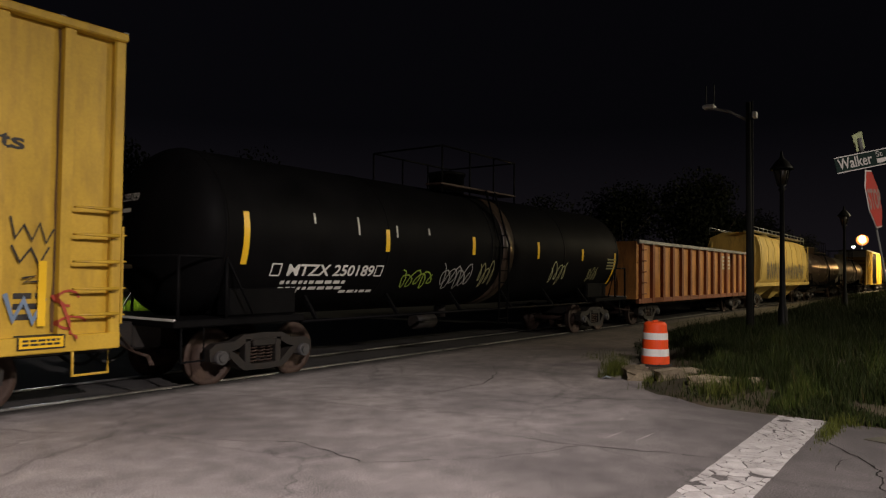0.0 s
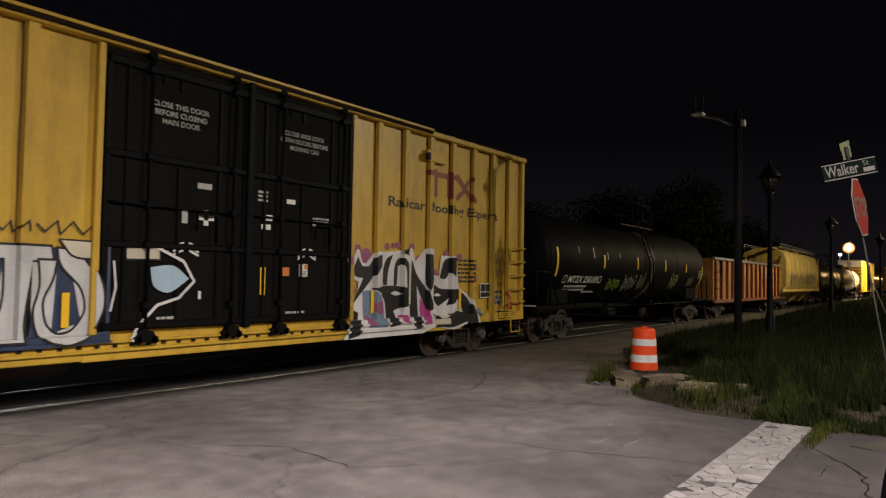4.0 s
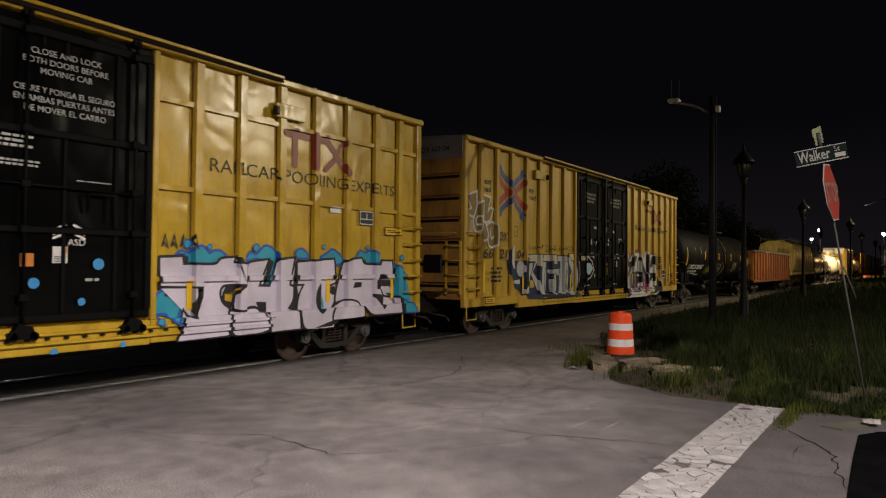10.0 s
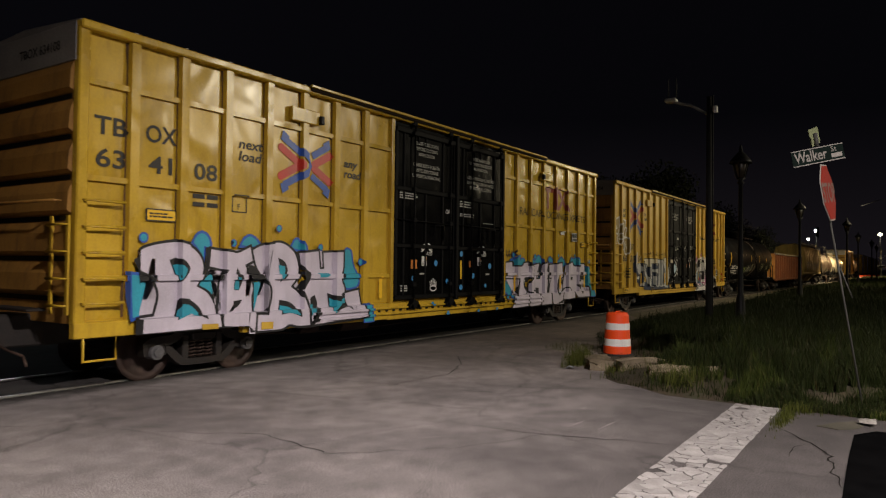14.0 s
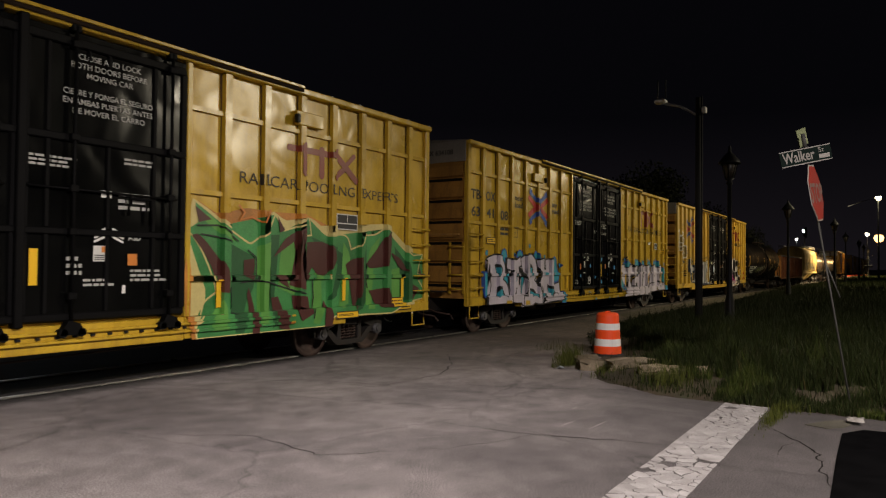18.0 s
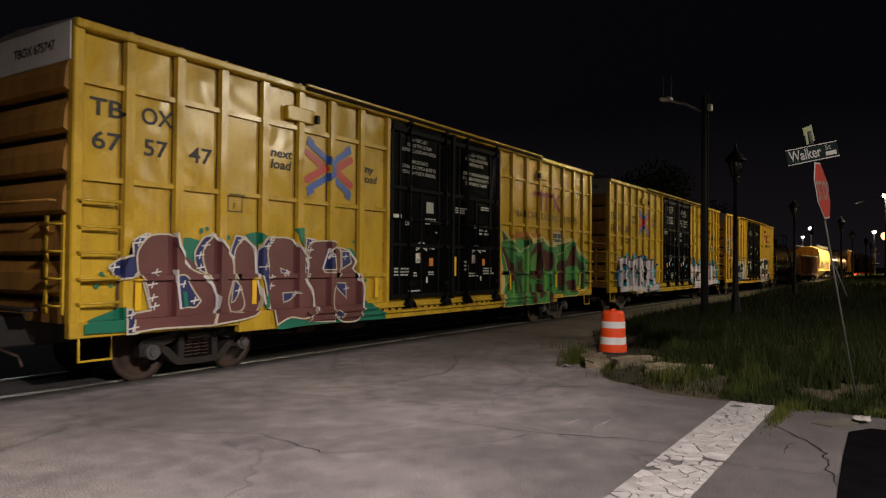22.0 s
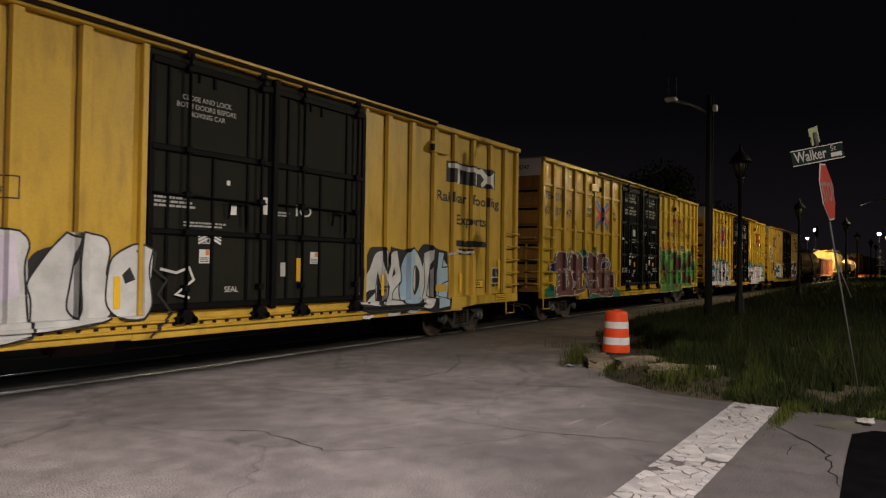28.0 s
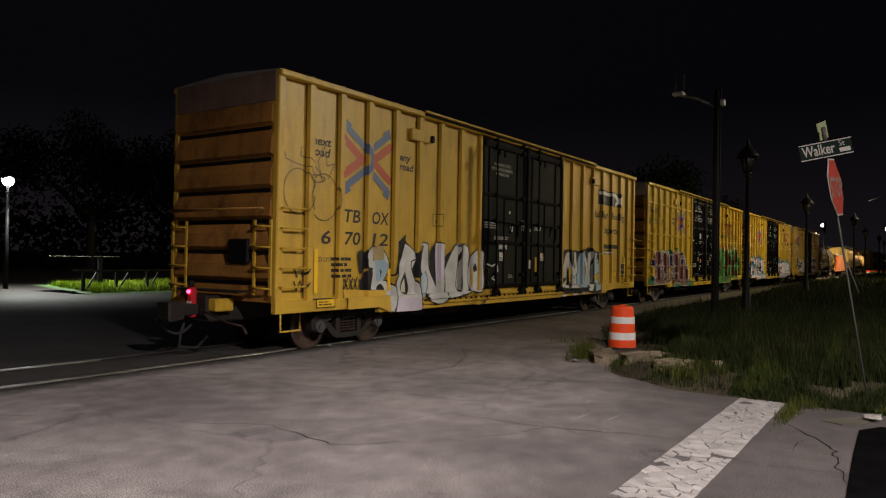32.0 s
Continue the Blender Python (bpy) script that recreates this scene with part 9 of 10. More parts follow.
for i in range(len(xs) - 1):
    for j in range(len(ys) - 1):
        q = [grid_v[a] for a in ((i, j), (i + 1, j), (i + 1, j + 1), (i, j + 1))]
        if max(v.co.z for v in q) > 0:
            bm.faces.new(q).smooth = True
tagged(part("verge", bm, GRASS_DRY), "raised earth verge under the long grass", "verge", kind="structure")


def blades(name, spots, material, label, seed, base=None):
    """Bent blades of grass: (x, y, z, height, width) each."""
    rg = np.random.RandomState(seed)
    verts, faces = [], []
    for x, y, z, h, w in spots:
        a = rg.uniform(0, 6.283)
        b = rg.uniform(0, 6.283)
        lean = h * rg.uniform(0.1, 0.55)
        cx, sx = math.cos(a) * w, math.sin(a) * w
        lx, ly = math.cos(b) * lean, math.sin(b) * lean
        k = len(verts)
        verts += [(x - cx, y - sx, z - 0.02), (x + cx, y + sx, z - 0.02), (x + cx * 0.7 + lx * 0.35, y + sx * 0.7 + ly * 0.35, z + h * 0.55), (x - cx * 0.7 + lx * 0.35, y - sx * 0.7 + ly * 0.35, z + h * 0.55), (x + lx, y + ly, z + h)]
        faces += [(k, k + 1, k + 2, k + 3), (k + 3, k + 2, k + 4)]
    me = bpy.data.meshes.new(name)
    me.from_pydata(verts, [], faces)
    me.materials.append(material)
    return tagged(new(name, me), label, "grass", kind="stuff")


rg = np.random.RandomState(3)
spots, tufts = [], []
for _ in range(290000):
    x = 10.3 + 36 * rg.rand() ** 1.7
    y = rg.uniform(-0.06 * x - 1.0, 7.4)
    if x < verge_near(y) + 0.03 or y > verge_far(x) - 0.03:
        continue
    clump = noise.noise((x * 0.9, y * 0.9, 3.0)) + 0.6 * noise.noise((x * 2.7, y * 2.7, 7.0))
    d = min(x - verge_near(y), verge_far(x) - y)
    if clump < -0.12 and rg.rand() < 0.88:
        continue
    if d < 0.9 and y > 2.2 and rg.rand() < 0.8:
        continue
    if math.hypot(x - 14.0, y - 4.95) < 1.1 and rg.rand() < 0.93:
        continue
    h = (0.12 + 0.15 * max(0, clump + 0.3) + 0.15 * rg.rand()) * min(1.0, 0.2 + d / 1.7)
    if rg.rand() < 0.03:
        h *= 1.7
    tuft = noise.noise((x * 1.3, y * 1.3, 11.0)) + 0.5 * noise.noise((x * 4.0, y * 4.0, 5.0)) - 0.05 * (x - 10)
    (tufts if tuft > 0.22 else spots).append((x, y, verge_height(x, y) + 0.01, h, 0.0022 + 0.0025 * rg.rand() + 0.00016 * x))
for _ in range(26000):
    x = 44 + 90 * rg.rand()
    y = rg.uniform(-4, 7.3)
    spots.append((x, y, verge_height(x, y), 0.25 + 0.35 * rg.rand(), 0.02))
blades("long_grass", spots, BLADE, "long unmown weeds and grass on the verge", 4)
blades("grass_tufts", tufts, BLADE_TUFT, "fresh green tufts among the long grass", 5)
spots = []
for cx, cy, n, sx, sy, h in ((12.75, 5.3, 520, 0.25, 0.08, 0.26), (13.7, 5.7, 260, 0.3, 0.08, 0.24), (15.0, 6.4, 120, 0.35, 0.3, 0.2), (10.95, 2.95, 260, 0.14, 0.16, 0.42), (11.4, 3.3, 160, 0.2, 0.2, 0.45), (11.75, 4.15, 120, 0.2, 0.15, 0.25), (12.2, 4.3, 90, 0.2, 0.1, 0.2), (9.75, 1.33, 900, 0.34, 0.05, 0.035), (10.3, 1.25, 200, 0.1, 0.1, 0.14)):
    for _ in range(n):
        spots.append((cx + rg.normal() * sx, cy + rg.normal() * sy, 0.01, h * (0.3 + 0.9 * rg.rand()), 0.004))
blades("weeds", spots, blade_material("yellowing_weeds", (0.025, 0.032, 0.005), (0.07, 0.078, 0.014)), "tufts of weeds in the broken kerb", 6)

# ---- dirt shoulder between grass and track ----
SHOULDER = paint("tan_gravel_dirt", (0.10, 0.085, 0.05), 0.95, var=0.35, scale=4, dirt=(0.05, 0.05, 0.025), dirt_amount=0.8, streak=0, bump=0.7)
bm = bmesh.new()
edge = [(24.0, 7.6), (27.0, 9.2), (30.0, 9.4), (60.0, 9.4), (300.0, 9.4), (300.0, 6.0), (40.0, 6.6), (26.0, 7.0)]
bm.faces.new([bm.verts.new((x, y, 0.005)) for x, y in edge])
tagged(part("shoulder", bm, SHOULDER), "tan gravel shoulder beside the track", "shoulder", kind="structure")

# ---- broken kerb stones ----
KERB = paint("earthy_kerb_concrete", (0.2, 0.165, 0.115), 0.9, var=0.4, scale=4, dirt=(0.06, 0.045, 0.025), dirt_amount=0.8, streak=0, bump=0.6, spec=0.15)

def stone(at, size, turn, seed, label):
    rgs = random.Random(seed)
    bm = bmesh.new()
    box(bm, -size[0] / 2, size[0] / 2, -size[1] / 2, size[1] / 2, 0, size[2])
    bmesh.ops.subdivide_edges(bm, edges=bm.edges[:], cuts=3, use_grid_fill=True)
    for v in bm.verts:
        v.co += Vector([rgs.uniform(-0.2, 0.2) * size[2] for _ in range(3)])
        v.co.z = max(v.co.z, 0)
    ob = part("kerb_stone", bm, KERB)
    ob.matrix_world = pose(*at, 0, 0, turn)
    return tagged(ob, label, "kerb stone", "broken kerb stones")


stone((12.6, 4.86, 0.0), (0.9, 0.42, 0.16), 30, 1, "broken pale kerb stone beside the barrel")
stone((12.3, 3.75, 0.06), (1.2, 0.3, 0.2), -55, 4, "earthy kerb stone under the grass")
stone((11.6, 3.05, 0.05), (1.0, 0.25, 0.22), -70, 5, "earthy kerb stone under the grass")

# ---- new asphalt, its kerb and litter ----
ROAD_GAP = paint("dirt_filled_crack", (0.014, 0.013, 0.012), 0.95, var=0.3, spec=0.05)
bm = bmesh.new()
pts = [(5.0, 0.42), (7.2, 0.50), (8.1, 0.53), (9.25, 0.55), (9.6, 0.35), (9.75, -2.0), (9.9, -12), (5.0, -12)]
bm.faces.new([bm.verts.new((x, y, 0.006)) for x, y in pts])
tagged(part("asphalt_patch", bm, ASPHALT_DARK), "patch of fresh black asphalt", "road patch", kind="structure")
bm = bmesh.new()
pts = [(9.5, 0.95), (9.42, 0.72), (9.6, 0.56), (9.8, 0.48), (10.05, 0.58), (9.85, 0.76)]
prism_top = [bm.verts.new((x, y, 0.012)) for x, y in pts]
low = [bm.verts.new((x, y, -0.02)) for x, y in pts]
bm.faces.new(prism_top)
for i in range(6):
    bm.faces.new((prism_top[i], low[i], low[(i + 1) % 6], prism_top[(i + 1) % 6]))
tagged(part("gutter_pan", bm, GUTTER), "dusty worn concrete at the gutter", "pavement", kind="structure")
def road_crack(pts, w, seed):
    """A wandering dark crack that thins towards its ends."""
    rgs = random.Random(seed)
    line = []
    for (ax, ay), (bx, by) in zip(pts, pts[1:]):
        n = max(2, int(math.hypot(bx - ax, by - ay) / 0.09))
        for k in range(n):
            f = k / n
            line.append((ax + (bx - ax) * f + rgs.uniform(-0.03, 0.03), ay + (by - ay) * f + rgs.uniform(-0.03, 0.03)))
    line.append(pts[-1])
    bm = bmesh.new()
    rows = []
    for k, (x, y) in enumerate(line):
        a, b = line[max(k - 1, 0)], line[min(k + 1, len(line) - 1)]
        d = Vector((b[0] - a[0], b[1] - a[1])).normalized()
        r = w * (0.25 + math.sin(math.pi * (k + 0.5) / len(line))) * rgs.uniform(0.5, 1.4)
        rows.append([bm.verts.new((x - d.y * f, y + d.x * f, 0.004)) for f in (-r, r)])
    for a, b in zip(rows, rows[1:]):
        bm.faces.new((a[0], a[1], b[1], b[0]))
    tagged(part("road_crack", bm, ROAD_GAP), "dark crack in the asphalt", "crack", kind="structure")


for k, (pts, w) in enumerate((([(9.2, 1.36), (8.58, 0.92), (8.08, 0.68), (7.5, 0.63), (6.95, 0.5)], 0.009), ([(8.47, 0.95), (8.2, 1.05), (7.8, 1.02)], 0.004), ([(7.1, 4.6), (7.18, 3.45), (7.42, 2.72), (7.58, 2.05)], 0.006), ([(10.2, 6.6), (9.6, 5.6), (9.9, 4.7), (10.6, 3.6), (10.4, 2.6)], 0.006), ([(4.6, 7.2), (5.4, 5.9), (5.2, 4.8), (6.1, 3.9)], 0.005), ([(12.6, 8.0), (11.4, 7.1), (10.2, 6.6), (8.7, 6.7), (7.4, 7.5)], 0.007), ([(6.1, 3.9), (6.9, 3.5), (7.2, 3.4)], 0.004))):
    road_crack(pts, w, 60 + k)
SCUFF = paint("pale_road_scuff", (0.34, 0.32, 0.31), 0.9, var=0.4, scale=9, spec=0.1)
for (ax, ay), (bx, by), w in (((7.69, 3.34), (8.19, 3.3), 0.012), ((7.79, 3.01), (8.31, 2.98), 0.010), ((8.75, 3.6), (8.95, 3.62), 0.014), ((6.3, 4.4), (6.55, 4.2), 0.008)):
    bm = bmesh.new()
    bm.faces.new([bm.verts.new(c) for c in ((ax, ay - w * 0.3, 0.004), ((ax + bx) / 2, (ay + by) / 2 - w, 0.004), (bx, by - w * 0.3, 0.004), (bx, by + w * 0.3, 0.004), ((ax + bx) / 2, (ay + by) / 2 + w * 0.6, 0.004), (ax, ay + w * 0.3, 0.004))])
    tagged(part("road_scuff", bm, SCUFF), "pale scrape on the asphalt", "scrape", kind="structure")
bm = bmesh.new()
ring_pts = [(0.11 * math.cos(k * 0.9) * (1 + 0.3 * math.sin(k * 2.3)), 0.07 * math.sin(k * 0.9), 0.03 + 0.025 * math.sin(k * 1.9)) for k in range(7)]
hub = bm.verts.new((0, 0, 0.06))
rim = [bm.verts.new(c) for c in ring_pts]
for k in range(7):
    bm.faces.new((hub, rim[k], rim[(k + 1) % 7]))
ob = part("litter", bm, hue("pale_blue_wrapper", (0.3, 0.36, 0.45)))
ob.location = (12.05, 5.19, 0.0)
tagged(ob, "crumpled pale blue wrapper by the kerb", "litter")
for at, n, sd in (((9.82, 0.36, 0.012), 7, 1),):
    rgs = random.Random(sd)
    bm = bmesh.new()
    g = []
    for i in range(n):
        for j in range(6):
            g.append(bm.verts.new((i * 0.035 + rgs.uniform(-0.01, 0.01), j * 0.035 + rgs.uniform(-0.012, 0.012), 0.03 + 0.05 * rgs.random() * math.sin(math.pi * i / n))))
    for i in range(n - 1):
        for j in range(5):
            bm.faces.new((g[i * 6 + j], g[(i + 1) * 6 + j], g[(i + 1) * 6 + j + 1], g[i * 6 + j + 1]))
    ob = part("litter", bm, SIGN_WHITE)
    ob.location = at
    tagged(ob, "crumpled white plastic litter on the asphalt", "litter")

# ---- poles, lamps, signs ----
POLE_GREY = paint("weathered_grey_pole", (0.018, 0.018, 0.016), 0.7, var=0.35, scale=4, spec=0.15, bump=0.3)
POST_GREY = paint("dull_sign_post", (0.05, 0.05, 0.045), 0.7, var=0.25, scale=6, spec=0.2)


def utility_pole(at):
    th = thing("utility_pole", "tall dark pole with a bracket arm, sensor box and meter", "pole", at)
    bm = bmesh.new()
    rod(bm, (0, 0, 0), (0, 0, 6.18), 0.085, 18, 0.07)
    part("pole", bm, POLE_GREY, th)
    bm = bmesh.new()
    rod(bm, (0.0, -0.085, 0), (0.0, -0.085, 6.2), 0.018, 8)
    part("conduit", bm, POLE_GREY, th)
    bm = bmesh.new()
    wire(bm, [(0, 0.05, 5.75), (-0.05, 0.45, 6.0), (-0.08, 0.85, 6.12), (-0.1, 1.0, 6.14)], 0.032, 8)
    part("bracket_arm", bm, GALV, th)
    bm = bmesh.new()
    box(bm, -0.2, 0.04, 0.78, 1.08, 6.12, 6.22, 0.03)
    part("sensor_box", bm, WHITE_PAINT, th, "white sensor box at the arm's end")
    for y in (0.8, 1.0):
        bm = bmesh.new()
        rod(bm, (-0.1, y, 6.24), (-0.1, y, 6.72), 0.014, 8)
        part("antenna", bm, POST_GREY, th)
    bm = bmesh.new()
    box(bm, -0.12, 0.04, -0.2, -0.1, 5.76, 5.92, 0.015)
    part("meter_box", bm, WHITE_PAINT, th, "small white box on the pole")
    return th


utility_pole((18.5, 4.25, 0.0))

LANTERN_GLASS = paint("frosted_lantern_glass", (0.05, 0.042, 0.03), 0.3, var=0.1)


def lamp_post(at):
    th = thing("lamp_post", "black cast-iron lamp post with an unlit lantern", "lamp post", at, "lamp posts along the street")
    bm = bmesh.new()
    lathe(bm, [(0.2, 0), (0.2, 0.12), (0.13, 0.3), (0.11, 0.8), (0.075, 0.95), (0.06, 2.2), (0.05, 3.75), (0.09, 3.8), (0.05, 3.86), (0.12, 3.92)], 14)
    part("post", bm, POLE_DARK, th)
    bm = bmesh.new()
    lathe(bm, [(0.10, 3.92), (0.19, 4.3), (0.18, 4.31)], 6)
    part("lantern", bm, LANTERN_GLASS, th, "pale glass lantern panes")
    bm = bmesh.new()
    for k in range(6):
        a = 2 * math.pi * k / 6
        bar(bm, (0.105 * math.cos(a), 0.105 * math.sin(a), 3.92), (0.2 * math.cos(a), 0.2 * math.sin(a), 4.31), 0.025)
    part("lantern_frame", bm, POLE_DARK, th)
    bm = bmesh.new()
    lathe(bm, [(0.28, 4.3), (0.26, 4.36), (0.14, 4.52), (0.05, 4.6), (0.03, 4.75), (0.01, 4.78)], 12)
    part("lantern_roof", bm, POLE_DARK, th)
    return th


first = lamp_post((19.3, 3.66, 0.25))
for x, y in ((36.3, 4.32), (50.5, 3.37), (70.0, 3.84), (87.0, 3.53), (104.0, 3.7), (121.0, 3.75)):
    copy_thing(first, pose(x, y, 0.3))


def mast(at, h, r, color, strength, label, arm=0.0, steel=GALV):
    th = thing("street_lamp", label, "street lamp", at, "far street lamps")
    bm = bmesh.new()
    rod(bm, (0, 0, 0), (0, 0, h), 0.11, 10, 0.07)
    part("mast", bm, steel, th)
    if arm:
        bm = bmesh.new()
        wire(bm, [(0, 0, h - 0.9), (0, arm, h - 0.1)], 0.05, 8)
        part("arm", bm, GALV, th)
    bm = bmesh.new()
    box(bm, -0.3, 0.3, arm - 0.15, arm + 0.15, h - 0.02, h + 0.12, 0.04)
    part("lamp_head", bm, steel, th)
    # Lens drawn as a globe of radius r: the lamp's glare put into its shape.
    bm = bmesh.new()
    lathe(bm, [(r * 0.3, -r * 0.95), (r * 0.75, -r * 0.66), (r, 0), (r * 0.8, r * 0.5), (r * 0.4, r * 0.7)], 16, Matrix.Translation((0, arm, h - 0.1)))
    part("lamp_lens", bm, glow("lamp_glow_" + label.split()[0], color, strength), th, "glowing globe shaped for the lamp's glare")
    return th


mast((140.0, 14.0, 0), 8.7, 0.36, (1.0, 0.93, 0.8), 90, "white street lamp on a tall mast beyond the track")
mast((150.0, 16.4, 0), 7.6, 0.3, (0.95, 0.95, 0.85), 5, "pale street lamp on a mast beyond the track")
mast((86.0, 1.75, 0), 9.4, 0.3, (1.0, 0.88, 0.5), 8, "yellowish street lamp over the side street")
mast((170.0, 3.4, 0), 8.4, 0.95, (1.0, 0.6, 0.22), 3.2, "orange street lamp at the far crossing")
mast((175.0, 5.6, 0), 9.4, 0.4, (1.0, 0.85, 0.6), 10, "warm street lamp at the far crossing")
mast((16.3, 36.0, 0), 5.25, 0.27, (0.9, 0.97, 1.0), 80, "bright white lamp over the lot across the track", steel=POLE_DARK)

# floodlight on the far mast; its swing stands in for the lamp going out
flood = thing("floodlight", "orange floodlight on the far mast, facing the street", "floodlight", (140.45, 14.0, 8.25))
bm = bmesh.new()
lathe(bm, [(0.01, 0.03), (0.9, 0.03), (0.95, -0.3), (0.97, -0.3), (0.97, 0.05), (0.3, 0.34)], 28, Matrix.Rotation(radians(90), 4, "Y"))
part("housing", bm, POLE_DARK, flood)
# Glowing ring added to stand for the orange halo round the lamp.
bm = bmesh.new()
lathe(bm, [(0.62, -0.2), (0.93, -0.24), (0.93, -0.18), (0.62, -0.16)], 28, Matrix.Rotation(radians(90), 4, "Y"))
part("reflector", bm, glow("sodium_halo_glow", (1.0, 0.32, 0.06), 0.9), flood, "orange glowing ring drawn for the lamp's halo")
bm = bmesh.new()
rod(bm, (-0.25, 0, 0), (-0.21, 0, 0), 0.6, 24)
part("lens", bm, glow("sodium_glow", (1.0, 0.66, 0.26), 2.6), flood, "glowing yellow-white lens")

# wire to the street lamp
bm = bmesh.new()
wire(bm, [(60.0, 3.1, 6.5), (72.0, 2.4, 7.9), (86.0, 1.75, 9.2)], 0.03, 6)
tagged(part("cable", bm, GALV), "service cable slung to the street lamp", "cable")


def axes(at, h, v):
    """A pose whose x runs along h, z along v and y away from the face."""
    h = Vector(h).normalized()
    v = Vector(v)
    v = (v - h * v.dot(h)).normalized()
    n = v.cross(h)
    return Matrix.Translation(at) @ Matrix((h, n, v)).transposed().to_4x4()


def stop_sign():
    th = thing("stop_sign", "leaning stop sign post with street name blades", "sign", (0, 0, 0))
    foot, head = Vector((10.7, 0.53, 0.02)), Vector((10.7, 1.09, 3.70))
    bm = bmesh.new()
    rod(bm, foot, head, 0.013, 10)
    part("post", bm, POST_GREY, th, "thin galvanised post")

    def octagon(r, y, t):
        b = bmesh.new()
        pts = [(r * math.cos(math.pi / 8 + k * math.pi / 4), r * math.sin(math.pi / 8 + k * math.pi / 4)) for k in range(8)]
        return prism(b, pts, y, y + t)

    def put(name, bm, m, material, label=""):
        bm.transform(m)
        return part(name, bm, material, th, label)

    at = axes((10.66, 0.939, 2.885), (0.99, -0.094, 0.101), (-0.087, 0.143, 0.986))
    put("sign_border", octagon(0.41, -0.012, 0.01), at, SIGN_WHITE, "white border of the stop sign")
    put("sign_face", octagon(0.388, -0.017, 0.005), at, RED_SIGN, "red octagonal stop sign face")
    b = lettering("STOP", 0.25, bold=0.008, align="CENTER")
    for v in b.verts:
        v.co = (v.co.x * 0.88, -0.021, v.co.z - 0.125)
    put("sign_word", b, at, paint("dulled_sign_letters", (0.15, 0.10, 0.085), 0.85, spec=0.05, var=0.2))
    blade = axes((10.65, 1.05, 3.393), (0.524, -0.827, 0.205), (-0.108, 0.174, 0.979)) @ Matrix.Diagonal((0.91, 0.91, 0.864, 1))
    b = box(bmesh.new(), -0.385, 0.385, -0.006, 0.006, -0.125, 0.125, 0.003)
    put("name_blade", b, blade, GREEN_SIGN, "dark green street name blade")
    for z in (-0.116, 0.116):
        b = box(bmesh.new(), -0.385, 0.385, -0.010, -0.007, z - 0.008, z + 0.008)
        put("blade_border", b, blade, SIGN_WHITE)
    b = lettering("Walker", 0.16, bold=0.004)
    x0, x1 = min(v.co.x for v in b.verts), max(v.co.x for v in b.verts)
    for v in b.verts:
        v.co = (-0.35 + (v.co.x - x0) * 0.48 / (x1 - x0), -0.011, v.co.z - 0.07)
    put("street_name", b, blade, SIGN_WHITE)
    b = lettering("St", 0.08)
    for v in b.verts:
        v.co = (0.19 + v.co.x, -0.011, v.co.z + 0.015)
    put("street_kind", b, blade, SIGN_WHITE)
    put("block_bar", box(bmesh.new(), 0.19, 0.35, -0.0115, -0.0095, -0.08, -0.015), blade, SIGN_WHITE)
    cross = axes((11.09, 1.136, 3.72), (0.971, -0.06, 0.232), (-0.221, 0.151, 0.964))
    put("cross_blade", box(bmesh.new(), -0.33, 0.33, -0.006, 0.006, -0.12, 0.12, 0.003), cross, paint("pale_green_sign", (0.2, 0.23, 0.12), 0.8, spec=0.1), "pale weathered cross-street blade seen nearly edge-on")
    b = bmesh.new()
    rod(b, foot.lerp(head, 0.95), head, 0.028, 8)
    part("blade_clamp", b, POST_GREY, th)
    b = bmesh.new()
    rod(b, (10.72, 0.654, 1.49), (10.72, 0.80, 1.90), 0.008, 8)
    part("brace", b, POST_GREY, th, "loose pale strap hanging off the post")
    return th


stop_sign()


def crossbuck(at):
    th = thing("crossbuck", "white railway crossing sign on a post", "sign", at)
    bm = bmesh.new()
    rod(bm, (0, 0, 0), (0, 0, 3.6), 0.06, 8)
    part("post", bm, GALV, th)
    for s in (-1, 1):
        bm = bmesh.new()
        bar(bm, (-0.05, -0.55, 3.2 - s * 0.45), (-0.05, 0.55, 3.2 + s * 0.45), 0.22, 0.02)
        part("blade", bm, WHITE_PAINT, th, "white crossing blade")
    bm = bmesh.new()
    box(bm, -0.15, 0.15, -0.5, 0.5, 2.1, 2.35, 0.03)
    part("signal_heads", bm, BLACK_TRIM, th)
    return th


crossbuck((105.0, 3.3, 0))
fb = barrel((128.0, 6.6, 0))
for i in range(9):
    copy_thing(fb, pose(130.0 + i * 2.4 + (i % 3) * 0.7, 6.9 - i * 0.22 + (i % 2) * 0.5, 0))


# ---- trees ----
# Leaf colour holds the night shade: near black, so crowns read as silhouettes.
LEAF = blade_material("shaded_tree_leaves", (0.002, 0.003, 0.001), (0.005, 0.007, 0.002))
BARK = paint("tree_bark", (0.02, 0.016, 0.012), 0.9, var=0.35, scale=5, bump=0.6)


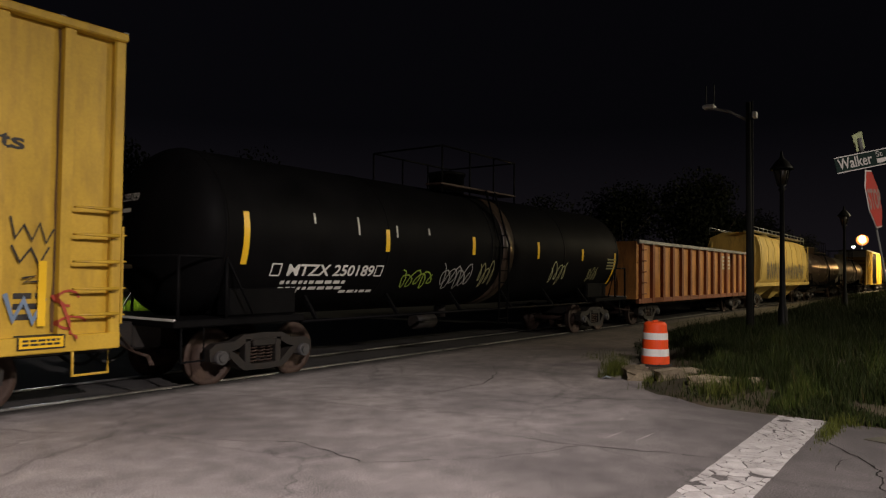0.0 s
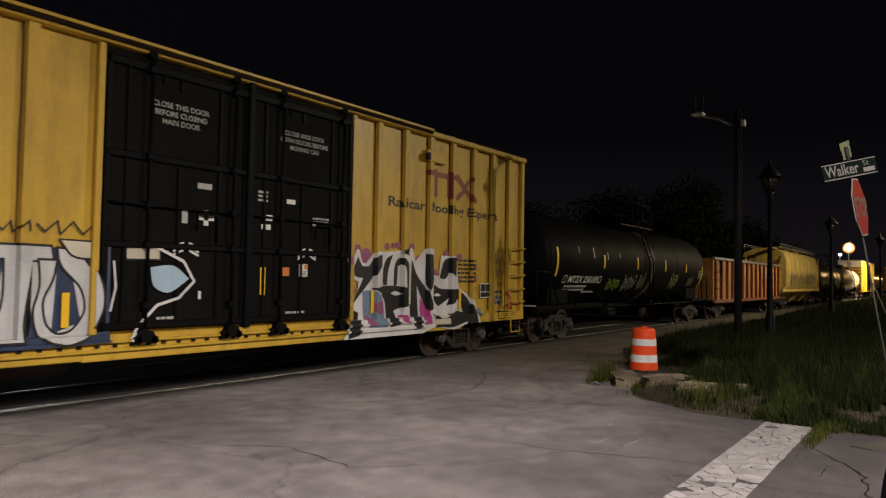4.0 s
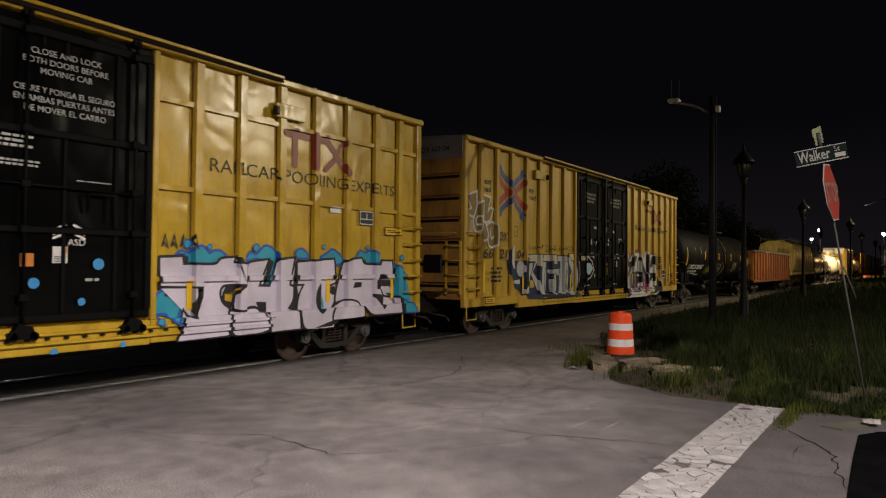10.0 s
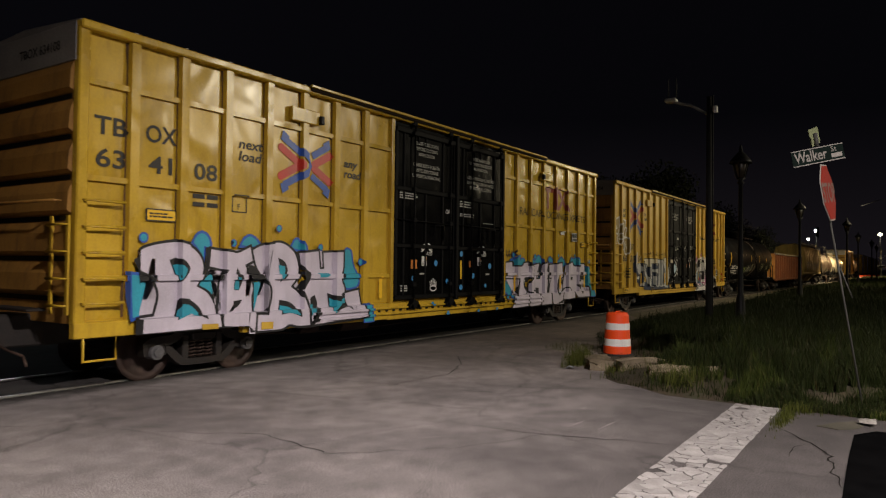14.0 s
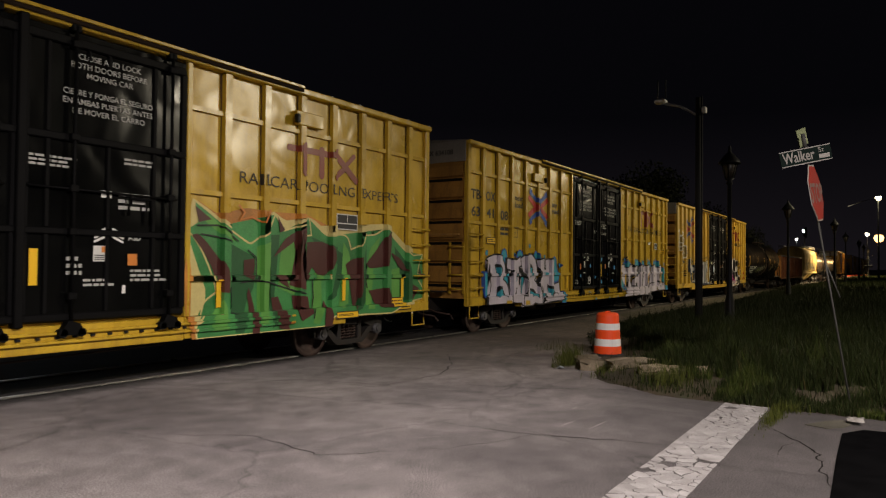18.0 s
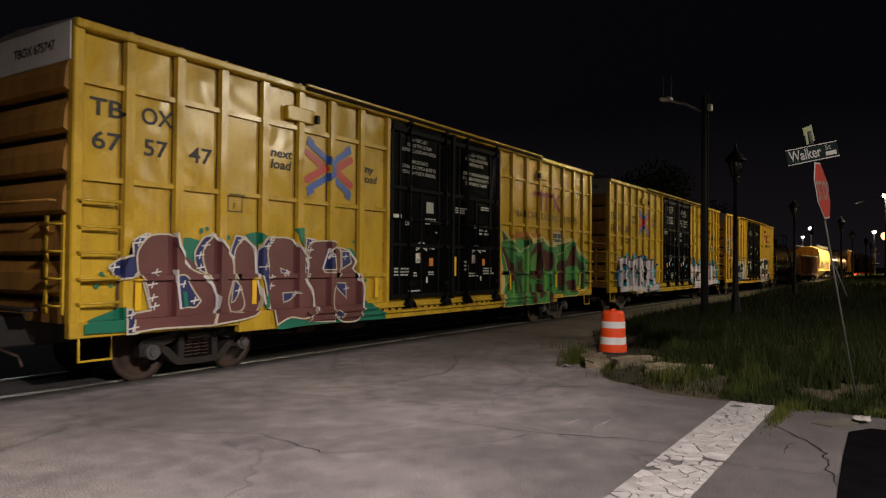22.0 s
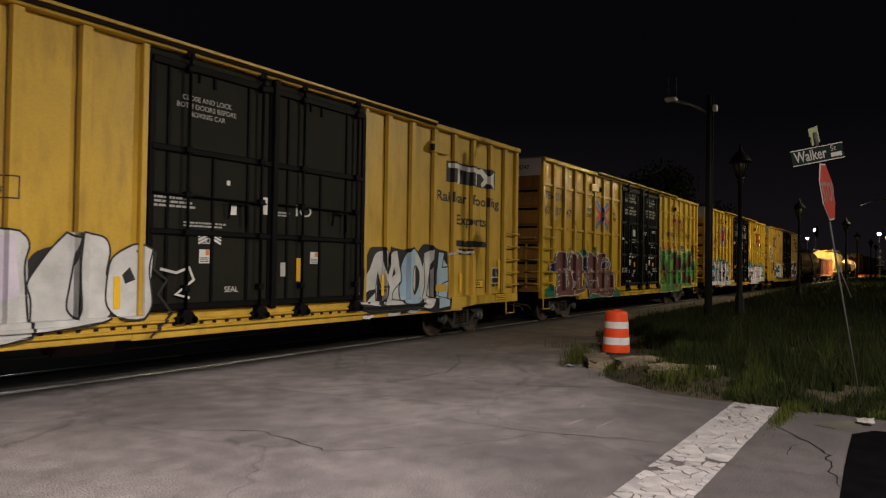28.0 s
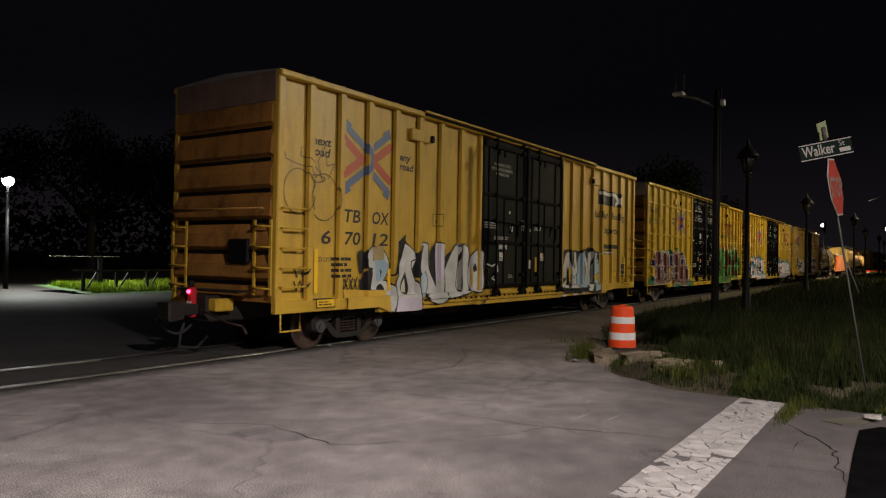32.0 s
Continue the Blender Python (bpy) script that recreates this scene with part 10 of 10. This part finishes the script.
def tree(at, h, r, seed, n=6000, label="dark leafy tree behind the track"):
    rgs = np.random.RandomState(seed)
    th = thing("tree", label, "tree", at, "trees beyond the track")
    bm = bmesh.new()
    rod(bm, (0, 0, 0), (0, 0, h * 0.45), 0.035 * h, 10, 0.02 * h)
    for k in range(6):
        a = 1.05 * k + rgs.rand()
        rod(bm, (0, 0, h * (0.3 + 0.03 * k)), (r * 0.6 * math.cos(a), r * 0.6 * math.sin(a), h * (0.55 + 0.05 * k)), 0.012 * h, 7, 0.004 * h)
    part("trunk", bm, BARK, th)
    lobes = [(rgs.normal() * r * 0.45, rgs.normal() * r * 0.45, h * (0.5 + 0.38 * rgs.rand()), r * (0.3 + 0.3 * rgs.rand())) for _ in range(13)]
    verts, faces = [], []
    s = 0.017 * h
    for _ in range(n):
        lx, ly, lz, lr = lobes[rgs.randint(len(lobes))]
        d = rgs.normal(size=3)
        d /= np.linalg.norm(d)
        p = np.array((lx, ly, lz)) + d * lr * (0.25 + 0.8 * rgs.rand() ** 0.6)
        u = rgs.normal(size=3)
        v = rgs.normal(size=3)
        u *= s / np.linalg.norm(u)
        v *= s * 0.6 / np.linalg.norm(v)
        k = len(verts)
        verts += [tuple(p - u), tuple(p + v), tuple(p + u), tuple(p - v)]
        faces.append((k, k + 1, k + 2, k + 3))
    me = bpy.data.meshes.new("crown")
    me.from_pydata(verts, [], faces)
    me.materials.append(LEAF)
    ob = new("crown", me)
    ob.parent = th
    tagged(ob, "crown of many leaves coloured near black", kind="stuff")
    return th


for i, (x, y, h, r) in enumerate(((58, 23.5, 9.3, 4.2), (63, 20.5, 10.5, 4.6), (71, 19.5, 10.0, 4.2), (52, 25.5, 8.0, 3.8), (86, 21, 9.0, 4.0), (105, 22, 8.0, 4.5), (125, 21, 8.5, 4.0), (34, 60, 13, 6.5), (41, 58, 12, 6.0), (48, 61, 13, 6.5), (26, 66, 13, 6.5), (55, 62, 12, 6))):
    tree((x, y, 0), h, r, 40 + i)

def leaf_backdrop(x0, x1, y0, y1, h, n, seed):
    """Low near-black leaves, added to block the sky glow beneath the crowns."""
    rgs = np.random.RandomState(seed)
    verts, faces = [], []
    for _ in range(n):
        x, y = rgs.uniform(x0, x1), rgs.uniform(y0, y1)
        top = h * (0.75 + 0.35 * noise.noise((x * 0.16, y * 0.1, 3)))
        p = np.array((x, y, top * rgs.rand() ** 0.8))
        u, v = rgs.normal(size=3), rgs.normal(size=3)
        u *= 0.42 / np.linalg.norm(u)
        v *= 0.3 / np.linalg.norm(v)
        k = len(verts)
        verts += [tuple(p - u), tuple(p + v), tuple(p + u), tuple(p - v)]
        faces.append((k, k + 1, k + 2, k + 3))
    me = bpy.data.meshes.new("leaf_backdrop")
    me.from_pydata(verts, [], faces)
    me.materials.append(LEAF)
    return tagged(new("leaf_backdrop", me), "near-black leaves added along the far edge of the lot", "woods", kind="stuff")


leaf_backdrop(-30, 120, 64, 72, 8.0, 12000, 5)

# ---- lot across the track ----
bm = bmesh.new()
N = 30
vs = [[bm.verts.new((16.5 + 2.5 * i, 29 + 1.2 * j + 1.2 * noise.noise((i * 0.7, j * 0.3, 1.0)) * (j == 0), 0.02 + 0.06 * j)) for j in range(5)] for i in range(N)]
for i in range(N - 1):
    for j in range(4):
        bm.faces.new((vs[i][j], vs[i + 1][j], vs[i + 1][j + 1], vs[i][j + 1])).smooth = True
tagged(part("lawn", bm, paint("lawn_soil", (0.03, 0.08, 0.008), 0.9, var=0.4, scale=2, bump=0.6)), "lamp-lit lawn across the track", "lawn", kind="structure")
rg = np.random.RandomState(9)
spots = []
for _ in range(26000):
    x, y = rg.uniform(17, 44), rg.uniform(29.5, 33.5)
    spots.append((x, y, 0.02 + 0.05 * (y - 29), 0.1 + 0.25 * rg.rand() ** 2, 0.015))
blades("lawn_grass", spots, BLADE_LIT, "short grass across the track, lamplight put into its colour", 10)


def rail_fence(y):
    th = thing("fence", "dark rail fence with braced posts at the lawn's edge", "fence", (0, y, 0))
    for i in range(12):
        x = 17.0 + i * 1.55
        bm = bmesh.new()
        box(bm, x - 0.06, x + 0.06, -0.06, 0.06, 0, 1.05, 0.01)
        part("post", bm, POLE_DARK, th)
        bm = bmesh.new()
        bar(bm, (x + 0.08, 0, 0.08), (x + 0.62, 0, 0.95), 0.06)
        part("brace", bm, POLE_DARK, th)
    for z in (0.06, 1.0):
        bm = bmesh.new()
        box(bm, 16.5, 35, -0.04, 0.04, z - 0.05, z + 0.05, 0.01)
        part("rail", bm, POLE_DARK, th)
    return th


rail_fence(30.5)
bm = bmesh.new()
box(bm, 14.6, 18.0, -0.06, 0.06, 1.64, 1.67, 0.01)
ob = part("canopy_edge", bm, GALV)
ob.location = (2.2, 33.0, -0.05)
tagged(ob, "thin pale roof edge catching the lamp light", "roof edge")
bm = bmesh.new()
box(bm, 16.9, 17.1, -0.05, 0.05, 0, 1.62)
ob2 = part("canopy_post", bm, POLE_DARK)
ob2.location = (2.2, 33.0, 0)
tagged(ob2, "dark post under the roof edge", "post")


# ---- what rolls ----
def rolled(t):
    ts, ss = [r[0] for r in ROLL], [r[1] for r in ROLL]
    return float(np.interp(t, ts, ss))


def motions():
    for car, x0 in CARS:
        walk(car, [(t, pose(x0 + s, TRACK_Y, 0)) for t, s in ROLL])
    flood_rows = [(0.0, 8.3), (8.2, 8.3), (8.35, 50.0), (8.5, 80.0), (8.7, 100.0), (32.0, 100.0)]
    walk(flood, [(t, pose(140.45, 14.0, 8.25, 0, 0, a - 2.6)) for t, a in flood_rows])
    turns = [i * 0.25 for i in range(129)]
    for w in WHEELSETS:
        x, y, z = w.location
        walk(w, [(t, pose(x, y, z, 0, math.degrees(rolled(t) / WHEEL_R), 0)) for t in turns])


motions()
